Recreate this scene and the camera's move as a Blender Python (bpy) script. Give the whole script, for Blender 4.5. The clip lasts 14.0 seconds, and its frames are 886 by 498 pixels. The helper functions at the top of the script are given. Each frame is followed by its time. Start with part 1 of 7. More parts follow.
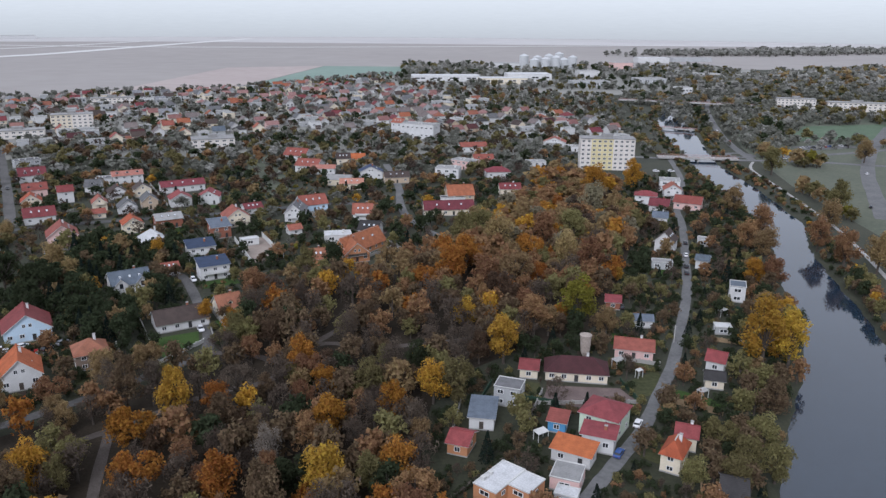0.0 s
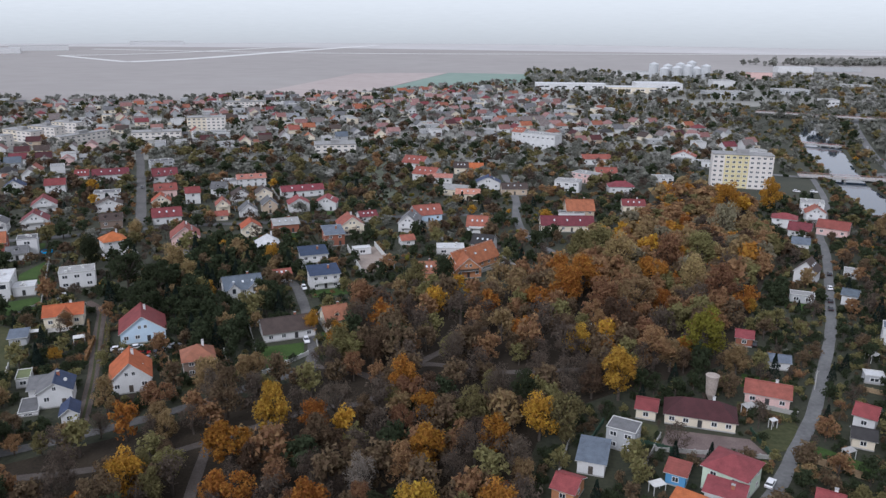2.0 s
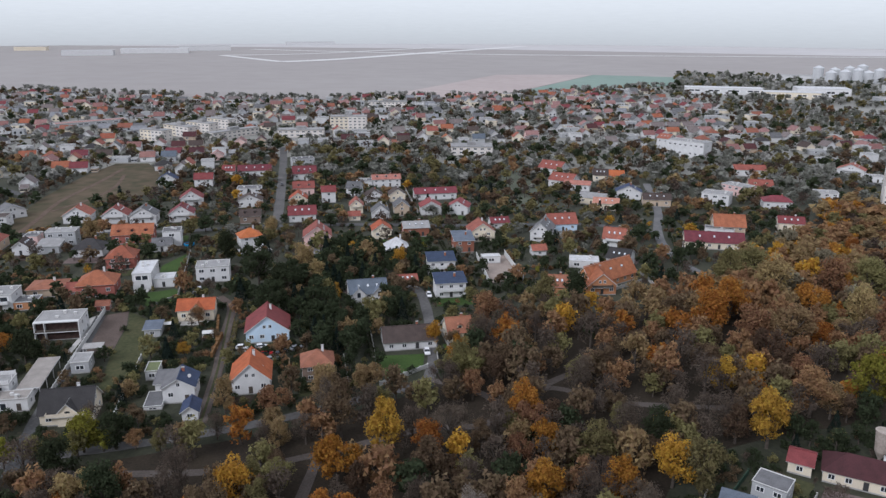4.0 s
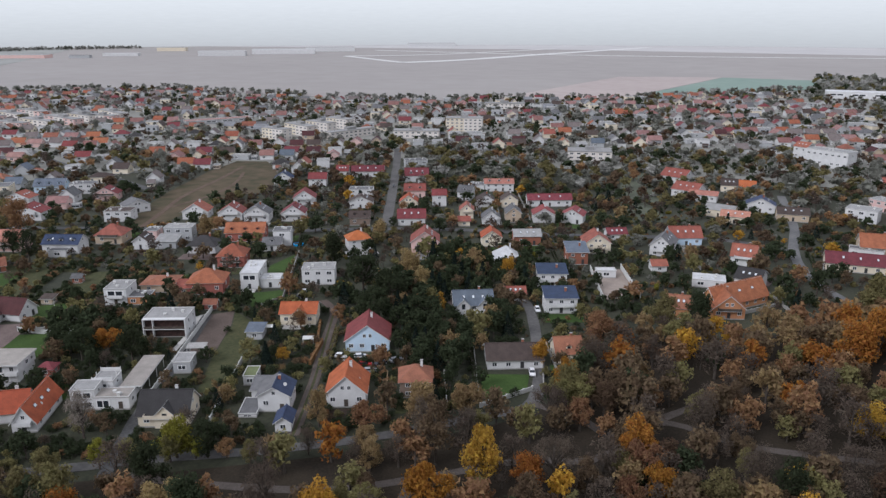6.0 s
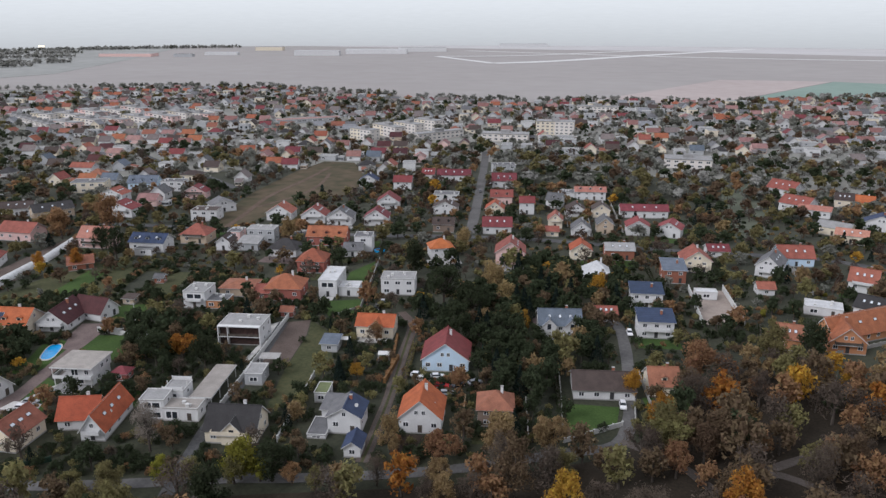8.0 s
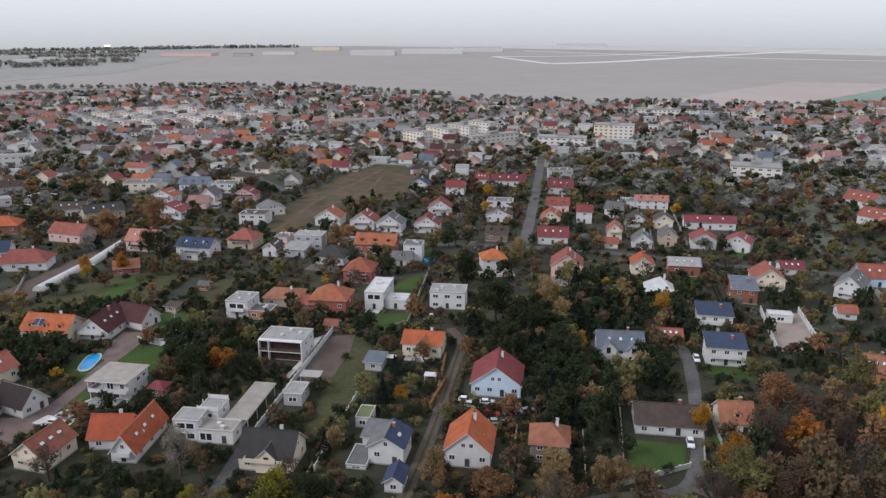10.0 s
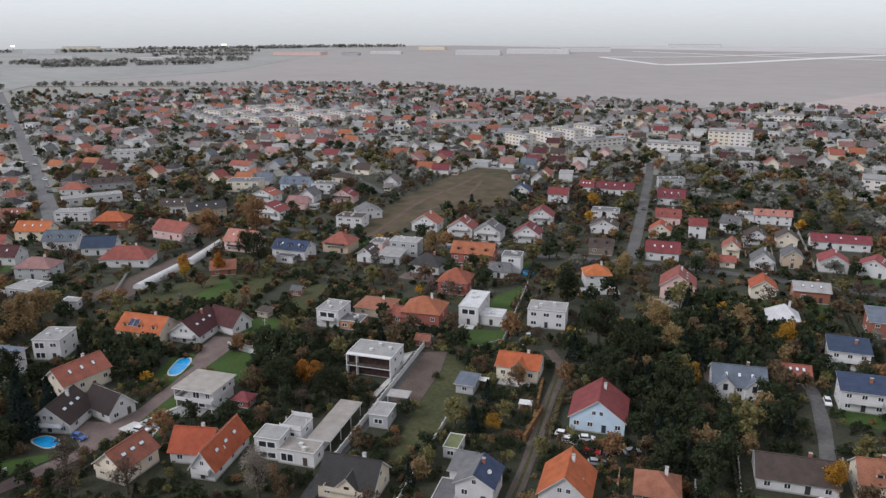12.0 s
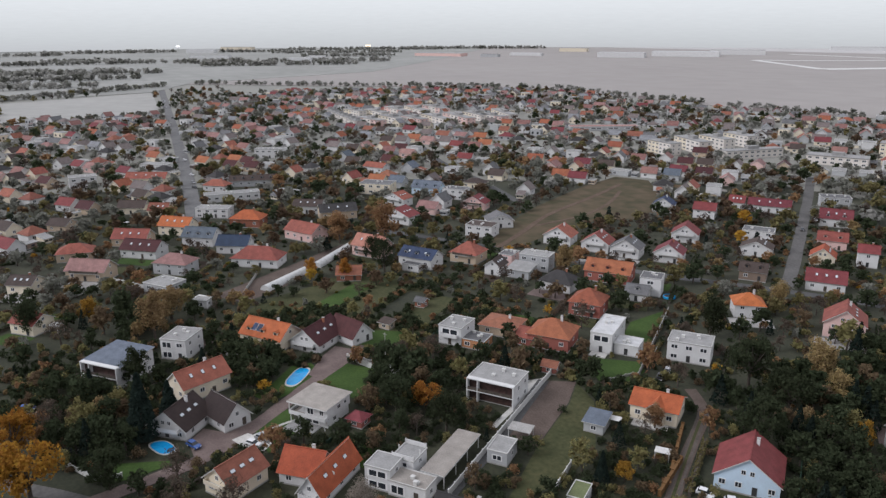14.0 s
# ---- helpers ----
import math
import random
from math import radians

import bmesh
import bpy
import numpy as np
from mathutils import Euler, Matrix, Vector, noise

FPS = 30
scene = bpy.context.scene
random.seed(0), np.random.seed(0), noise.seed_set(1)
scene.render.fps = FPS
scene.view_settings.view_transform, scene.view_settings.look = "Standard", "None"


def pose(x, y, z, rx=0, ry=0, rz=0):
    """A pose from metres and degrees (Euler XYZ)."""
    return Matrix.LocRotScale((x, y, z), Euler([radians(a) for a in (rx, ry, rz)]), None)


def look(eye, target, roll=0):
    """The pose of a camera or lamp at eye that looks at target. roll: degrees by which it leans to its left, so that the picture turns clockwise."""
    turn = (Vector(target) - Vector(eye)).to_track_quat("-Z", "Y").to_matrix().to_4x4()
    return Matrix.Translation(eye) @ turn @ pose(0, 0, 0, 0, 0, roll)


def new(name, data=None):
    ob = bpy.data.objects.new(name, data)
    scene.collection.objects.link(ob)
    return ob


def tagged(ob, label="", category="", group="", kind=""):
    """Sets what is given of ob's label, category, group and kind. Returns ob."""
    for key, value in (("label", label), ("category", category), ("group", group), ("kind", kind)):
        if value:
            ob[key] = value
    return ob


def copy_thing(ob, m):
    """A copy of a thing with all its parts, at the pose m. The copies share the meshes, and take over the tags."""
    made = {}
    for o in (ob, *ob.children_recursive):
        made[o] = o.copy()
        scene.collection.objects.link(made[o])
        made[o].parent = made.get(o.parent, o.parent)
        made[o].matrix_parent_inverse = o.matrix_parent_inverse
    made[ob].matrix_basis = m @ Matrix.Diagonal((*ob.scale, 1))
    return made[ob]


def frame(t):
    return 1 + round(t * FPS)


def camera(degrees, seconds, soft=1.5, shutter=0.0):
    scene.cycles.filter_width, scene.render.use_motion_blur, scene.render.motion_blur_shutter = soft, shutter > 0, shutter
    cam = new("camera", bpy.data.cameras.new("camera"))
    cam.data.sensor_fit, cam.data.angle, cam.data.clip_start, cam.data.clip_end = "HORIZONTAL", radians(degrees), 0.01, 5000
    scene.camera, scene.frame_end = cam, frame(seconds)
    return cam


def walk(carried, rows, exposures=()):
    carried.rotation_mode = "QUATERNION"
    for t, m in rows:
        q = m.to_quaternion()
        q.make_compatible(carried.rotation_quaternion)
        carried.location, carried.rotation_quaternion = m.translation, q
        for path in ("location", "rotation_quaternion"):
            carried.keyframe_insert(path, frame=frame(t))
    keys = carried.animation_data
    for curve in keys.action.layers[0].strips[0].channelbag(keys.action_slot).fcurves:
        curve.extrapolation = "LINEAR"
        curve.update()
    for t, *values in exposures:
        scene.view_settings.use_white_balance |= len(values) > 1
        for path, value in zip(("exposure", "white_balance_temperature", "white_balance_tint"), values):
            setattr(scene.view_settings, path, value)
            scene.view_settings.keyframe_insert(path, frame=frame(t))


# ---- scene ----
# ---- camera ----
cam = camera(60.45, 14.0, soft=1.4)
PATH = [
    (0, (0.00, 0.00, 100.51), (-0.01, 95.49, 70.82), 0.47),
    (0.5, (0.32, 3.46, 100.60), (-2.50, 99.08, 71.46), 0.49),
    (1, (0.42, 6.72, 100.60), (-5.27, 102.24, 71.54), 0.52),
    (1.5, (0.40, 9.92, 100.70), (-9.67, 105.08, 71.69), 0.49),
    (2, (0.51, 13.01, 100.82), (-14.78, 107.48, 71.82), 0.41),
    (2.5, (0.38, 16.42, 100.76), (-19.70, 109.99, 71.77), 0.36),
    (3, (0.22, 19.59, 100.68), (-24.47, 112.07, 71.71), 0.30),
    (3.5, (-0.25, 22.97, 100.57), (-28.88, 114.30, 71.61), 0.27),
    (6, (-5.20, 39.98, 99.55), (-51.03, 124.05, 70.72), -0.06),
    (6.5, (-6.90, 43.34, 99.44), (-55.59, 125.80, 70.64), -0.03),
    (7, (-8.81, 46.61, 99.44), (-59.85, 127.64, 70.65), -0.02),
    (7.5, (-10.81, 50.00, 99.38), (-64.02, 129.63, 70.61), 0.00),
    (8, (-13.00, 53.28, 99.37), (-68.31, 131.47, 70.60), 0.00),
    (10.5, (-24.47, 68.32, 99.48), (-87.09, 140.78, 70.69), -0.04),
    (11, (-27.12, 71.20, 99.48), (-92.14, 141.51, 70.67), -0.04),
    (11.5, (-29.84, 74.01, 99.50), (-97.25, 142.03, 70.69), -0.08),
    (12, (-32.45, 76.65, 99.65), (-102.54, 141.90, 70.84), -0.10),
    (12.5, (-35.25, 79.11, 99.88), (-108.23, 141.12, 71.09), -0.08),
    (13, (-38.28, 81.85, 99.88), (-113.94, 140.56, 71.12), -0.15),
    (13.5, (-41.65, 84.48, 99.82), (-119.87, 139.78, 71.15), -0.19),
    (14, (-44.94, 86.91, 99.88), (-125.53, 138.73, 71.26), -0.20),
]
walk(cam, [(t, look(eye, target, roll)) for t, eye, target, roll in PATH], exposures=[(0, 0.66, 5700, 13), (6, 0.63, 5880, 13), (14, 0.61, 6080, 13)])

# ---- world and sun: overcast autumn dusk ----
SUN_UP, SUN_TURN = radians(38), radians(200)
world = bpy.data.worlds.new("overcast_sky")
scene.world = world
world.use_nodes = True
wt = world.node_tree
wt.nodes.clear()
w_out = wt.nodes.new("ShaderNodeOutputWorld")
w_bg = wt.nodes.new("ShaderNodeBackground")
w_sky = wt.nodes.new("ShaderNodeTexSky")
w_sky.sky_type = "NISHITA"
w_sky.sun_disc = False
w_sky.sun_elevation, w_sky.sun_rotation = SUN_UP, SUN_TURN
w_sky.air_density, w_sky.dust_density, w_sky.ozone_density = 0.6, 6.0, 0.5
w_mix = wt.nodes.new("ShaderNodeMix")
w_mix.data_type = "RGBA"
w_mix.inputs[0].default_value = 0.93
w_mix.inputs[7].default_value = (5.7, 5.68, 5.7, 1)
w_bg.inputs[1].default_value = 0.1
wt.links.new(w_sky.outputs[0], w_mix.inputs[6])
wt.links.new(w_mix.outputs[2], w_bg.inputs[0])
wt.links.new(w_bg.outputs[0], w_out.inputs[0])
sun = new("sun", bpy.data.lights.new("sun", "SUN"))
sun.data.energy, sun.data.angle, sun.data.color = 1.2, radians(25), (1.0, 0.97, 0.94)
sun.matrix_world = look((0, 0, 0), (-math.sin(SUN_TURN) * math.cos(SUN_UP), -math.cos(SUN_TURN) * math.cos(SUN_UP), -math.sin(SUN_UP)))

# ---- materials ----
MATS = {}


def surface(name, c1, c2, rough=0.85, coarse=0.15, fine=2.5, bump=0.15, spread=0.0, metal=0.0, sheen=0.0, island=0.0, spec=0.3):
    """A two-scale weathered surface; spread varies it from object to object, island from piece to piece."""
    if name in MATS:
        return MATS[name]
    m = bpy.data.materials.new(name)
    m.use_nodes = True
    nt = m.node_tree
    b = nt.nodes["Principled BSDF"]
    b.inputs["Roughness"].default_value = rough
    b.inputs["Metallic"].default_value = metal
    b.inputs["Specular IOR Level"].default_value = spec
    if sheen:
        b.inputs["Sheen Weight"].default_value = sheen
        b.inputs["Sheen Roughness"].default_value = 0.6
    co = nt.nodes.new("ShaderNodeTexCoord")
    n1 = nt.nodes.new("ShaderNodeTexNoise")
    n1.inputs["Scale"].default_value, n1.inputs["Detail"].default_value = coarse, 3
    n2 = nt.nodes.new("ShaderNodeTexNoise")
    n2.inputs["Scale"].default_value, n2.inputs["Detail"].default_value = fine, 2
    for n in (n1, n2):
        nt.links.new(co.outputs["Object"], n.inputs["Vector"])
    add = nt.nodes.new("ShaderNodeMath")
    add.operation = "ADD"
    nt.links.new(n1.outputs[0], add.inputs[0])
    nt.links.new(n2.outputs[0], add.inputs[1])
    ramp = nt.nodes.new("ShaderNodeMapRange")
    ramp.inputs[1].default_value, ramp.inputs[2].default_value = 0.72, 1.28
    nt.links.new(add.outputs[0], ramp.inputs[0])
    mix = nt.nodes.new("ShaderNodeMix")
    mix.data_type = "RGBA"
    mix.inputs[6].default_value, mix.inputs[7].default_value = (*c1, 1), (*c2, 1)
    nt.links.new(ramp.outputs[0], mix.inputs[0])
    out = mix.outputs[2]
    for amount, node, socket in ((spread, "ShaderNodeObjectInfo", "Random"), (island, "ShaderNodeNewGeometry", "Random Per Island")):
        if amount:
            info = nt.nodes.new(node)
            rng = nt.nodes.new("ShaderNodeMapRange")
            rng.inputs[3].default_value, rng.inputs[4].default_value = 1 - amount, 1 + amount
            nt.links.new(info.outputs[socket], rng.inputs[0])
            hsv = nt.nodes.new("ShaderNodeHueSaturation")
            nt.links.new(rng.outputs[0], hsv.inputs["Value"])
            nt.links.new(out, hsv.inputs["Color"])
            hue = nt.nodes.new("ShaderNodeMapRange")
            hue.inputs[3].default_value, hue.inputs[4].default_value = 0.5 - amount * 0.05, 0.5 + amount * 0.05
            nt.links.new(info.outputs[socket], hue.inputs[0])
            nt.links.new(hue.outputs[0], hsv.inputs["Hue"])
            out = hsv.outputs[0]
    nt.links.new(out, b.inputs["Base Color"])
    if bump:
        bm = nt.nodes.new("ShaderNodeBump")
        bm.inputs["Strength"].default_value, bm.inputs["Distance"].default_value = bump, 0.1
        nt.links.new(n2.outputs[0], bm.inputs["Height"])
        nt.links.new(bm.outputs[0], b.inputs["Normal"])
    MATS[name] = m
    return m


def tint(c, k):
    return tuple(min(0.9, v * k) for v in c)


def tiles(name, c):
    """Roof covering with rows of tiles down the slope and weathered patches."""
    if name in MATS:
        return MATS[name]
    m = surface(name, tint(c, 0.72), tint(c, 1.25), rough=0.75, coarse=0.5, fine=5.0, bump=0.0, spread=0.16)
    nt = m.node_tree
    b = nt.nodes["Principled BSDF"]
    co = nt.nodes.new("ShaderNodeTexCoord")
    wave = nt.nodes.new("ShaderNodeTexWave")
    wave.bands_direction = "Z"
    wave.inputs["Scale"].default_value, wave.inputs["Distortion"].default_value = 1.6, 0.6
    nt.links.new(co.outputs["Object"], wave.inputs["Vector"])
    bm = nt.nodes.new("ShaderNodeBump")
    bm.inputs["Strength"].default_value, bm.inputs["Distance"].default_value = 0.5, 0.06
    nt.links.new(wave.outputs[0], bm.inputs["Height"])
    nt.links.new(bm.outputs[0], b.inputs["Normal"])
    return m


# The muted red, brown and grey for far houses have haze mixed into the colour.
ROOFS = dict(orange=(0.33, 0.088, 0.034), red=(0.235, 0.075, 0.055), crimson=(0.19, 0.044, 0.05), maroon=(0.15, 0.035, 0.04),
             dkmaroon=(0.06, 0.019, 0.021), rust=(0.22, 0.085, 0.055), brown=(0.058, 0.042, 0.037), dkbrown=(0.032, 0.021, 0.02),
             salmon=(0.34, 0.15, 0.115), slate=(0.10, 0.12, 0.15), navy=(0.03, 0.045, 0.085), grey=(0.12, 0.12, 0.125),
             dkgrey=(0.036, 0.034, 0.035), ltgrey=(0.27, 0.268, 0.265), whitemetal=(0.50, 0.505, 0.515), sand=(0.30, 0.275, 0.25),
             terracotta=(0.255, 0.085, 0.045), mauve=(0.25, 0.14, 0.13), green=(0.13, 0.15, 0.07), haze_red=(0.20, 0.10, 0.09), haze_brown=(0.15, 0.125, 0.12), haze_grey=(0.20, 0.205, 0.22))
ROOF_WORD = dict(orange="orange tile", red="red tile", crimson="crimson", maroon="maroon", dkmaroon="dark maroon", rust="rust-brown tile",
                 brown="brown", dkbrown="dark brown", salmon="salmon", slate="slate-blue", navy="navy", grey="grey", dkgrey="charcoal",
                 ltgrey="pale grey", whitemetal="white metal", sand="sand-coloured", terracotta="terracotta tile", mauve="mauve-brown", green="mossy green", haze_red="haze-muted red", haze_brown="haze-muted brown", haze_grey="haze-muted grey")
WALLS = dict(white=(0.57, 0.57, 0.57), cream=(0.66, 0.59, 0.47), pink=(0.62, 0.43, 0.40), ltblue=(0.50, 0.62, 0.74), brick=(0.27, 0.11, 0.07),
             tan=(0.45, 0.36, 0.27), grey=(0.38, 0.39, 0.40), redw=(0.29, 0.10, 0.08), orangew=(0.46, 0.22, 0.11), brownw=(0.20, 0.15, 0.12),
             ltgreen=(0.50, 0.58, 0.47), bluew=(0.10, 0.28, 0.50))
WALL_WORD = dict(white="white rendered", cream="cream rendered", pink="pink rendered", ltblue="pale blue rendered", brick="red brick", tan="tan rendered",
                 grey="grey rendered", redw="brick-red rendered", orangew="orange brick", brownw="brown plastered", ltgreen="pale green rendered", bluew="blue boarded")


def roof_mat(c):
    flat = c in ("ltgrey", "whitemetal", "sand", "green")
    if flat:
        return surface("roof_" + c, tint(ROOFS[c], 0.74), tint(ROOFS[c], 1.14), rough=0.7, coarse=0.35, fine=3, bump=0.05, spread=0.08)
    return tiles("roof_" + c, ROOFS[c])


def wall_mat(c):
    return surface("wall_" + c, tint(WALLS[c], 0.88), tint(WALLS[c], 1.08), rough=0.9, coarse=0.3, fine=4, bump=0.08, spread=0.05)


GLASS = surface("window_glass", (0.018, 0.022, 0.028), (0.035, 0.04, 0.048), rough=0.12, bump=0, spec=0.6)
FRAME = surface("window_frame_white", (0.6, 0.6, 0.6), (0.75, 0.75, 0.75), rough=0.5, bump=0)
TRIM = surface("trim_white", (0.46, 0.455, 0.445), (0.60, 0.60, 0.585), rough=0.6, bump=0)
DARK = surface("dark_metal", (0.03, 0.03, 0.032), (0.06, 0.06, 0.062), rough=0.5)
CONCRETE = surface("concrete", (0.25, 0.245, 0.235), (0.38, 0.37, 0.36), rough=0.9, coarse=0.3, fine=3)
CONCRETE_PALE = surface("concrete_pale", (0.40, 0.39, 0.37), (0.56, 0.55, 0.53), rough=0.85, coarse=0.2, fine=2)
ASPHALT = surface("asphalt", (0.055, 0.055, 0.058), (0.10, 0.10, 0.10), rough=0.85, coarse=0.12, fine=1.5)
ASPHALT_PALE = surface("asphalt_worn", (0.10, 0.10, 0.103), (0.155, 0.155, 0.155), rough=0.85, coarse=0.12, fine=0.8, bump=0.03)
STREET = surface("asphalt_dusty", (0.075, 0.073, 0.072), (0.125, 0.12, 0.118), rough=0.9, coarse=0.12, fine=0.9, bump=0.05)
GRAVEL = surface("gravel", (0.068, 0.050, 0.042), (0.12, 0.092, 0.079), rough=0.95, coarse=0.15, fine=2)
SANDY = surface("sandy_yard", (0.22, 0.18, 0.155), (0.32, 0.27, 0.235), rough=0.95, coarse=0.2, fine=2)
PAVER = surface("paver", (0.105, 0.076, 0.071), (0.17, 0.13, 0.12), rough=0.85, coarse=0.25, fine=3)
PATHM = surface("park_path_gravel", (0.065, 0.054, 0.048), (0.108, 0.092, 0.082), rough=0.95, coarse=0.2, fine=2)
BARK = surface("bark", (0.05, 0.04, 0.033), (0.10, 0.085, 0.072), rough=0.95, coarse=1, fine=8, bump=0.4)
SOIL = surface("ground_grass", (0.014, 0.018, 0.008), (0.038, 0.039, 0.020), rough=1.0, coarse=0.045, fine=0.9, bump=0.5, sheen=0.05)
LAWN = surface("lawn", (0.026, 0.052, 0.010), (0.050, 0.088, 0.019), rough=1.0, coarse=0.12, fine=1.6, bump=0.4)
MEADOW = surface("meadow", (0.032, 0.040, 0.015), (0.070, 0.068, 0.031), rough=1.0, coarse=0.06, fine=0.8, bump=0.4)
DRYFIELD = surface("dry_field", (0.045, 0.042, 0.020), (0.10, 0.074, 0.047), rough=1.0, coarse=0.03, fine=0.12, bump=0.4)
TRACK = surface("earth_track", (0.075, 0.050, 0.036), (0.125, 0.088, 0.066), rough=1.0, coarse=0.1, fine=0.8)
# Sheen on these far fields and the lightened base tones imitate distance haze.
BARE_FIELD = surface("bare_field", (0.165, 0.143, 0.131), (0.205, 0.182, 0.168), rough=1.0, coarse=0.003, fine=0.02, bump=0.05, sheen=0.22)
PINK_FIELD = surface("pink_field", (0.27, 0.215, 0.20), (0.33, 0.27, 0.25), rough=1.0, coarse=0.006, fine=0.05, bump=0.1, sheen=0.15)
CROP = surface("green_crop", (0.12, 0.19, 0.155), (0.16, 0.23, 0.19), rough=1.0, coarse=0.006, fine=0.05, bump=0.1, sheen=0.1)
HAZED_FIELD = surface("hazed_field", (0.24, 0.24, 0.225), (0.30, 0.295, 0.28), rough=1.0, coarse=0.006, fine=0.05, bump=0.1, sheen=0.1)
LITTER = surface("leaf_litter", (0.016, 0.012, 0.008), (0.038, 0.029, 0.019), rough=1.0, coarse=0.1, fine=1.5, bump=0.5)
# Base tone paled and sheen added so far ground looks hazed.
HAZED_GRASS = surface("dry_grass", (0.085, 0.085, 0.065), (0.14, 0.136, 0.11), rough=1.0, coarse=0.02, fine=0.3, bump=0.2, sheen=0.25)
# The little sheen left here adds a faint haze-like veil.
WORN_GRASS = surface("worn_grass", (0.045, 0.058, 0.033), (0.085, 0.092, 0.058), rough=1.0, coarse=0.03, fine=0.4, bump=0.2, sheen=0.08)
SPORTS_GRASS = surface("sports_grass", (0.075, 0.115, 0.07), (0.11, 0.15, 0.10), rough=1.0, coarse=0.05, fine=0.5, bump=0.1)
# Pale plain and scrub tones, and the sheen here, are painted-in distance haze.
HAZED_PLAIN = surface("distant_field", (0.36, 0.345, 0.345), (0.42, 0.405, 0.405), rough=1.0, coarse=0.002, fine=0.01, bump=0, sheen=0.15)
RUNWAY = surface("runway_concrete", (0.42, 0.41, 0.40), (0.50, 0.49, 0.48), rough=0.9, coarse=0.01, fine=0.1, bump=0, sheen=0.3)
HAZED_SCRUB = surface("distant_scrub", (0.155, 0.16, 0.145), (0.235, 0.235, 0.22), rough=1.0, coarse=0.006, fine=0.04, bump=0.1, sheen=0.15)
WATER = surface("river_water", (0.013, 0.024, 0.040), (0.020, 0.033, 0.052), rough=0.06, coarse=0.05, fine=0.7, bump=0.035, spec=0.75)
POOL_WATER = surface("pool_water", (0.012, 0.26, 0.62), (0.03, 0.37, 0.74), rough=0.12, coarse=0.3, fine=2, bump=0.05, spec=0.25)

# The grey-green and pale grey-brown for far trees have haze put into the colour.
LEAVES = dict(yellow=(0.40, 0.25, 0.045), amber=(0.36, 0.19, 0.035), orange=(0.33, 0.148, 0.036), rust=(0.25, 0.145, 0.08), tan=(0.27, 0.195, 0.10),
              olive=(0.185, 0.165, 0.075), lime=(0.20, 0.19, 0.035), green=(0.042, 0.052, 0.028), spruce=(0.022, 0.034, 0.028), twig=(0.105, 0.082, 0.066),
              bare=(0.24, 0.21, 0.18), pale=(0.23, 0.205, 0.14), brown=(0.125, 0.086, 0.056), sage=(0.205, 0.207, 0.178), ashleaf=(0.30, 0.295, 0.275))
LEAF_WORD = dict(yellow="golden-yellow", amber="amber-yellow", orange="orange", rust="rusty brown", tan="tan and yellow", olive="olive-yellow", lime="yellow-green",
                 green="dark green", spruce="dark blue-green", twig="half-bare grey-brown", bare="bare pale grey", pale="pale silvery", brown="dull brown", sage="haze-paled grey-green", ashleaf="haze-paled grey-brown")


def leaf_mat(c):
    """Leaf clumps: some of the light passes through them."""
    k, name = LEAVES[c], "leaves_" + c
    if name in MATS:
        return MATS[name]
    m = surface(name, tint(k, 0.78), tint(k, 1.28), rough=0.85, coarse=0.45, fine=2.0, bump=0, spread=0.22, island=0.24, spec=0.08)
    nt = m.node_tree
    b = nt.nodes["Principled BSDF"]
    thin = nt.nodes.new("ShaderNodeBsdfTranslucent")
    both = nt.nodes.new("ShaderNodeMixShader")
    both.inputs[0].default_value = 0.48
    nt.links.new(b.inputs["Base Color"].links[0].from_socket, thin.inputs[0])
    nt.links.new(b.outputs[0], both.inputs[1])
    nt.links.new(thin.outputs[0], both.inputs[2])
    nt.links.new(both.outputs[0], nt.nodes["Material Output"].inputs[0])
    return m


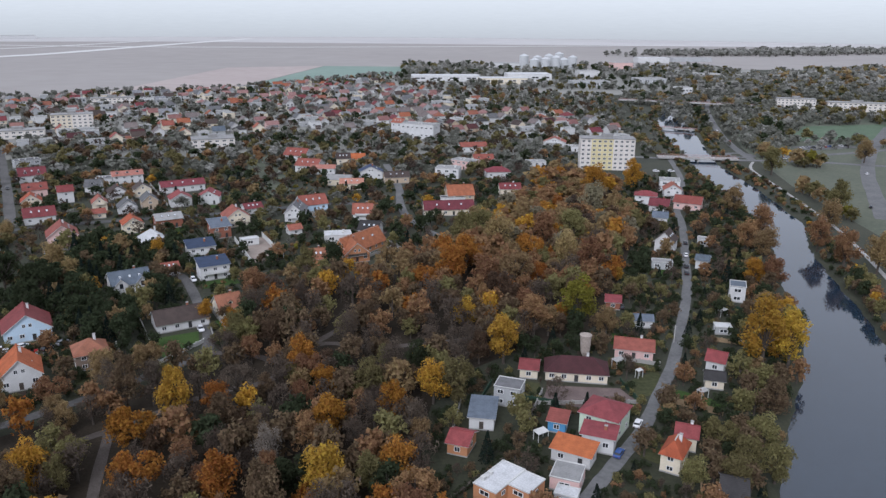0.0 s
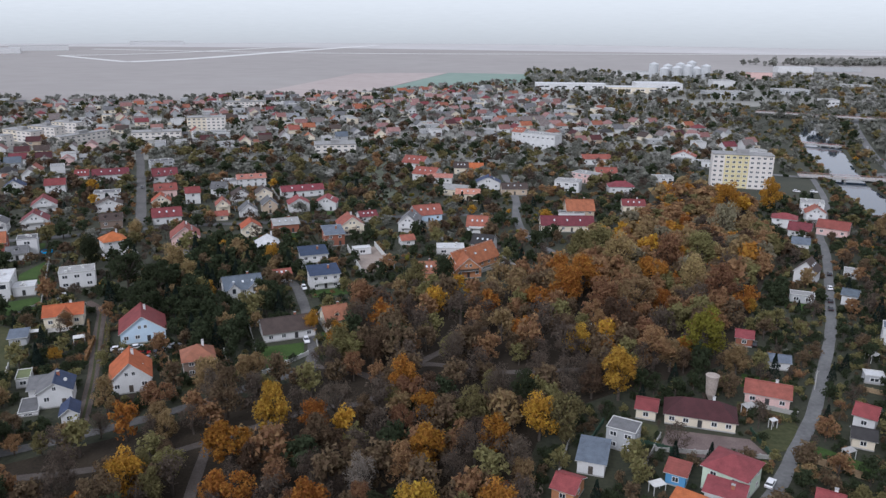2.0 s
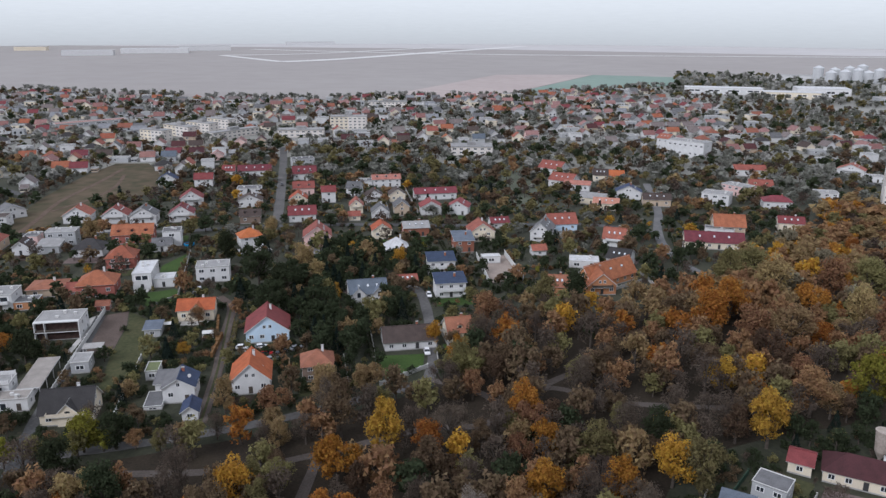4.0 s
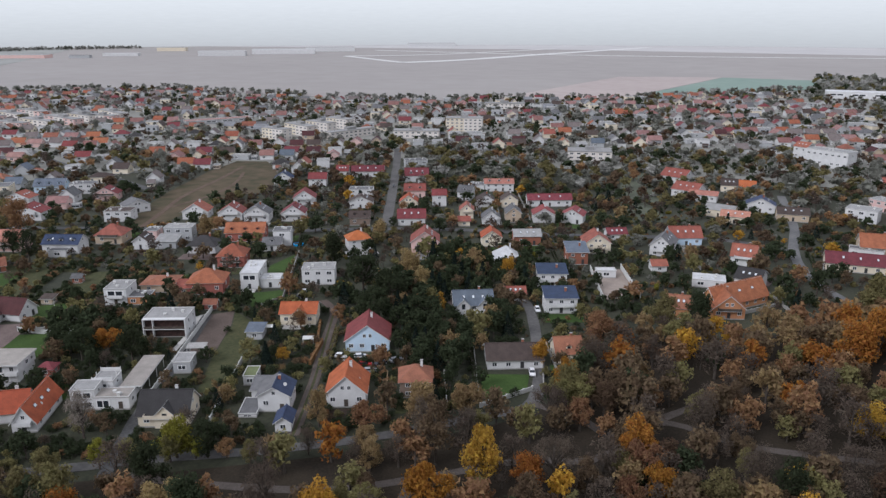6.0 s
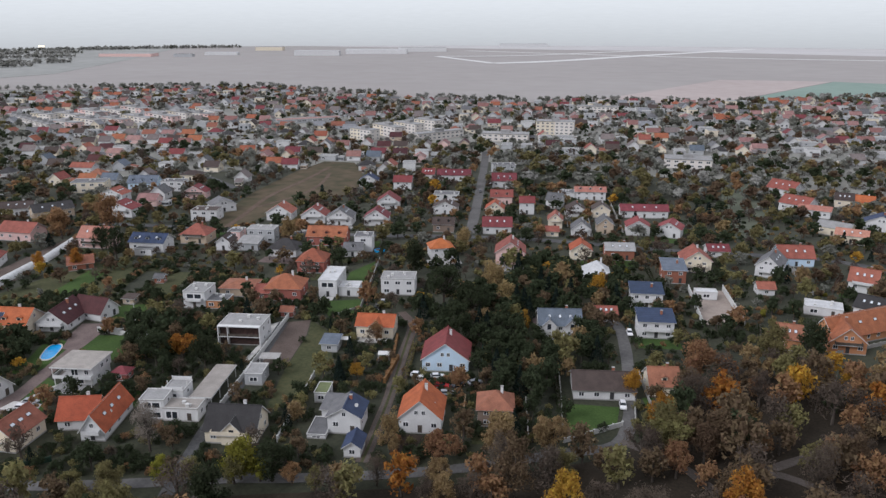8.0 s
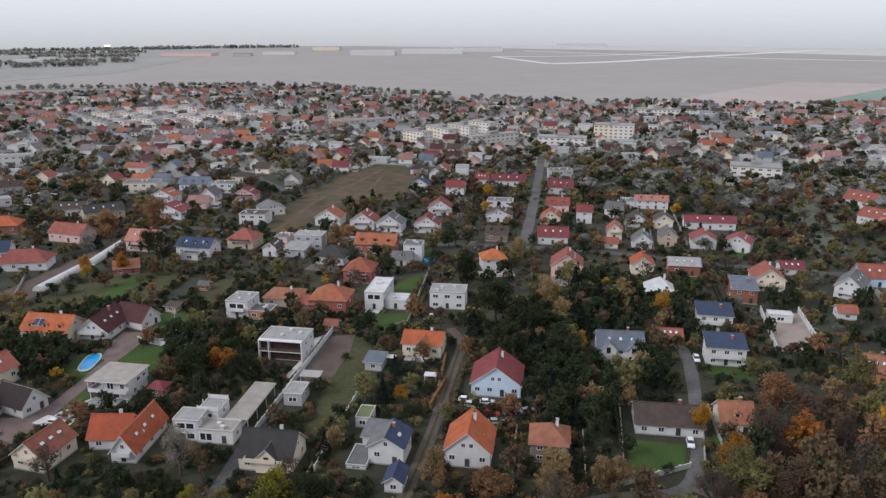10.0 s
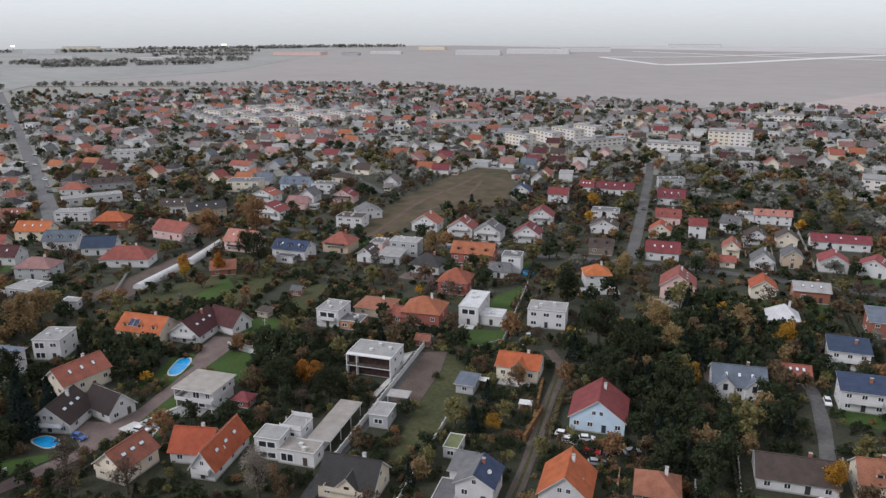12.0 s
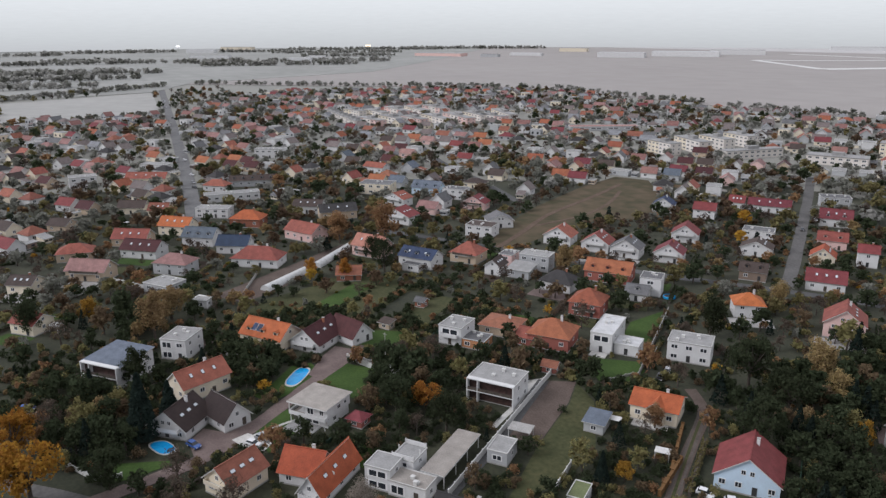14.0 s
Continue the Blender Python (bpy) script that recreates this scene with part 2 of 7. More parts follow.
# ---- mesh helpers ----
class Geo:
    """Collects faces for one mesh."""

    def __init__(self):
        self.v, self.f, self.m = [], [], []

    def face(self, pts, m=0):
        i = len(self.v)
        self.v += [tuple(p) for p in pts]
        self.f.append(tuple(range(i, i + len(pts))))
        self.m.append(m)

    def box(self, x0, y0, z0, x1, y1, z1, m=0):
        a, b, c, d = (x0, y0), (x1, y0), (x1, y1), (x0, y1)
        self.prism([a, b, c, d], z0, z1, m)

    def prism(self, poly, z0, z1, m=0, top=None):
        """A polygon (anticlockwise) raised from z0 to z1."""
        n = len(poly)
        i = len(self.v)
        self.v += [(x, y, z0) for x, y in poly] + [(x, y, z1) for x, y in poly]
        for k in range(n):
            j = (k + 1) % n
            self.f.append((i + k, i + j, i + n + j, i + n + k))
            self.m.append(m)
        self.f.append(tuple(range(i + n, i + 2 * n)))
        self.m.append(m if top is None else top)
        self.f.append(tuple(range(i + n - 1, i - 1, -1)))
        self.m.append(m)

    def slab(self, quad, thick, m=0, edge=None):
        """A sheet of some thickness below its upper face."""
        p = [Vector(q) for q in quad]
        nrm = (p[1] - p[0]).cross(p[-1] - p[0]).normalized()
        if nrm.z < 0:
            p.reverse()
            nrm = -nrm
        q = [a - nrm * thick for a in p]
        e = m if edge is None else edge
        self.face(p, m)
        self.face(list(reversed(q)), e)
        for k in range(len(p)):
            j = (k + 1) % len(p)
            self.face([p[k], q[k], q[j], p[j]], e)

    def cyl(self, x, y, z0, z1, r0, r1, n=10, m=0, cap=True):
        i = len(self.v)
        for z, r in ((z0, r0), (z1, r1)):
            self.v += [(x + r * math.cos(2 * math.pi * k / n), y + r * math.sin(2 * math.pi * k / n), z) for k in range(n)]
        for k in range(n):
            j = (k + 1) % n
            self.f.append((i + k, i + j, i + n + j, i + n + k))
            self.m.append(m)
        if cap:
            self.f.append(tuple(range(i + n, i + 2 * n)))
            self.m.append(m)
            self.f.append(tuple(range(i + n - 1, i - 1, -1)))
            self.m.append(m)

    def weld(self):
        """Joins corners that lie in one place."""
        seen, to, kept = {}, [], []
        for p in self.v:
            key = tuple(round(c, 4) for c in p)
            if key not in seen:
                seen[key] = len(kept)
                kept.append(p)
            to.append(seen[key])
        self.v, self.f = kept, [tuple(to[i] for i in q) for q in self.f]

    def mesh(self, name, mats):
        me = bpy.data.meshes.new(name)
        me.from_pydata(self.v, [], self.f)
        for k in mats:
            me.materials.append(k)
        me.polygons.foreach_set("material_index", self.m)
        me.update()
        return me

    def part(self, name, mats, parent=None, label=""):
        ob = new(name, self.mesh(name, mats))
        ob.parent = parent
        return tagged(ob, label)


def loose_mesh(name, verts, mats, slots=None):
    """A mesh of loose faces from an (n, corners, 3) array."""
    n, k = len(verts), verts.shape[1]
    me = bpy.data.meshes.new(name)
    me.vertices.add(k * n)
    me.vertices.foreach_set("co", np.ascontiguousarray(verts, dtype=np.float32).ravel())
    me.loops.add(k * n)
    me.loops.foreach_set("vertex_index", np.arange(k * n, dtype=np.int32))
    me.polygons.add(n)
    me.polygons.foreach_set("loop_start", np.arange(0, k * n, k, dtype=np.int32))
    for m in mats:
        me.materials.append(m)
    if slots is not None:
        me.polygons.foreach_set("material_index", np.asarray(slots, dtype=np.int32))
    me.update(calc_edges=True)
    return me


def inside(x, y, poly):
    hit = False
    for (ax, ay), (bx, by) in zip(poly, poly[1:] + poly[:1]):
        if (ay > y) != (by > y) and x < (bx - ax) * (y - ay) / (by - ay) + ax:
            hit = not hit
    return hit


def off_line(x, y, line):
    best = 1e9
    for (ax, ay), (bx, by) in zip(line, line[1:]):
        ux, uy = bx - ax, by - ay
        k = max(0, min(1, ((x - ax) * ux + (y - ay) * uy) / (ux * ux + uy * uy)))
        best = min(best, math.hypot(x - ax - k * ux, y - ay - k * uy))
    return best


def smooth_line(pts, steps=6):
    out = []
    for i in range(len(pts) - 1):
        p0, p1, p2, p3 = (Vector(pts[max(0, min(len(pts) - 1, i + k))]) for k in (-1, 0, 1, 2))
        for s in range(steps):
            t = s / steps
            out.append(tuple(0.5 * ((2 * p1) + (p2 - p0) * t + (2 * p0 - 5 * p1 + 4 * p2 - p3) * t * t + (3 * p1 - p0 - 3 * p2 + p3) * t ** 3)))
    return out + [tuple(pts[-1])]


# ---- ground, river, roads ----
RIVER_L = [(-40, -170), (-8, -80), (20, 0), (50, 80), (75, 142), (84, 161), (96, 183), (110, 207), (126, 247), (135, 283), (148, 320), (163, 372), (170, 435), (172, 501), (182, 565), (194, 661), (211, 752), (250, 880), (330, 1010)]
RIVER_R = [(25, -170), (54, -80), (80, 0), (105, 80), (121, 142), (128, 170), (135, 200), (140, 220), (148, 248), (156, 290), (165, 329), (182, 373), (190, 451), (191, 502), (194, 540), (213, 632), (237, 742), (275, 870), (350, 990)]
RIVER = RIVER_L + RIVER_R[::-1]


def steps(a, b, d):
    return [a + (b - a) * i / max(1, round((b - a) / d)) for i in range(max(1, round((b - a) / d)))]


gx = steps(-4900, -1500, 340) + steps(-1500, -100, 100) + steps(-100, 10, 22) + steps(10, 360, 4.5) + steps(360, 1500, 95) + steps(1500, 4900, 340) + [4900]
gy = steps(-600, -20, 145) + steps(-20, 1020, 5.2) + steps(1020, 2000, 98) + steps(2000, 4900, 290) + [4900]
gv, gf = [], []
for y in gy:
    for x in gx:
        z = 0.0
        if 0 < x < 400 and -20 < y < 1020:
            d = min(off_line(x, y, RIVER_L), off_line(x, y, RIVER_R))
            if inside(x, y, RIVER):
                z = -1.2 - min(d, 4) * 0.5
            elif d < 5:
                z = -1.0 * (1 - d / 5)
        gv.append((x, y, z))
nx = len(gx)
for j in range(len(gy) - 1):
    for i in range(nx - 1):
        gf.append((j * nx + i, j * nx + i + 1, (j + 1) * nx + i + 1, (j + 1) * nx + i))
gm = bpy.data.meshes.new("ground")
gm.from_pydata(gv, [], gf)
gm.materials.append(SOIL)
tagged(new("ground", gm), "rough autumn grass ground with bare soil patches", "ground", kind="structure")

water = Geo()
for (a, b), (c, d) in zip(zip(RIVER_L, RIVER_R), zip(RIVER_L[1:], RIVER_R[1:])):
    water.face([(a[0] - 5, a[1], -0.9), (b[0] + 5, b[1], -0.9), (d[0] + 5, d[1], -0.9), (c[0] - 5, c[1], -0.9)])
tagged(water.part("river_water", [WATER]), "calm grey-blue river reflecting the sky", "river", kind="structure")

ROADS, AREAS = [], []


def road(name, pts, width, mat, label, z=0.10, category="road"):
    line = smooth_line(pts)
    g = Geo()
    left, right = [], []
    for i, p in enumerate(line):
        a, b = line[max(0, i - 1)], line[min(len(line) - 1, i + 1)]
        u = Vector((b[0] - a[0], b[1] - a[1])).normalized()
        n = Vector((-u.y, u.x)) * width / 2 * (1 + 0.05 * math.sin(i * 1.7))
        left.append((p[0] + n.x, p[1] + n.y))
        right.append((p[0] - n.x, p[1] - n.y))
    for i in range(len(line) - 1):
        g.face([(*right[i], z), (*right[i + 1], z), (*left[i + 1], z), (*left[i], z)])
        g.face([(*right[i], z - 0.2), (*right[i + 1], z - 0.2), (*right[i + 1], z), (*right[i], z)])
        g.face([(*left[i + 1], z - 0.2), (*left[i], z - 0.2), (*left[i], z), (*left[i + 1], z)])
    ROADS.append((pts, width / 2))
    return tagged(g.part(name, [mat]), label, category, kind="structure")


def area(name, poly, mat, label, z=0.05, category="ground", keep=True):
    if sum(a[0] * b[1] - b[0] * a[1] for a, b in zip(poly, poly[1:] + poly[:1])) < 0:
        poly = poly[::-1]
    g = Geo()
    g.prism(poly, z - 0.25, z)
    if keep:
        AREAS.append(poly)
    return tagged(g.part(name, [mat]), label, category, kind="structure")


road("road", [(-30, 20), (-10, 70), (6, 100), (20, 122), (32, 142), (40, 154), (50, 169), (60, 189), (70, 210), (81, 239), (92, 269), (102, 303), (119, 365), (127, 402), (150, 470), (164, 545)], 3.6, ASPHALT_PALE, "narrow worn grey lane beside garden plots")
road("road", [(-240, 70), (-208, 98), (-179, 116), (-159, 131), (-140, 147), (-120, 162), (-100, 180), (-83, 200), (-73, 216), (-87, 253), (-102, 282), (-111, 289)], 3.7, STREET, "worn asphalt street along the park edge")
road("path", [(-140, 138), (-102, 153), (-83, 168), (-64, 187), (-49, 196), (-40, 220), (-18, 219), (10, 226)], 2.6, PATHM, "gravel footpath through the wooded park", category="path")
road("path", [(-66, 118), (-75, 140), (-83, 168)], 2.6, PATHM, "gravel footpath joining the park path", z=0.12, category="path")
road("path", [(-73, 214), (-58, 212), (-46, 207), (-40, 222), (-32, 236)], 2.6, PATHM, "gravel footpath leaving the street corner", z=0.13, category="path")
road("lane", [(-119, 170), (-132, 195), (-149, 224), (-160, 243), (-171, 251)], 3.2, GRAVEL, "rutted grey lane between house plots")
road("path", [(-119, 170), (-132, 195), (-149, 224), (-160, 243)], 0.7, MEADOW, "grassy strip between lane ruts", z=0.14, category="path")
for side in (-1, 1):
    road("path", [(-119 + 0.85 * side, 170 + 0.4 * side), (-132 + 0.85 * side, 195 + 0.4 * side), (-149 + 0.8 * side, 224 + 0.45 * side), (-160 + 0.75 * side, 243 + 0.6 * side)], 0.6, PATHM, "worn pale wheel rut of the lane", z=0.15, category="path")
road("driveway", [(-206, 96), (-208, 111), (-210, 123), (-216, 136), (-226, 152), (-238, 170), (-248, 188)], 4.4, PAVER, "reddish paved shared driveway", z=0.11)
road("driveway", [(-145, 135), (-155, 149), (-166, 166), (-178, 188), (-198, 220)], 3.2, ASPHALT, "dark driveway along a white wall", z=0.11)
road("road", [(-209, 352), (-215, 364), (-250, 425), (-291, 495), (-330, 560)], 5.4, STREET, "straight residential street with parked cars")
road("road", [(-380, 255), (-304, 294), (-278, 306), (-245, 322), (-209, 345), (-175, 362), (-120, 380), (-60, 405), (-23, 400)], 5.0, ASPHALT, "residential cross street between gardens", z=0.09)
road("road", [(-440, 186), (-496, 200), (-640, 232), (-965, 301), (-1300, 372)], 9.0, ASPHALT_PALE, "long straight road out of town")
road("road", [(-40, 520), (-27, 448), (-23, 400), (-14, 365), (4, 337), (22, 330)], 4.5, ASPHALT_PALE, "curving street ending at the wood", z=0.11)
road("path", [(222, 540), (210, 512), (205, 459), (199, 396), (192, 348), (179, 291), (165, 240), (158, 200)], 1.9, CONCRETE, "pale riverside footpath", category="path")
road("road", [(228, 380), (254, 438), (286, 506), (340, 600), (420, 720)], 9.0, ASPHALT_PALE, "wide road beyond the river")
road("road", [(330, 960), (290, 849), (246, 681), (230, 599), (224, 548)], 6.0, ASPHALT_PALE, "road following the far river bank", z=0.12)
road("road", [(199, 546), (222, 545), (269, 540), (309, 527), (430, 500)], 7.0, ASPHALT_PALE, "road leading off the bridge", z=0.14)
road("road", [(60, 590), (110, 565), (160, 551)], 6.0, ASPHALT_PALE, "road leading onto the bridge", z=0.14)
road("road", [(-600, 420), (-520, 390), (-440, 372), (-380, 355)], 5.0, ASPHALT, "residential street between small houses")
road("road", [(-700, 640), (-520, 560), (-400, 540), (-330, 560), (-260, 590), (-150, 640), (-40, 700)], 6.0, ASPHALT_PALE, "through street of the suburb")

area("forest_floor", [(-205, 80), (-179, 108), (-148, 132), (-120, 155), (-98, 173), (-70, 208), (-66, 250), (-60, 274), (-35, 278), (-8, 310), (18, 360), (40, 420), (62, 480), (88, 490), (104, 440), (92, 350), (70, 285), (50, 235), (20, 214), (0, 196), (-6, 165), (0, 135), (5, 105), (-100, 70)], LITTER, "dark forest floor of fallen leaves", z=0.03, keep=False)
area("dry_grass", [(-1379, 432), (-1073, 766), (-931, 878), (-696, 872), (-490, 905), (-419, 977), (-286, 1037), (-53, 1340), (60, 1500), (600, 1500), (420, 1050), (200, 1000), (150, 700), (60, 560), (-60, 560), (-330, 520), (-480, 330), (-560, 120), (-1100, -50)], HAZED_GRASS, "grass between suburban plots paled for haze", z=0.02, keep=False)
area("dry_grass", [(206, 300), (215, 460), (236, 600), (330, 960), (430, 1040), (640, 1500), (1800, 1500), (1500, 500), (500, 200), (230, 200)], WORN_GRASS, "grassland beyond the river", z=0.02, keep=False)
area("gravel_lot", [(-322, 161), (-339, 195), (-359, 233), (-348, 233), (-316, 186), (-308, 168)], GRAVEL, "bare gravel nursery lot", category="yard")
area("yard", [(27, 184), (30, 194), (50, 192.5), (53, 185), (40, 181)], PAVER, "worn paved yard before a maroon-roofed bungalow", z=0.07, category="yard")
area("lawn", [(54, 186.5), (52, 196), (62, 203), (66, 199), (60, 190)], MEADOW, "small rough lawn beside a narrow lane", z=0.075, category="lawn")
area("lawn", [(61, 186.5), (66, 192), (78, 184), (73, 179.5)], LAWN, "mown lawn behind a board fence", z=0.075, category="lawn")
area("garden_bed", [(47, 158), (49, 163), (57, 160), (55, 152)], MEADOW, "small front garden beside the lane", z=0.07, category="garden", keep=False)
area("courtyard", [(-95, 332), (-84, 340), (-69, 309), (-80, 301)], SANDY, "walled paved courtyard", category="yard")
area("dry_field", [(-320, 288), (-345, 318), (-368, 358), (-393, 415), (-405, 456), (-384, 465), (-341, 431), (-313, 388), (-326, 365), (-320, 333), (-312, 305), (-306, 287)], DRYFIELD, "uncultivated brown grassy field between houses", category="field")
road("path", [(-314, 290), (-330, 318), (-350, 352), (-368, 400), (-385, 440)], 3.0, TRACK, "reddish bare earth track across the field", z=0.12, category="path")
road("path", [(-335, 330), (-338, 365), (-350, 395), (-370, 425)], 2.2, TRACK, "reddish bare earth track across the field", z=0.125, category="path")
area("gravel_plot", [(-198, 220), (-192, 227), (-184, 217), (-171, 195), (-178, 191)], GRAVEL, "empty gravel building plot", category="yard")
area("plot", [(-191.5, 227), (-180, 223), (-163, 207), (-157, 193), (-155, 172), (-170.5, 194.5), (-183.5, 217)], MEADOW, "rough grass of an empty plot", category="meadow")
area("lawn", [(-204, 241), (-198, 246), (-192, 252), (-186, 249), (-183, 241), (-189, 233)], LAWN, "bright mown lawn beside a white house", z=0.08, category="lawn")
area("lawn", [(-216, 274), (-217, 293), (-200, 266), (-208, 262)], LAWN, "shaded back garden lawn", z=0.08, category="lawn")
area("lawn", [(-234.5, 167), (-241, 176), (-230, 183.5), (-222.6, 179.6), (-218, 169), (-226, 164)], LAWN, "mown lawn by a paved driveway", z=0.08, category="lawn")
area("lawn", [(-220, 140), (-223, 151), (-211, 150), (-204, 139)], LAWN, "mown front lawn", z=0.08, category="lawn")
area("lawn", [(-229, 148), (-231, 158), (-239, 168), (-246, 168), (-247, 162), (-240, 154), (-235, 146)], LAWN, "green lawn round a swimming pool", z=0.075, category="lawn", keep=False)
area("driveway", [(-215, 133.4), (-216, 137.9), (-208.5, 141.7), (-205.4, 138.3), (-208.2, 135.5)], CONCRETE_PALE, "pale concrete parking drive", z=0.13, category="driveway")
road("path", [(-214.1, 138.9), (-214.9, 143.7), (-215.6, 148.7), (-215.4, 151.7)], 0.9, CONCRETE_PALE, "pale garden path across a lawn", z=0.14, category="path")
area("yard", [(-220.3, 124.2), (-224.5, 129.2), (-220.6, 132.3), (-221.6, 138.3), (-219, 140.7), (-211.3, 129.2), (-209.9, 123.1)], PAVER, "reddish paved yard before a garage", z=0.095, category="yard")
area("yard", [(-249.3, 173.8), (-253.4, 179.5), (-248.2, 183.3), (-240.7, 179.4), (-239.4, 173.4), (-234.3, 165.4), (-239, 164.1)], PAVER, "reddish paved yard before a maroon-roofed house", z=0.092, category="yard")
area("yard", [(-200.6, 215.7), (-198.7, 221.8), (-183.8, 192.3), (-184.7, 190.1), (-191.6, 204.4)], CONCRETE_PALE, "grey paved strip beside a wall", z=0.085, category="yard")
area("lawn", [(-221, 104), (-214, 118), (-212, 118), (-211, 108), (-214, 102)], LAWN, "mown lawn round a swimming pool", z=0.08, category="lawn")
area("lawn", [(-94, 223), (-80, 230), (-77, 221), (-83, 208)], LAWN, "dark lawn before a brown bungalow", z=0.08, category="lawn")
area("meadow", [(-295, 161), (-307, 176), (-312, 200), (-318, 215), (-306, 232), (-267, 230), (-247, 208), (-262, 190)], MEADOW, "open rough gardens with grass", z=0.04, category="meadow", keep=False)
for i in range(5):
    gx, gy = -302 + 10.5 * i, 182 + 6.3 * i
    area("garden_strip", [(gx, gy), (gx + 7.5, gy + 4.4), (gx - 7.5, gy + 30), (gx - 15, gy + 25.6)], (MEADOW, LAWN, MEADOW, SOIL, MEADOW)[i], "long grassy garden strip between fences", z=0.06 + 0.004 * i, category="garden")
area("lawn", [(-262, 192), (-250, 206), (-244, 202), (-240, 192), (-250, 184)], LAWN, "mown green garden lawn", z=0.07, category="lawn")
area("meadow", [(-146, 554), (-122, 574), (-87, 426), (-106, 416)], WORN_GRASS, "overgrown dull meadow in town", category="meadow", keep=False)
area("meadow", [(208, 300), (216, 460), (228, 520), (300, 500), (250, 380), (236, 300)], WORN_GRASS, "grassy far river bank", category="meadow")
road("road", [(222 + 9 * math.cos(radians(k)), 566 + 9 * math.sin(radians(k))) for k in range(0, 361, 30)], 5.0, ASPHALT_PALE, "small traffic roundabout beside the bridge", z=0.13)
road("road", [(250, 560), (300, 575), (360, 600), (440, 640)], 6.0, ASPHALT_PALE, "road past the sports field", z=0.115)
area("car_park", [(286, 590), (276, 606), (322, 622), (334, 606)], ASPHALT_PALE, "asphalt car park beside the sports field", z=0.09, category="car park")
area("sports_field", [(342, 725), (430, 743), (377, 648), (285, 633)], SPORTS_GRASS, "green sports field beyond the river", category="field")
area("field", [(-1188, 144), (-1245, 346), (-941, 287), (-948, 129)], HAZED_FIELD, "field outside town paled for haze", z=0.3, category="field")
FAR_EDGE = [(-1379, 432), (-1073, 766), (-931, 878), (-696, 872), (-490, 905), (-419, 977), (-286, 1037), (-53, 1340)]
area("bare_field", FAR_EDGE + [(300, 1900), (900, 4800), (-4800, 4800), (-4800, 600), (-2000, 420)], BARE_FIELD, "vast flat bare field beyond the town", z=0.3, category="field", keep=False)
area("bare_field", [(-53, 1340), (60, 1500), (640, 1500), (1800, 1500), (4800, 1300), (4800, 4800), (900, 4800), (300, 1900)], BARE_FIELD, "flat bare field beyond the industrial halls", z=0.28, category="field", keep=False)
area("dry_grass", [(-1080, 100), (-1150, 380), (-1379, 440), (-2000, 430), (-4800, 600), (-4800, -500), (-1100, -500)], HAZED_GRASS, "grassland outside the town paled for haze", z=0.07, keep=False)
area("pink_field", [(-433, 946), (-400, 1433), (-233, 1500), (-286, 1037)], PINK_FIELD, "flat field of pale reddish soil", z=0.6, category="field", keep=False)
area("green_field", [(-284, 1037), (-231, 1500), (-60, 1500), (-53, 1340)], CROP, "flat green winter crop field", z=0.6, category="field", keep=False)
area("distant_field", [(-4850, 1400), (-2700, 2250), (-900, 2650), (900, 2600), (4850, 2400), (4850, 4880), (-4850, 4880)], HAZED_PLAIN, "bare plain far behind the airfield paled for haze", z=0.45, category="field", keep=False)
area("distant_scrub", [(-1250, 346), (-1400, 445), (-1500, 850), (-1900, 1280), (-2600, 1950), (-3300, 2600), (-4700, 2600), (-4700, -590), (-1160, -400)], HAZED_SCRUB, "scrubland outside the town with haze in its colour", z=0.62, keep=False)
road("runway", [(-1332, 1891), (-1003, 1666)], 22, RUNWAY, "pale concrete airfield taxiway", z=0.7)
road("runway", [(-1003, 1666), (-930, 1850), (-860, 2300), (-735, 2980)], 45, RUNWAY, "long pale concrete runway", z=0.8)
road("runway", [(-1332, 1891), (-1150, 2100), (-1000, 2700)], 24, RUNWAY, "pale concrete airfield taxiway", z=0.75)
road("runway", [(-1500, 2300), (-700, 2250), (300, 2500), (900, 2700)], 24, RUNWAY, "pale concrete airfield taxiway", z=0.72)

# a glowing backdrop behind everything: distance haze and low sky painted as a gradient
dist_mat = bpy.data.materials.new("painted_haze")
dist_mat.use_nodes = True
dt = dist_mat.node_tree
dt.nodes.clear()
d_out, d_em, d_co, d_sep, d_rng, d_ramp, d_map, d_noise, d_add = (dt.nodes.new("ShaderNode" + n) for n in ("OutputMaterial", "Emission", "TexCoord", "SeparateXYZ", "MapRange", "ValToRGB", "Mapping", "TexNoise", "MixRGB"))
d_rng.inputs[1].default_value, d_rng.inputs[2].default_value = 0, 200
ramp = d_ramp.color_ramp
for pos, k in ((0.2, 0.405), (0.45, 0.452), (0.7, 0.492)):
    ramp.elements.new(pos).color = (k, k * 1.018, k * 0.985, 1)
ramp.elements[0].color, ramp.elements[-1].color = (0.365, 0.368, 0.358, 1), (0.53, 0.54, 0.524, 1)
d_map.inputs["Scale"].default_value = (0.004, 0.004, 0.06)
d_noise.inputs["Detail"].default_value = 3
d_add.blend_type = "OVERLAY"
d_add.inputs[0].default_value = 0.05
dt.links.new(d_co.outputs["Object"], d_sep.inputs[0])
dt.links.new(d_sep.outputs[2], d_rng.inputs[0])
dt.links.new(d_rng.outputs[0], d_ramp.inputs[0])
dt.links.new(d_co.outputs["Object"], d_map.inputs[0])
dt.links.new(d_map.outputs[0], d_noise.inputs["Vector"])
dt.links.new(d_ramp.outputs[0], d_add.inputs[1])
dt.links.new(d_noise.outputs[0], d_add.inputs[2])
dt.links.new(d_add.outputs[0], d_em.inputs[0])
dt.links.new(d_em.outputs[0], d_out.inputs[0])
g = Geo()
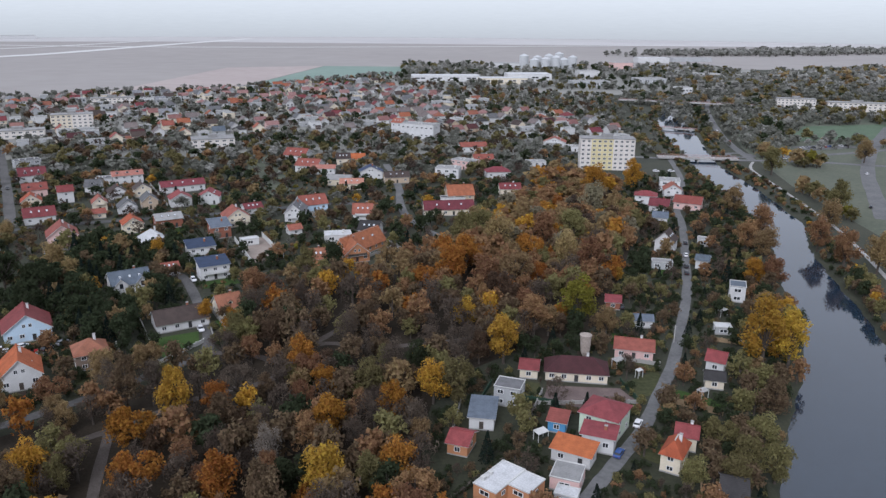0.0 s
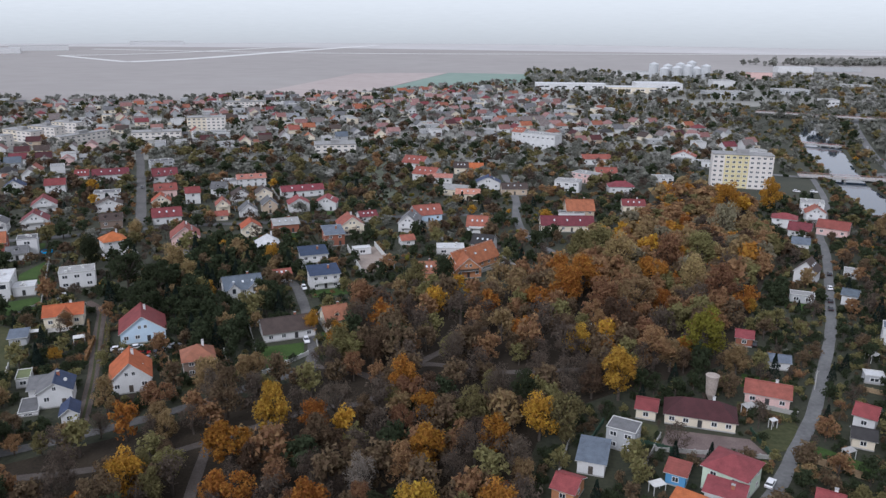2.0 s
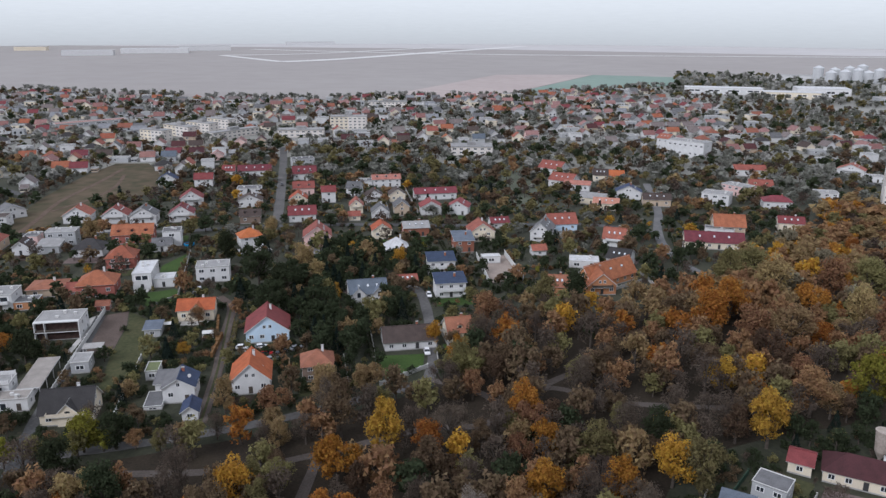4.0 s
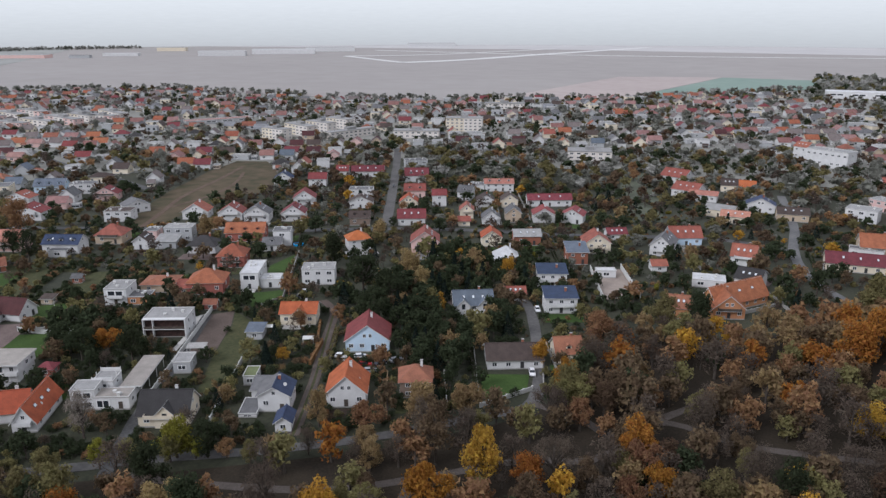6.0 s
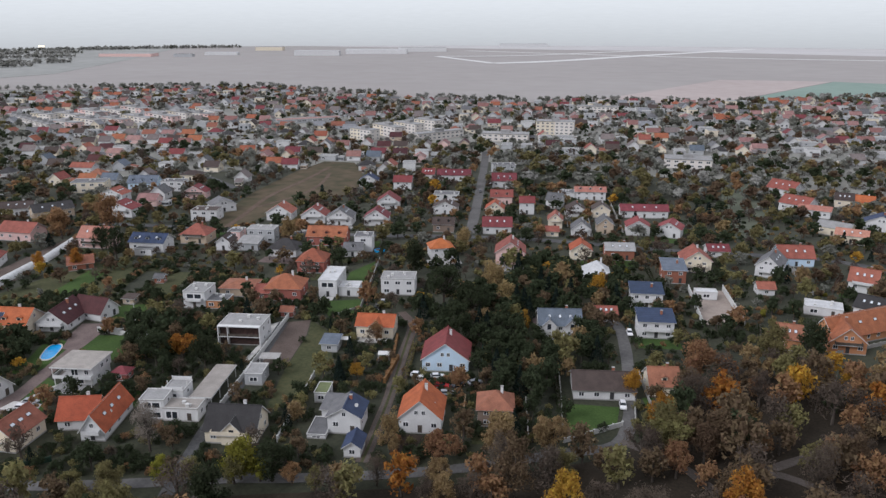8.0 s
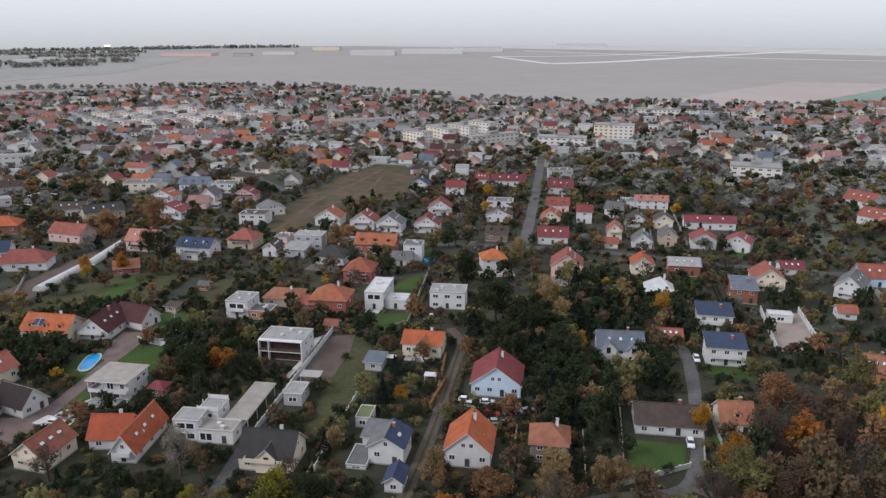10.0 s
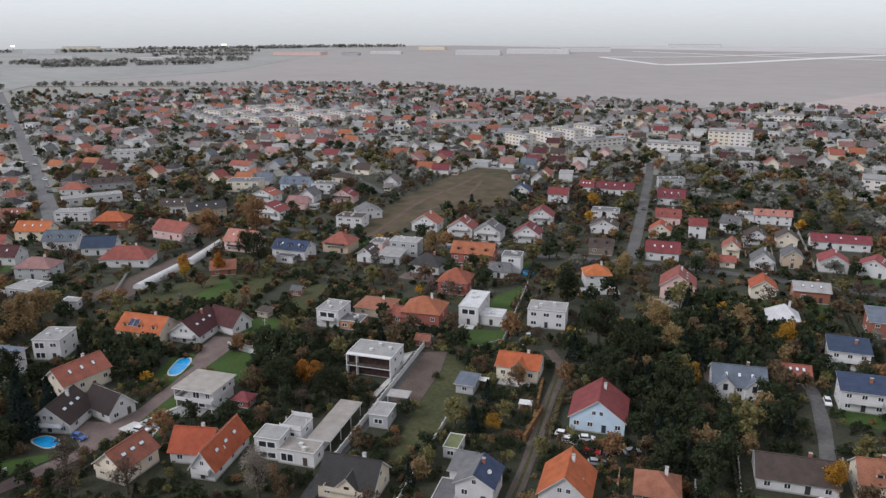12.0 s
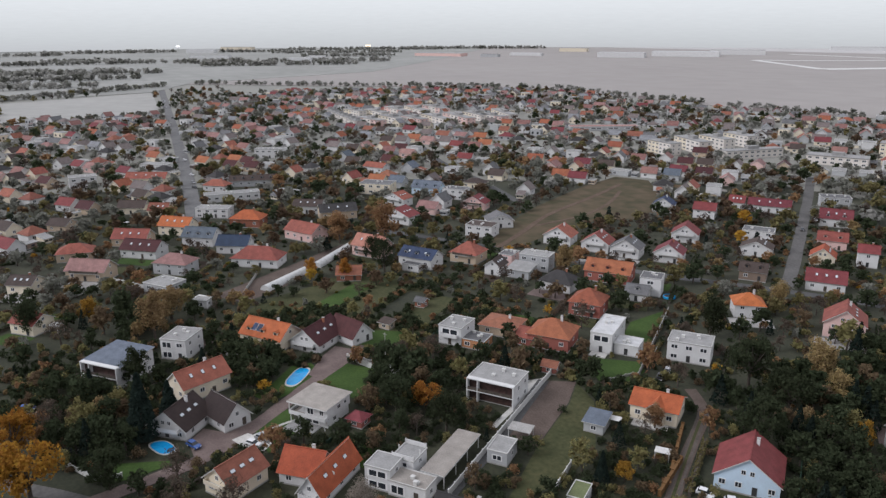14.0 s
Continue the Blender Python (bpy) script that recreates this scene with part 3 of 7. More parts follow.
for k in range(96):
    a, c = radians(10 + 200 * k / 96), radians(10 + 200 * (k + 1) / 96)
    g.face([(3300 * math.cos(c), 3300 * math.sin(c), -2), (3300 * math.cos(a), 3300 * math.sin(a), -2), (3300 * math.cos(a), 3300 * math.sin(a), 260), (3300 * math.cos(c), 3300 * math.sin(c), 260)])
tagged(g.part("backdrop", [dist_mat]), "glowing backdrop painted with distance haze and low sky", "backdrop", kind="structure")

# ---- houses ----
HOUSES = []
YARDS = []
MAIN = [None]
WINDOWS = {}


def window_mesh(split):
    """Unit window, one metre by one metre, facing -y: a frame with a mullion and dark glass."""
    key = "split" if split else "whole"
    if key not in WINDOWS:
        xs, zs = (-0.5, -0.41, -0.035, 0.035, 0.41, 0.5), (-0.5, -0.41, 0.41, 0.5)
        f, p = Geo(), Geo()
        for i in range(5):
            for k in range(3):
                hole = i in (1, 3) and k == 1
                y = -0.03 if hole else -0.07
                a, c, u, v = xs[i], xs[i + 1], zs[k], zs[k + 1]
                quad = [(a, y, u), (c, y, u), (c, y, v), (a, y, v)]
                if not (hole and split):
                    f.face(quad, 1 if hole else 0)
                if hole:
                    rim = [(a, u), (c, u), (c, v), (a, v)]
                    for (x0, z0), (x1, z1) in zip(rim, rim[1:] + rim[:1]):
                        f.face([(x0, -0.07, z0), (x1, -0.07, z1), (x1, -0.03, z1), (x0, -0.03, z0)])
        edge = [(-0.5, -0.5), (0.5, -0.5), (0.5, 0.5), (-0.5, 0.5)]
        for (x0, z0), (x1, z1) in zip(edge, edge[1:] + edge[:1]):
            f.face([(x0, 0, z0), (x1, 0, z1), (x1, -0.07, z1), (x0, -0.07, z0)])
        p.face([(-0.43, -0.035, -0.43), (0.43, -0.035, -0.43), (0.43, -0.035, 0.43), (-0.43, -0.035, 0.43)])
        f.weld()
        WINDOWS[key] = (f.mesh("window", [FRAME, GLASS]), p.mesh("pane", [GLASS]) if split else None)
    return WINDOWS[key]


def window(parent, x, y, z, turn, w, h, split):
    frame_me, pane_me = window_mesh(split)
    ob = new("window", frame_me)
    ob.parent = parent
    ob.location, ob.rotation_euler, ob.scale = (x, y, z), (0, 0, radians(turn)), (w, 1, h)
    if pane_me:
        pane = new("pane", pane_me)
        pane.parent = ob


def wall_of(w, d, h, kind, rh, mat, root):
    g = Geo()
    x, y = w / 2, d / 2
    if kind == "gx":
        for s in (-1, 1):
            pts = [(s * x, -y, 0), (s * x, y, 0), (s * x, y, h), (s * x, 0, rh), (s * x, -y, h)]
            g.face(pts if s > 0 else pts[::-1])
        g.face([(-x, -y, 0), (x, -y, 0), (x, -y, h), (-x, -y, h)])
        g.face([(x, y, 0), (-x, y, 0), (-x, y, h), (x, y, h)])
    elif kind == "gy":
        for s in (-1, 1):
            pts = [(-x, s * y, 0), (x, s * y, 0), (x, s * y, h), (0, s * y, rh), (-x, s * y, h)]
            g.face(pts if s < 0 else pts[::-1])
        g.face([(x, -y, 0), (x, y, 0), (x, y, h), (x, -y, h)])
        g.face([(-x, y, 0), (-x, -y, 0), (-x, -y, h), (-x, y, h)])
    elif kind == "mo":
        g.face([(-x, -y, 0), (x, -y, 0), (x, -y, h), (-x, -y, h)])
        g.face([(x, y, 0), (-x, y, 0), (-x, y, rh), (x, y, rh)])
        g.face([(x, -y, 0), (x, y, 0), (x, y, rh), (x, -y, h)])
        g.face([(-x, y, 0), (-x, -y, 0), (-x, -y, h), (-x, y, rh)])
    else:
        g.box(-x, -y, 0, x, y, h)
    g.box(-x - 0.05, -y - 0.05, 0, x + 0.05, y + 0.05, 0.35, 1)
    return g.part("wall", [mat, CONCRETE], root)


def roof_of(w, d, h, kind, rh, mat, root, lip=0.12, other=None):
    g = Geo()
    o = 0.55
    x, y = w / 2, d / 2
    t = 0.2
    if kind in ("gx", "gy"):
        half, run = (y, x) if kind == "gx" else (x, y)
        fall = (rh - h) / half
        lo, ee = h - fall * o, half + o
        for s in (-1, 1):
            q = [(-run - o, s * ee, lo), (run + o, s * ee, lo), (run + o, 0, rh), (-run - o, 0, rh)]
            if kind == "gy":
                q = [(b, a, c) for a, b, c in q]
            g.slab([(a, b, c + t) for a, b, c in q], t, 2 if other and s < 0 else 0, 1)
        r = 0.16
        if kind == "gx":
            g.box(-run - o, -r, rh + t - 0.05, run + o, r, rh + t + 0.1)
        else:
            g.box(-r, -run - o, rh + t - 0.05, r, run + o, rh + t + 0.1)
    elif kind == "hi":
        k = min(x, y)
        rx, ry = max(0.3, x - k), max(0.0, y - k)
        fall = (rh - h) / k
        lo = h - fall * o
        a, b, c, e = (-x - o, -y - o, lo + t), (x + o, -y - o, lo + t), (x + o, y + o, lo + t), (-x - o, y + o, lo + t)
        if x >= y:
            p, q = (-rx, 0, rh + t), (rx, 0, rh + t)
            faces = [(a, b, q, p), (b, c, q), (c, e, p, q), (e, a, p)]
        else:
            p, q = (0, -ry, rh + t), (0, ry, rh + t)
            faces = [(a, b, p), (b, c, q, p), (c, e, q), (e, a, p, q)]
        for f in faces:
            g.slab(f, t, 0, 1)
    elif kind == "mo":
        fall = (rh - h) / d
        g.slab([(-x - o, -y - o, h - fall * o + t), (x + o, -y - o, h - fall * o + t), (x + o, y + o, rh + fall * o + t), (-x - o, y + o, rh + fall * o + t)], t, 0, 1)
    else:
        o = lip
        g.box(-x - o, -y - o, h, x + o, y + o, h + 0.12, 0)
        e = 0.16 - o
        for a in ((-x - o, -y - o, x + o, -y + e), (-x - o, y - e, x + o, y + o), (-x - o, -y + e, -x + e, y - e), (x - e, -y + e, x + o, y - e)):
            g.box(a[0], a[1], h + 0.12, a[2], a[3], h + 0.34, 1)
    return g.part("roof", [mat, TRIM] + ([other] if other else []), root)


def house(x, y, rot, w, d, h, kind, rh, wall, roof, extras="", name="house", label=""):
    """A house at (x, y): front along local -y, eaves at h, ridge at rh. extras: c chimney, b balcony, d dormers, s skylights, p solar panels, n dish."""
    HOUSES.append((x, y, math.hypot(w, d) / 2))
    YARDS.append((x, y, rot, w, d))
    if math.hypot(x + 10, y - 40) < 300:
        HOUSES.append((x + math.sin(radians(rot)) * (d / 2 + 2), y - math.cos(radians(rot)) * (d / 2 + 2), 2.6))
    small = w * d < 45
    far = math.hypot(x + 10, y - 40) > 285
    root = new(name)
    root.empty_display_size = 0.5
    root.matrix_basis = pose(x, y, 0, 0, 0, rot)
    wing = "+" in extras
    shape = dict(gx="gabled", gy="gabled", hi="hipped", mo="sloping", fl="flat")[kind]
    if small and name == "house" and not wing:
        root.name = "shed"
    tagged(root, label or "%s %s with %s %s roof" % (WALL_WORD[wall], "outbuilding" if small else "two-storey house" if h >= 5 else "family house", shape, ROOF_WORD[roof]), "shed" if small else "house")
    rnd = random.Random(int(x * 31 + y * 17))
    if not small and not wing and "-" not in extras and math.hypot(x, y - 50) > 235:
        if kind in ("gx", "gy") and rnd.random() < 0.5 and "p" not in extras:
            extras += "s"
        if kind == "gy" and rnd.random() < 0.55:
            extras += "b"
        if kind == "gx" and rnd.random() < 0.3 and "s" not in extras:
            extras += "d"
        if kind != "fl" and rnd.random() < 0.6:
            extras += "c"
    wall_of(w, d, h, kind, rh, wall_mat(wall), root)
    roof_of(w, d, h, kind, rh, roof_mat(roof), root, 0.9 if "o" in extras else 0.12, roof_mat("grey") if "2" in extras else None)
    floors = 2 if h >= 4.9 else 1
    fh = h / floors
    hx, hy = w / 2, d / 2
    split = not far
    for fl in range(floors):
        z = fl * fh + fh * 0.56
        n = max(1, int(w / (3.4 if not far else 4.2)))
        for i in range(n):
            wx = -hx + w * (i + 0.5) / n
            wide = min(w / n * 0.5, 1.5 if kind != "fl" else 2.6)
            if fl == 0 and i == n // 2 and not small:
                g = Geo()
                g.box(-0.55, -0.08, 0.35, 0.55, 0, 2.4)
                dr = g.part("door", [DARK if rnd.random() < 0.5 else BARK], root)
                dr.location = (wx, -hy, 0)
                continue
            if "g" in extras and i % 2 == 0:
                window(root, wx, -hy, fl * fh + fh * 0.5, 0, w / n * 0.78, fh * 0.62, split)
            else:
                window(root, wx, -hy, z, 0, wide, min(1.35, fh * 0.45), split)
        n = max(1, int(d / (4.2 if not far else 7)))
        for s, turn in ((1, 90), (-1, -90)):
            for i in range(n):
                window(root, s * hx, -hy + d * (i + 0.5) / n, z, turn, min(d / n * 0.4, 1.3), min(1.3, fh * 0.45), split)
    if kind == "gy" and rh - h > 2.4 and not small:
        for s in ((-0.9, 0.9) if w > 9 else (0,)):
            window(root, s, -hy, h + (rh - h) * 0.3, 0, 1.0, 1.2, split)
    if kind == "gx" and rh - h > 2.4 and not small:
        for s, turn in ((1, 90), (-1, -90)):
            window(root, s * hx, 0, h + (rh - h) * 0.35, turn, 1.1, 1.2, split)
    if "c" in extras:
        g = Geo()
        cx, cy = (w * 0.18, d * 0.08) if kind != "gy" else (w * 0.08, d * 0.15)
        top = (rh if kind != "fl" else h) + 0.9
        g.box(-0.35, -0.3, -2.0, 0.35, 0.3, 0, 0)
        g.box(-0.42, -0.37, 0, 0.42, 0.37, 0.12, 1)
        ch = g.part("chimney", [wall_mat("white" if rnd.random() < 0.6 else "brick"), CONCRETE], root)
        ch.location = (cx, cy, top)
    if "b" in extras:
        bz = fh + 0.1 if floors == 2 else h - 0.6
        g = Geo()
        bw = w * 0.36
        g.box(-bw, -1.3, -0.16, bw, 0, 0, 0)
        for a in ((-bw, -1.3, bw, -1.22), (-bw, -1.22, -bw + 0.08, 0), (bw - 0.08, -1.22, bw, 0)):
            g.box(a[0], a[1], 0.0, a[2], a[3], 0.95, 1)
        bal = g.part("balcony", [CONCRETE_PALE, wall_mat(wall) if wall in ("white", "cream") else BARK], root)
        bal.location = (0, -hy - 0.01, bz)
    if "d" in extras and kind in ("gx",):
        n = max(1, int(w / 5))
        fall = (rh - h) / hy
        for i in range(n):
            g = Geo()
            dx = -hx + w * (i + 0.5) / n
            zy = h + 0.9
            g.prism([(-0.8, -0.0), (0.8, 0.0), (0.8, 1.6), (-0.8, 1.6)], 0, 1.2, 0)
            g.slab([(-1.0, -0.25, 1.2), (0, -0.25, 1.75), (0, 2.2, 1.75), (-1.0, 2.2, 1.2)], 0.12, 1)
            g.slab([(0, -0.25, 1.75), (1.0, -0.25, 1.2), (1.0, 2.2, 1.2), (0, 2.2, 1.75)], 0.12, 1)
            g.box(-0.5, -0.05, 0.3, 0.5, 0.0, 1.1, 2)
            dm = g.part("dormer", [wall_mat(wall), roof_mat(roof), GLASS], root)
            dm.location = (dx, -hy + 0.9 / fall, h + 0.7)
    if ("s" in extras or "p" in extras) and kind in ("gx", "gy"):
        half = hy if kind == "gx" else hx
        fall = (rh - h) / half
        ang = math.atan(fall)
        for i in range(3 if "s" in extras else 0):
            g = Geo()
            g.box(-0.45, -0.65, 0, 0.45, 0.65, 0.1, 0)
            g.box(-0.36, -0.56, 0.1, 0.36, 0.56, 0.13, 1)
            sk = g.part("skylight", [DARK, surface("skylight_glass", (0.5, 0.53, 0.58), (0.6, 0.63, 0.66), rough=0.1, bump=0)], root)
            k = half * 0.5
            if kind == "gx":
                sk.location, sk.rotation_euler = (-hx * 0.5 + i * hx * 0.5, -k, rh - fall * k + 0.28), (ang, 0, 0)
            else:
                sk.location, sk.rotation_euler = (k, -hy * 0.5 + i * hy * 0.5, rh - fall * k + 0.28), (0, ang, 0)
        if "p" in extras:
            for i in range(2):
                g = Geo()
                g.box(-0.9, -1.4, 0, 0.9, 1.4, 0.08, 0)
                g.box(-0.84, -1.34, 0.08, 0.84, 1.34, 0.1, 1)
                sp = g.part("solar_panel", [TRIM, roof_mat("navy")], root, "blue solar panel")
                k = half * 0.55
                sp.location, sp.rotation_euler = (-hx * 0.45 + i * 2.0, -k, rh - fall * k + 0.26), (ang, 0, 0)
    if "r" in extras:
        g = Geo()
        q = 1.5
        for a, b in ((-hx, -hx + 0.3), (hx - 0.3, hx), (-hx * 0.55, -hx * 0.55 + 0.25)):
            g.box(a, -q, 0, b, -0.01, h, 0)
        g.box(-hx, -q, h, hx, -0.01, h + 0.3, 0)
        g.box(-hx + 0.3, -q, fh - 0.12, hx - 0.3, -0.01, fh + 0.12, 0)
        g.box(-hx + 0.3, -q + 0.05, fh + 0.12, hx - 0.3, -q + 0.13, fh + 1.0, 1)
        g.box(-hx + 0.3, -0.1, 0.3, hx - 0.3, -0.075, h - 0.35, 2)
        g.part("loggia", [wall_mat(wall), BARK, surface("loggia_glazing", (0.03, 0.022, 0.02), (0.075, 0.045, 0.04), rough=0.3, coarse=0.7, fine=1.5, bump=0)], root, "open loggia with dark railing").location = (0, -hy, 0)
    if "t" in extras:
        g = Geo()
        g.box(-hx * 0.8, -3.4, 0, hx * 0.7, -0.02, 0.3)
        g.part("terrace", [CONCRETE_PALE], root).location = (0, -hy, 0)
    if ("f" in extras or "F" in extras) and kind == "gx":
        fall = (rh - h) / hy
        bw = w * 0.17 if "f" in extras else w * 0.21
        peak = min(h + bw * 1.0, rh - 0.3)
        back = (peak - h) / fall
        for bx in ((-hx * 0.55, hx * 0.55) if "f" in extras else (hx * 0.1,)):
            g = Geo()
            g.face([(-bw, -0.6, 0), (bw, -0.6, 0), (bw, -0.6, h), (0, -0.6, peak), (-bw, -0.6, h)], 0)
            for sgn in (-1, 1):
                side = [(sgn * bw, -0.6, 0), (sgn * bw, 0, 0), (sgn * bw, 0, h), (sgn * bw, -0.6, h)]
                g.face(side if sgn > 0 else side[::-1], 0)
                slope = (peak - h) / bw
                eave = (sgn * (bw + 0.35), h - 0.35 * slope + 0.15)
                quad = [(eave[0], -1.0, eave[1]), (0, -1.0, peak + 0.15), (0, back + 0.2, peak + 0.15), (eave[0], 0.1, eave[1])]
                g.slab(quad if sgn < 0 else quad[::-1], 0.16, 1, 2)
            g.box(-0.6, -0.66, h * 0.75, 0.6, -0.6, h + 0.6, 3)
            g.part("gable_bay", [wall_mat(wall), roof_mat(roof), TRIM, GLASS], root).location = (bx, -hy, 0)
    if kind == "fl" and not small:
        for i in range(3):
            g = Geo()
            g.box(-0.4, -0.4, 0, 0.4, 0.4, 0.45 + 0.2 * i)
            g.box(-0.5, -0.5, 0.45 + 0.2 * i, 0.5, 0.5, 0.55 + 0.2 * i)
            g.part("roof_vent", [TRIM], root).location = (rnd.uniform(-hx, hx) * 0.7, rnd.uniform(-hy, hy) * 0.7, h + 0.12)
    if "n" in extras:
        g = Geo()
        g.cyl(0, 0, 0, 0.12, 0.12, 0.5, 12)
        g.cyl(0, 0, -0.6, 0.0, 0.04, 0.04, 6)
        ds = g.part("dish", [TRIM], root)
        ds.location, ds.rotation_euler = (hx * 0.6, -hy * 0.2, h + 1.6), (radians(60), 0, radians(30))
    if wing:
        shift = MAIN[0].matrix_basis.inverted() @ root.matrix_basis
        for ob in list(root.children):
            ob.matrix_basis = shift @ ob.matrix_basis
            ob.parent = MAIN[0]
        bpy.data.objects.remove(root)
        return MAIN[0]
    MAIN[0] = root
    return root


def villa(x, y, rot, label, volumes, slabs, windows, parapets, posts, wing=False):
    """A modern house of boxes: volumes with rendered walls, thin slabs, windows, low parapets and slim posts, in its own axes."""
    root = MAIN[0]
    m = pose(x, y, 0, 0, 0, rot)
    if not wing:
        root = MAIN[0] = new("house")
        root.matrix_basis = m
        tagged(root, label, "house")
        HOUSES.append((x, y, 9))
        YARDS.append((x, y, rot, 12, 12))
    for k in (-7, 0, 7) if wing else ():
        q = m @ Vector((0, k, 0))
        HOUSES.append((q.x, q.y, 4))
    shift = root.matrix_basis.inverted() @ m
    made = []
    for a in volumes:
        g = Geo()
        g.box(*a)
        made.append(g.part("wall", [wall_mat("white")], root))
    for x0, y0, z, x1, y1, t, c in slabs:
        g = Geo()
        g.prism([(x0, y0), (x1, y0), (x1, y1), (x0, y1)], z, z + t, 0, 1)
        made.append(g.part("roof" if z > 3 else "terrace", [wall_mat("white"), roof_mat(c)], root))
    for x0, y0, x1, y1, z, h in parapets:
        g = Geo()
        g.box(x0, y0, z, x1, y1, z + h)
        made.append(g.part("parapet", [wall_mat("white")], root))
    for px, py, z0, z1 in posts:
        g = Geo()
        g.box(px - 0.09, py - 0.09, z0, px + 0.09, py + 0.09, z1)
        made.append(g.part("post", [TRIM], root))
    for ob in made:
        ob.matrix_basis = shift
    for wx, wy, wz, turn, ww, wh in windows:
        before = set(root.children)
        window(root, wx, wy, wz, turn, ww, wh, True)
        for ob in set(root.children) - before:
            ob.matrix_basis = shift @ ob.matrix_basis
    return root


house(-134.0, 226.3, 31, 13.6, 13.0, 4.0, "gy", 9.0, "ltblue", "maroon", "c")
house(-116.8, 266.3, 33, 13.5, 11.0, 5.0, "gx", 8.5, "white", "slate", "cf")
house(-109.5, 287.3, 31, 7.1, 7.0, 2.8, "gx", 4.5, "white", "red", "")
house(-88.0, 236.2, 31, 16.5, 11.0, 3.0, "gx", 6.0, "white", "brown", "c")
house(-74.7, 246.3, 33, 7.9, 9.0, 3.5, "gx", 7.0, "cream", "rust", "cd")
house(-104.3, 205.9, 31, 8.9, 9.0, 5.0, "hi", 8.0, "brownw", "rust", "c")
house(-170.1, 325.6, 29, 12.2, 12.0, 5.5, "gy", 10.0, "pink", "red", "cb")
house(-198.9, 314.1, 46, 10.0, 9.0, 5.0, "hi", 8.0, "white", "orange", "c")
house(-147.8, 348.0, 30, 8.9, 9.0, 4.5, "gy", 7.5, "cream", "orange", "c")
house(-134.2, 357.7, 30, 12.1, 10.0, 4.5, "gx", 6.5, "brick", "ltgrey", "")
house(-129.6, 323.9, 29, 9.9, 10.0, 4.0, "hi", 8.0, "white", "whitemetal", "")
house(-104.7, 341.9, 28, 8.6, 11.0, 5.5, "mo", 7.0, "brick", "slate", "")
house(-102.0, 360.8, 28, 11.5, 11.0, 5.0, "gy", 9.0, "cream", "red", "cb")
house(-100.0, 385.4, 31, 9.0, 8.0, 3.0, "gx", 5.0, "white", "maroon", "")
house(-74.4, 372.4, 2, 9.3, 14.0, 5.0, "gy", 9.0, "white", "grey", "cb")
house(-142.2, 399.6, 27, 10.9, 10.0, 4.5, "gy", 7.5, "white", "crimson", "")
house(-127.8, 405.1, 10, 11.0, 10.0, 4.5, "gy", 7.5, "white", "crimson", "")
house(-152.2, 433.4, 31, 24.3, 8.0, 4.0, "gx", 6.5, "white", "crimson", "")
house(-193.3, 456.0, 30, 17.3, 9.0, 5.0, "gx", 7.0, "white", "salmon", "c")
house(-204.4, 449.8, 29, 7.6, 9.0, 4.0, "fl", 4.0, "white", "grey", "")
house(-170.8, 420.8, 29, 8.9, 9.0, 4.5, "gy", 7.5, "cream", "brown", "c")
house(-156.5, 393.1, 29, 7.7, 10.0, 5.0, "gy", 8.0, "tan", "grey", "c")
house(-182.6, 415.0, 30, 9.5, 9.0, 4.0, "gy", 7.0, "white", "brown", "c")
house(-163.6, 381.5, 28, 8.9, 9.0, 4.0, "gy", 7.5, "white", "grey", "c")
house(-181.0, 388.6, 27, 7.0, 9.0, 4.5, "gy", 7.5, "cream", "red", "")
house(-174.4, 372.6, 30, 5.8, 6.0, 2.8, "gx", 4.5, "cream", "red", "")
house(-200.0, 425.5, 11, 8.0, 9.0, 5.0, "gx", 8.0, "white", "grey", "")
house(-206.5, 404.9, 31, 7.6, 8.0, 6.5, "gx", 9.0, "white", "maroon", "")
house(-299.3, 415.7, 30, 10.9, 9.0, 5.0, "gx", 8.0, "white", "maroon", "c")
house(-288.3, 455.2, 31, 21.1, 8.0, 4.0, "gx", 7.0, "white", "maroon", "")
house(-303.5, 448.1, 28, 7.8, 8.0, 4.0, "gx", 7.0, "white", "maroon", "")
house(-251.5, 456.5, 31, 14.6, 9.0, 4.5, "gx", 8.5, "white", "maroon", "d")
house(-274.6, 494.3, 40, 15.4, 10.0, 6.0, "fl", 6.0, "grey", "grey", "")
house(-229.7, 417.3, 31, 12.0, 9.0, 4.5, "gx", 7.5, "pink", "red", "d")
house(-218.8, 392.4, 28, 9.6, 9.0, 4.0, "gy", 7.5, "cream", "orange", "")
house(-199.4, 362.8, 31, 13.7, 10.0, 4.0, "gx", 7.5, "white", "maroon", "")
house(-256.9, 401.7, 29, 13.9, 9.0, 5.0, "fl", 5.0, "white", "grey", "")
house(-242.1, 379.9, 28, 12.8, 9.0, 4.0, "gy", 7.0, "white", "brown", "")
house(-222.6, 350.5, 30, 10.1, 9.0, 4.0, "gx", 6.5, "brownw", "brown", "")
house(-304.8, 319.8, 29, 13.1, 10.0, 4.5, "gy", 8.5, "white", "red", "cb")
house(-286.4, 326.0, 29, 12.4, 10.0, 4.5, "gy", 8.5, "white", "red", "cb")
house(-272.8, 330.7, 29, 12.7, 10.0, 4.5, "gy", 8.5, "white", "grey", "cb")
house(-257.4, 340.7, 31, 11.9, 10.0, 4.5, "gy", 8.5, "white", "maroon", "cb")
house(-274.8, 371.5, 33, 11.8, 10.0, 4.5, "gy", 8.5, "white", "maroon", "")
house(-320.7, 408.3, 31, 11.1, 9.0, 4.5, "gy", 8.0, "white", "navy", "")
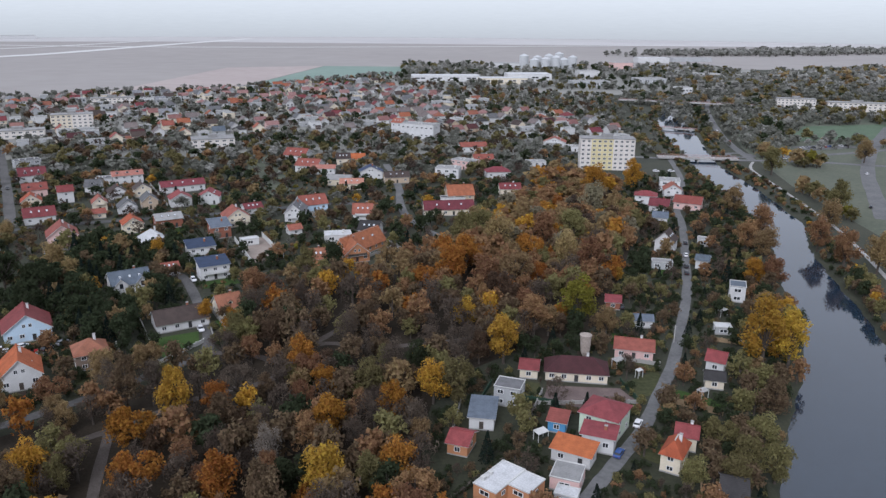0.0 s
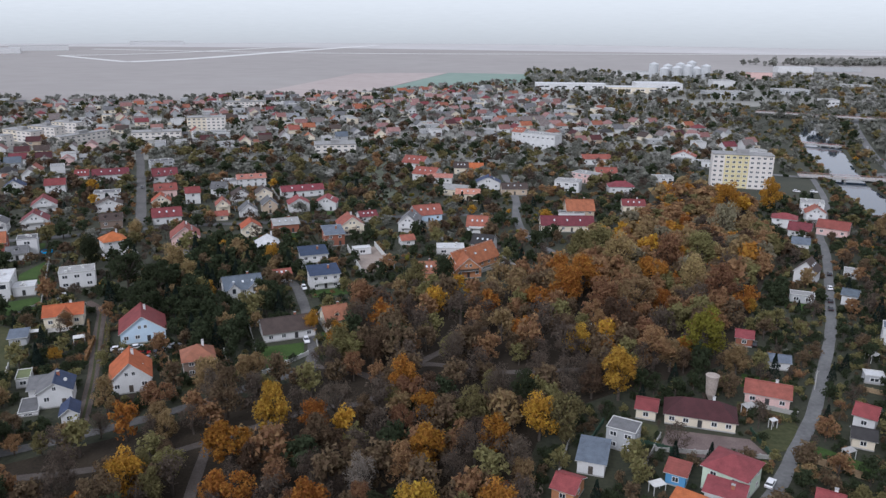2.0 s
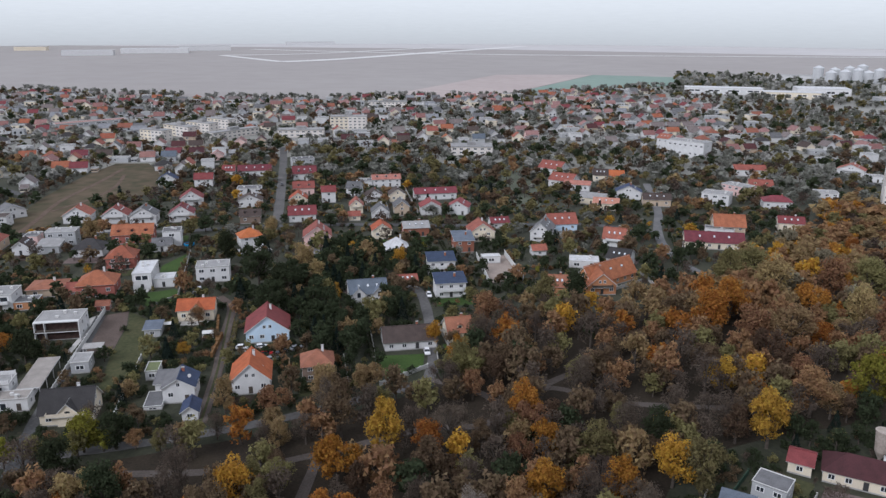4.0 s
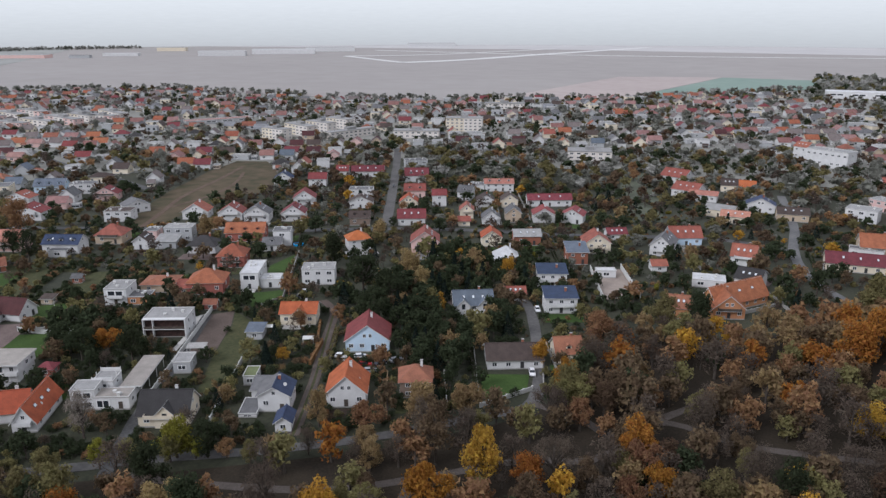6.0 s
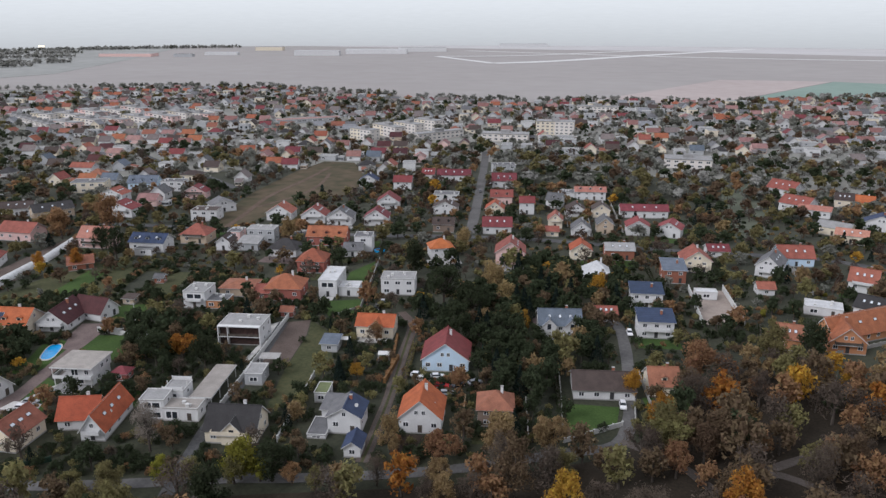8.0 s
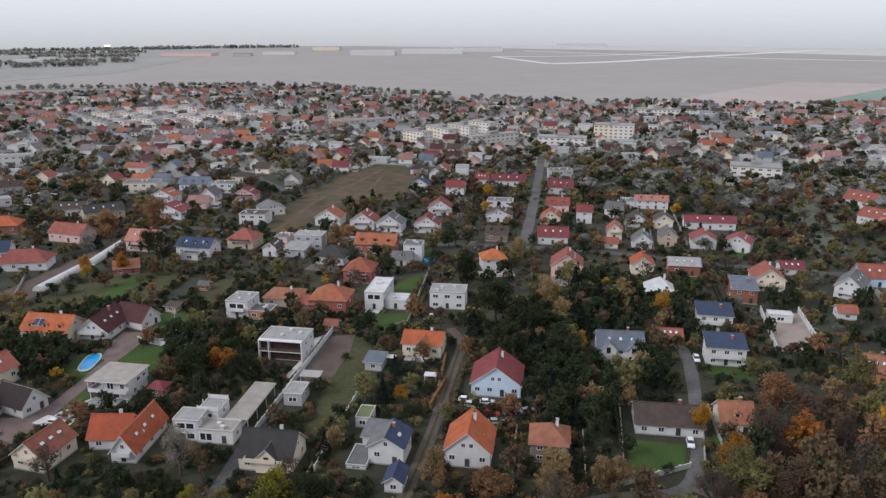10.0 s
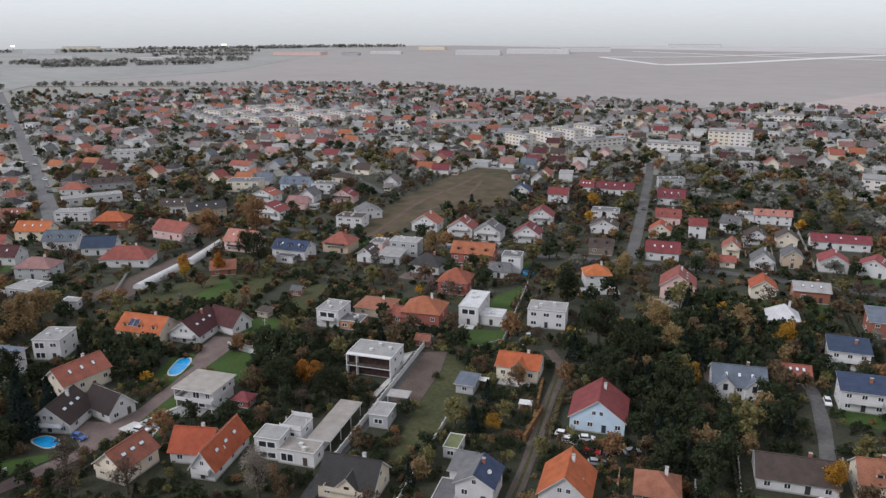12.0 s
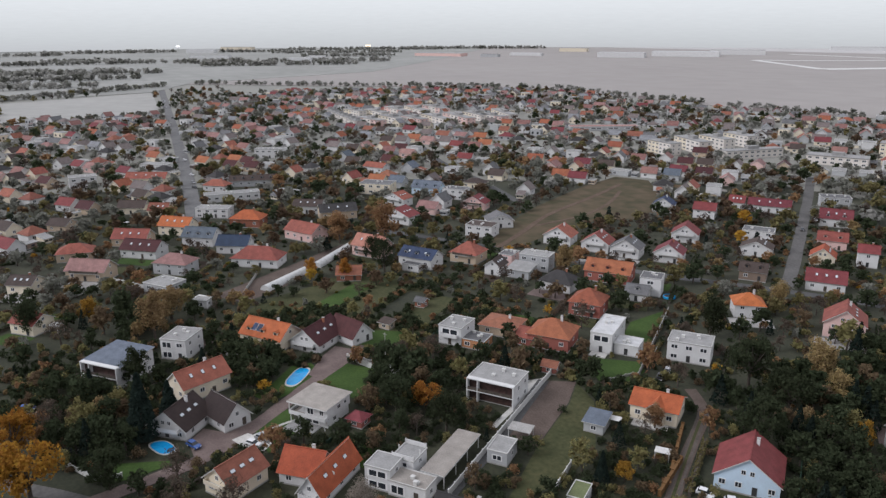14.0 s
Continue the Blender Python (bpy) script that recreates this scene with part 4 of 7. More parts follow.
house(-253.5, 301.0, 31, 17.9, 11.0, 4.5, "gx", 8.0, "redw", "terracotta", "d-")
house(-232.7, 302.4, 33, 7.9, 8.0, 7.0, "fl", 7.0, "white", "grey", "")
house(-231.4, 293.8, 32, 8.0, 8.0, 3.2, "gx", 5.5, "white", "grey", "")
house(-256.4, 277.0, 25, 13.0, 10.0, 3.8, "hi", 7.2, "white", "dkgrey", "c-")
house(-291.9, 279.3, 29, 6.0, 8.0, 5.0, "fl", 5.0, "pink", "grey", "")
house(-276.5, 274.3, 29, 9.3, 9.0, 3.5, "mo", 4.5, "grey", "ltgrey", "")
house(-280.7, 285.5, 31, 12.9, 8.0, 6.5, "fl", 6.5, "grey", "ltgrey", "")
house(-285.3, 267.6, 30, 6.8, 8.0, 4.0, "gy", 6.5, "white", "brown", "")
house(-305.9, 268.0, 28, 12.5, 11.0, 4.5, "hi", 8.4, "tan", "red", "cb-")
house(-336.2, 297.0, 32, 13.7, 10.0, 5.5, "fl", 5.5, "white", "brown", "")
house(-345.2, 313.8, 66, 12.8, 10.0, 4.0, "gy", 7.0, "white", "grey", "")
house(-383.0, 326.3, 33, 13.2, 9.0, 4.0, "gy", 7.5, "pink", "maroon", "")
house(-231.3, 268.6, 30, 11.3, 11.0, 5.2, "hi", 9.0, "redw", "terracotta", "cb-")
house(-217.1, 239.8, 32, 13.4, 12.0, 4.8, "hi", 8.6, "redw", "terracotta", "cpf")
house(-222.3, 233.9, 28, 5.3, 8.0, 3.0, "gx", 5.0, "redw", "red", "")
house(-185.3, 267.8, 32, 12.7, 9.0, 6.3, "fl", 6.3, "white", "ltgrey", "c")
house(-166.0, 231.9, 29, 12.0, 10.0, 4.3, "gx", 6.6, "cream", "orange", "cF-t")
house(-229.0, 218.2, 31, 7.7, 7.0, 3.0, "fl", 3.0, "orangew", "grey", "")
house(-172.0, 185.2, 32, 5.0, 7.0, 3.4, "fl", 3.4, "grey", "ltgrey", "")
house(-169.8, 213.8, 29, 5.0, 6.0, 2.8, "mo", 3.4, "grey", "slate", "")
house(-268.9, 117.6, 35, 13.5, 13.0, 6.5, "mo", 7.3, "white", "slate", "r")
house(-195.1, 128.3, 24, 8.4, 10.8, 4.0, "gy", 7.4, "cream", "rust", "bs")
house(-153.1, 162.0, 30, 12.7, 10.0, 3.6, "gx", 8.0, "cream", "dkgrey", "cFb")
house(-311.8, 247.2, 27, 16.1, 10.0, 4.5, "gx", 7.5, "white", "navy", "d")
house(-306.9, 240.2, 31, 7.7, 4.0, 3.0, "fl", 3.0, "white", "grey", "+")
house(-336.6, 236.8, 27, 15.0, 10.0, 5.0, "gx", 9.0, "pink", "salmon", "cb")
house(-313.2, 214.0, 60, 9.6, 10.0, 2.8, "gx", 5.0, "brick", "rust", "")
house(-377.9, 222.6, 23, 17.7, 11.0, 4.5, "gx", 8.0, "pink", "red", "")
house(-380.4, 276.2, 25, 17.7, 10.0, 4.5, "gy", 8.0, "white", "maroon", "")
house(-415.0, 294.5, 24, 14.1, 9.0, 4.5, "gy", 7.5, "white", "red", "")
house(-410.5, 331.4, 31, 13.8, 9.0, 6.0, "fl", 6.0, "white", "grey", "")
house(-428.3, 358.0, 30, 13.5, 9.0, 4.0, "hi", 6.0, "cream", "brown", "")
house(-430.1, 324.0, 35, 17.5, 10.0, 4.5, "gx", 8.0, "ltblue", "slate", "")
house(-449.1, 299.8, 42, 19.7, 12.0, 6.5, "fl", 6.5, "cream", "grey", "")
house(-507.8, 330.1, 26, 16.1, 9.0, 4.5, "gx", 7.0, "white", "red", "")
house(-407.3, 252.9, 74, 19.3, 11.0, 4.5, "gx", 7.5, "tan", "dkgrey", "s")
house(-426.6, 245.2, 51, 15.5, 11.0, 4.5, "gx", 7.0, "white", "brown", "")
house(-69.9, 392.0, 29, 14.2, 10.0, 4.0, "gx", 8.0, "ltblue", "red", "")
house(-40.4, 371.9, 1, 9.6, 10.0, 4.5, "gx", 8.5, "white", "red", "sb")
house(-33.8, 340.8, -7, 9.1, 12.0, 5.0, "gx", 8.0, "white", "dkgrey", "sb")
house(-48.6, 336.9, 11, 12.2, 8.0, 3.0, "fl", 3.0, "white", "whitemetal", "")
house(-70.6, 346.1, 29, 6.0, 6.0, 2.8, "gx", 4.5, "white", "red", "")
house(-87.2, 327.6, 28, 7.8, 4.0, 3.0, "fl", 3.0, "white", "whitemetal", "")
house(-36.7, 317.9, -33, 8.8, 26.0, 3.5, "gy", 9.0, "orangew", "terracotta", "s")
house(-38.3, 308.4, 24, 10.8, 12.0, 4.0, "gy", 8.5, "orangew", "terracotta", "b")
house(-52.7, 300.0, 14, 7.2, 10.0, 4.0, "gx", 7.0, "orangew", "rust", "")
house(-19.7, 636.9, -24, 29.7, 13.0, 12.0, "fl", 12.0, "white", "ltgrey", "")
house(-38.9, 667.5, -27, 10.6, 11.0, 9.0, "gx", 12.0, "white", "red", "")
house(21.7, 573.3, 12, 20.1, 10.0, 4.5, "gx", 7.0, "white", "red", "")
house(14.5, 506.8, -35, 16.9, 10.0, 6.0, "fl", 6.0, "pink", "ltgrey", "")
house(2.9, 477.7, -11, 15.0, 11.0, 6.5, "fl", 6.5, "white", "ltgrey", "")
house(8.8, 412.8, 10, 14.2, 12.0, 5.0, "gx", 9.5, "tan", "terracotta", "c")
house(5.1, 406.7, 1, 13.4, 5.0, 4.0, "fl", 4.0, "white", "grey", "+")
house(2.5, 386.0, 9, 25.6, 10.0, 3.5, "gx", 7.0, "cream", "maroon", "cs")
house(34.3, 478.8, 8, 14.9, 9.0, 4.5, "hi", 7.0, "white", "crimson", "")
house(38.3, 432.2, 4, 11.8, 9.0, 4.0, "gx", 6.5, "cream", "maroon", "")
house(26.9, 519.9, 10, 13.5, 9.0, 4.5, "gx", 7.5, "cream", "red", "")
house(62.2, 509.5, 5, 12.6, 9.0, 5.0, "fl", 5.0, "white", "ltgrey", "")
house(87.4, 597.4, -15, 16.7, 10.0, 4.5, "gy", 8.0, "white", "red", "")
house(97.7, 579.2, -7, 11.3, 8.0, 4.0, "fl", 4.0, "white", "ltgrey", "")
house(-46.2, 474.3, 7, 14.7, 9.0, 4.5, "gy", 8.0, "white", "navy", "")
house(-29.4, 462.9, 12, 14.9, 10.0, 4.0, "gx", 6.5, "tan", "brown", "")
house(-69.5, 520.1, 11, 9.1, 9.0, 4.5, "gx", 7.5, "cream", "brown", "")
house(-59.5, 521.5, 4, 9.5, 9.0, 4.0, "gx", 7.0, "cream", "orange", "")
house(-102.9, 532.9, -16, 16.1, 14.0, 4.5, "gx", 8.5, "white", "red", "")
house(-88.2, 495.3, -13, 15.1, 14.0, 4.5, "gx", 8.0, "white", "red", "")
house(-78.3, 487.4, 3, 15.5, 10.0, 4.0, "gx", 5.5, "white", "salmon", "")
house(-63.2, 454.2, -8, 14.6, 10.0, 4.0, "gx", 6.0, "cream", "ltgrey", "")
house(-54.6, 443.5, 4, 13.4, 10.0, 4.0, "gx", 6.0, "cream", "salmon", "")
house(18.2, 184.4, -19, 7.1, 6.0, 5.5, "fl", 5.5, "grey", "grey", "")
house(10.6, 173.6, -9, 6.2, 8.0, 3.5, "mo", 5.0, "white", "slate", "")
house(4.9, 161.2, -20, 5.0, 7.0, 3.2, "gx", 4.8, "orangew", "crimson", "")
house(25.5, 201.5, -11, 5.0, 7.0, 3.0, "gx", 4.5, "cream", "maroon", "")
house(67.4, 238.0, -8, 6.2, 5.0, 2.8, "gx", 4.0, "white", "slate", "")
house(61.1, 255.0, -12, 5.0, 6.0, 3.0, "gx", 4.5, "brick", "crimson", "")
house(81.1, 204.8, -29, 5.0, 6.0, 4.0, "gx", 6.0, "white", "crimson", "")
house(77.0, 194.8, -15, 5.0, 5.0, 3.0, "gx", 4.5, "cream", "dkgrey", "")
house(92.6, 232.6, -9, 5.2, 4.0, 2.5, "fl", 2.5, "grey", "whitemetal", "")
house(62.9, 141.1, -17, 5.0, 9.0, 4.0, "gx", 6.0, "white", "dkgrey", "")
house(108.6, 263.5, -19, 5.5, 7.0, 6.0, "fl", 6.0, "white", "slate", "")
house(112.6, 413.3, -16, 11.6, 9.0, 5.0, "hi", 7.0, "white", "crimson", "")
house(134.9, 445.9, -13, 11.7, 10.0, 6.5, "fl", 6.5, "white", "ltgrey", "")
house(130.1, 423.8, -9, 9.4, 9.0, 6.0, "gy", 9.0, "white", "red", "")
house(132.6, 400.9, -26, 13.9, 9.0, 4.0, "gx", 7.0, "pink", "red", "")
house(115.2, 394.4, -22, 9.8, 9.0, 4.0, "gx", 7.0, "white", "maroon", "")
house(108.9, 369.8, -16, 7.0, 8.0, 4.0, "gx", 6.0, "white", "slate", "")
house(99.4, 324.9, -28, 8.0, 9.0, 5.0, "gy", 9.0, "white", "brown", "")
house(90.8, 299.5, -12, 8.3, 5.0, 3.0, "fl", 3.0, "grey", "ltgrey", "")
house(118.9, 333.0, -18, 5.3, 6.0, 3.0, "fl", 3.0, "white", "ltgrey", "")
house(107.9, 300.2, -26, 5.0, 6.0, 4.0, "gx", 5.5, "white", "slate", "")
house(-332.9, 145.9, 30, 11.9, 10.0, 5.5, "fl", 5.5, "grey", "ltgrey", "")
house(-312.6, 154.1, 45, 5.6, 4.0, 3.0, "fl", 3.0, "white", "ltgrey", "")
house(-370.3, 125.8, 49, 16.6, 10.0, 4.5, "gx", 8.0, "tan", "mauve", "b")
house(-402.8, 124.4, 74, 14.4, 10.0, 4.0, "hi", 7.0, "tan", "red", "")
house(-360.0, 156.8, 43, 15.0, 10.0, 5.0, "hi", 8.0, "grey", "mauve", "")
house(-391.1, 150.8, 44, 17.5, 10.0, 4.0, "gx", 7.5, "white", "dkmaroon", "")
house(-413.0, 150.7, 52, 16.5, 10.0, 4.0, "gx", 7.5, "tan", "red", "")
house(-351.0, 189.5, 48, 20.5, 11.0, 4.0, "hi", 8.0, "white", "red", "")
house(-375.8, 187.2, 52, 14.1, 10.0, 4.0, "gx", 7.5, "white", "navy", "")
house(-396.3, 178.0, 47, 15.2, 10.0, 4.5, "gx", 8.0, "white", "slate", "")
house(-421.0, 173.4, 44, 16.0, 10.0, 5.0, "gx", 8.5, "cream", "orange", "c")
house(-417.7, 207.9, 48, 15.9, 11.0, 4.5, "hi", 8.0, "brick", "orange", "c")
house(-445.6, 198.8, 51, 17.9, 9.0, 5.0, "fl", 5.0, "white", "ltgrey", "")
house(-479.1, 219.0, 78, 31.2, 9.0, 4.5, "fl", 4.5, "white", "ltgrey", "")
house(-510.3, 220.0, 44, 14.8, 9.0, 4.0, "hi", 7.0, "white", "red", "")
house(-513.9, 243.9, 68, 28.2, 10.0, 4.0, "gx", 6.5, "grey", "brown", "")
house(-567.9, 151.6, 86, 16.0, 10.0, 7.0, "fl", 7.0, "white", "ltgrey", "")
house(-477.7, 164.0, 56, 14.5, 9.0, 4.0, "gx", 7.0, "cream", "brown", "")
house(-463.5, 174.7, 56, 10.2, 9.0, 4.0, "gx", 7.0, "cream", "rust", "")
house(-606.5, 290.9, 56, 23.4, 10.0, 7.0, "fl", 7.0, "white", "ltgrey", "")
house(-558.4, 189.1, 56, 25.9, 10.0, 4.0, "gx", 7.0, "cream", "red", "")
house(-605.1, 205.4, 48, 20.2, 9.0, 4.0, "fl", 4.0, "white", "ltgrey", "")
house(-460.1, 126.1, 45, 10.8, 9.0, 3.5, "gx", 6.0, "tan", "brown", "")
house(-367.2, 101.6, 52, 10.0, 9.0, 4.0, "gx", 6.5, "cream", "brown", "")
house(-321.6, 99.5, 38, 9.9, 9.0, 4.0, "gx", 6.5, "cream", "red", "")
villa(-213.8, 156.9, 30, "white flat-roofed villa with overhanging roof and corner balcony",
      [(-4.2, -4.2, 0, 5.2, 5.4, 2.75), (-5.4, -1.5, 2.75, 5.6, 5.6, 5.7), (-1.6, -4.6, 2.75, 5.6, -1.5, 5.7)],
      [(-6.2, -6.0, 5.7, 6.2, 6.0, 0.32, "sand"), (-5.6, -6.0, 2.6, 5.8, -4.2, 0.2, "sand"), (-5.6, -4.2, 2.6, -4.2, -1.5, 0.2, "sand"), (-5.0, -9.5, 0, 3.4, -4.2, 0.25, "ltgrey")],
      [(0.3, -4.6, 4.1, 0, 2.2, 2.1), (3.8, -4.6, 4.2, 0, 1.3, 1.5), (-3.6, -1.5, 4.1, 0, 2.6, 2.1), (0.5, -4.2, 1.4, 0, 4.6, 2.0), (5.6, 0.5, 4.3, 90, 1.6, 1.3), (5.6, 3.4, 4.3, 90, 1.2, 1.0), (-5.4, 2.0, 4.3, -90, 1.6, 1.2), (5.2, -1.0, 1.5, 90, 1.4, 1.2)],
      [(-5.6, -6.0, 5.8, -5.85, 2.8, 0.85), (-5.6, -5.85, -5.45, -1.5, 2.8, 0.85), (5.65, -5.85, 5.8, -4.6, 2.8, 0.85)],
      [(5.4, -5.6, 0, 2.6), (-5.3, -5.6, 0, 2.6), (-5.6, -5.7, 2.8, 5.7)])
house(-274.8, 137.2, 45, 8.6, 10.3, 6.5, "fl", 6.5, "white", "ltgrey", "g")
house(-245.8, 134.4, 106, 14.4, 8.6, 4.8, "gx", 8.3, "cream", "red", "sc")
house(-228.5, 124.6, 40, 11.1, 11.4, 3.0, "gy", 7.3, "white", "dkbrown", "c")
house(-225.3, 135.3, 105, 7.7, 11.0, 3.0, "gy", 7.0, "white", "dkbrown", "s+")
house(-258.9, 176.1, 32, 10.9, 14.8, 3.0, "gy", 7.3, "white", "dkmaroon", "c")
house(-256.7, 186.5, 106, 8.6, 12.4, 3.0, "gy", 7.0, "white", "dkmaroon", "s+")
house(-267.7, 163.5, 30, 16.1, 10.7, 4.0, "gx", 7.8, "cream", "orange", "pd")
house(-190.1, 143.0, 40, 9.6, 8.5, 3.2, "gx", 7.2, "white", "orange", "c")
house(-183.9, 145.9, 34, 6.0, 16.6, 3.0, "gy", 7.3, "white", "orange", "snb+")
house(-178.2, 156.6, 33, 6.4, 6.2, 5.5, "fl", 5.5, "white", "ltgrey", "g")
house(-171.2, 159.9, 31, 9.2, 5.4, 3.6, "fl", 3.6, "white", "sand", "g+")
house(-178.8, 163.6, 31, 5.6, 6.6, 5.0, "fl", 5.0, "white", "ltgrey", "+")
villa(-175.9, 173.2, 31, "", [(-2.6, -9.0, 0, 0.6, 3.0, 3.35)], [(-3.0, -10.0, 3.35, 3.1, 10.2, 0.3, "sand")],
      [(0.6, -6.5, 1.8, 90, 1.6, 1.2), (0.6, -2.0, 1.8, 90, 1.6, 1.2), (0.6, 1.2, 1.4, 90, 1.0, 2.0)], [], [(2.7, y, 0, 3.35) for y in (-9.4, -3.2, 3.2, 9.6)] + [(-2.6, 9.6, 0, 3.35), (-2.6, 5.0, 0, 3.35)], wing=True)
villa(-178.8, 163.6, 31, "", [], [], [], [(-2.8, -3.3, 2.8, -3.2, 5.4, 0.9), (-2.8, 3.2, 2.8, 3.3, 5.4, 0.9)], [(-2.7, y, 5.0, 6.5) for y in (-3.2, 0, 3.2)] + [(2.7, y, 5.0, 6.5) for y in (-3.2, 0, 3.2)], wing=True)
house(-236.4, 215.3, 29, 8.1, 10.0, 6.2, "fl", 6.2, "white", "ltgrey", "gb")
house(-234.4, 232.5, 30, 12.3, 11.2, 3.2, "hi", 4.8, "tan", "rust", "")
house(-207.1, 254.3, 30, 6.9, 16.6, 6.5, "fl", 6.5, "white", "whitemetal", "gt")
house(-199.0, 255.4, 30, 7.5, 7.4, 3.4, "fl", 3.4, "white", "whitemetal", "g+")
house(-197.7, 203.3, 30, 13.8, 9.6, 6.5, "fl", 6.5, "white", "ltgrey", "gr")
house(-118.6, 193.4, 30, 10.6, 11.6, 4.4, "gy", 9.1, "white", "orange", "cn")
house(-133.1, 181.0, 29, 8.4, 8.5, 4.8, "gy", 7.2, "white", "navy", "2nc")
house(-137.4, 175.4, 30, 4.7, 8.8, 1.0, "fl", 1.0, "white", "grey", "+")
house(-123.7, 172.9, 30, 4.0, 6.0, 2.8, "gy", 4.2, "white", "navy", "")
house(-148.9, 188.6, 30, 3.6, 6.4, 2.8, "fl", 2.8, "white", "green", "")
house(-90.7, 284.0, 29, 11.2, 8.4, 5.8, "mo", 7.2, "white", "navy", "cb")
house(-103.0, 308.0, 28, 11.0, 8.4, 5.8, "mo", 7.2, "white", "navy", "cb")
house(12.6, 142.0, -39, 5.8, 11.1, 5.0, "fl", 5.0, "orangew", "whitemetal", "")
house(18.2, 140.3, -38, 5.3, 6.4, 4.9, "fl", 4.9, "orangew", "whitemetal", "+")
house(28.2, 147.0, -21, 6.6, 6.8, 3.2, "fl", 3.2, "pink", "ltgrey", "")
house(27.1, 140.6, -22, 4.9, 3.4, 2.4, "fl", 2.4, "grey", "whitemetal", "")
house(31.2, 156.8, -28, 9.4, 5.2, 3.2, "mo", 4.2, "white", "orange", "p")
house(38.1, 162.0, -21, 7.7, 4.9, 4.4, "mo", 5.2, "white", "crimson", "c+")
house(41.1, 170.5, -32, 9.7, 9.7, 6.0, "hi", 8.2, "ltgreen", "crimson", "")
house(29.4, 170.4, -20, 4.4, 4.0, 3.2, "mo", 4.2, "bluew", "red", "")
house(54.2, 154.6, -31, 4.5, 7.8, 5.0, "hi", 7.4, "cream", "orange", "c")
house(59.6, 163.1, -21, 4.8, 5.0, 4.0, "gx", 5.8, "cream", "crimson", "c")
house(38.8, 200.1, -8, 17.4, 8.5, 3.2, "hi", 6.2, "cream", "dkmaroon", "c")
house(59.3, 215.7, -14, 11.3, 9.2, 3.2, "gx", 5.0, "pink", "red", "c")
house(-204.9, 163.6, 30, 4.4, 4.2, 2.4, "hi", 3.6, "redw", "crimson")
house(-140.2, 183.2, 29, 4.4, 7.0, 3.2, "mo", 3.9, "white", "grey")
house(-201.5, 225.5, 30, 4.2, 3.6, 2.3, "gx", 3.4, "redw", "rust")
house(-269, 221.5, 30, 3.6, 3.4, 2.4, "gx", 3.4, "brick", "grey")
house(-258, 201, 25, 4.2, 3.4, 2.2, "mo", 2.7, "tan", "brown")

# ---- apartment blocks, tower, bridge, industry ----


def block(x, y, rot, w, d, floors, walls, label, cols=8):
    """A flat-roofed block of flats with coloured bays, window rows and a roof house."""
    HOUSES.append((x, y, math.hypot(w, d) / 2))
    root = new("apartment_block")
    root.matrix_basis = pose(x, y, 0, 0, 0, rot)
    tagged(root, label, "apartment block")
    h = floors * 2.9 + 0.6
    n = len(walls)
    for i, c in enumerate(walls):
        g = Geo()
        g.box(-w / 2 + w * i / n, -d / 2 - (0.4 if i % 2 else 0), 0, -w / 2 + w * (i + 1) / n, d / 2, h)
        g.part("wall", [surface("wall_" + c, tint(WALLS[c], 0.88), tint(WALLS[c], 1.08))], root)
    g = Geo()
    g.box(-w / 2 - 0.2, -d / 2 - 0.6, h, w / 2 + 0.2, d / 2 + 0.2, h + 0.35)
    g.box(-w * 0.1, -2, h + 0.35, w * 0.1, 2.5, h + 2.6)
    g.part("roof", [roof_mat("ltgrey")], root)
    for fl in range(floors):
        for i in range(cols):
            bay = int(i * n / cols)
            window(root, -w / 2 + w * (i + 0.5) / cols, -d / 2 - (0.4 if bay % 2 else 0), 0.9 + fl * 2.9 + 1.0, 0, w / cols * 0.55, 1.4, False)
        for i in range(2):
            for s, turn in ((1, 90), (-1, -90)):
                window(root, s * w / 2, -d / 4 + i * d / 2, 0.9 + fl * 2.9 + 1.0, turn, 1.6, 1.4, False)
    return root


WALLS["yellow"] = (0.60, 0.53, 0.31)
WALLS["offwhite"] = (0.62, 0.58, 0.54)
block(110, 512, -4, 36, 13, 7, ["offwhite", "yellow", "yellow", "offwhite", "offwhite"], "seven-storey cream and yellow panel apartment block", 10)
block(392, 860, -14, 40, 13, 4, ["offwhite"], "white four-storey apartment block beyond the river", 10)
block(455, 850, -14, 60, 14, 3, ["offwhite"], "long white three-storey block among trees", 12)
block(-374, 868, 20, 46, 12, 2, ["offwhite"], "long white low block at the field edge", 10)
block(-331, 680, 22, 34, 14, 4, ["cream", "offwhite"], "cream four-storey building in the suburb", 8)
block(-349, 622, 24, 40, 14, 2, ["offwhite"], "white two-storey commercial building", 8)
ROWS = ((-835, 462, -802, 465), (-759, 440, -717, 443), (-818, 479, -775, 478), (-831, 512, -775, 506), (-759, 466, -718, 467), (-741, 483, -702, 483), (-825, 535, -770, 526),
        (-820, 557, -772, 554), (-743, 509, -692, 504), (-743, 536, -683, 526), (-737, 558, -696, 553), (-706, 558, -673, 563), (-741, 599, -683, 580))
for i, (ax, ay, bx, by) in enumerate(ROWS):
    turn = math.atan2(by - ay, bx - ax)
    block((ax + bx) / 2 - 5 * math.sin(turn), (ay + by) / 2 + 5 * math.cos(turn), math.degrees(turn), math.dist((ax, ay), (bx, by)), 10, 2, ["pink", "offwhite", "pink"] if i % 2 else ["cream", "offwhite"], "pink and cream terraced row with flat grey roof", 6)
for i in range(8):
    block(-838 + 15 * i, 447 - 2.6 * i, -8, 11, 10, 2, ["offwhite"], "narrow white terraced house with flat roof", 3)
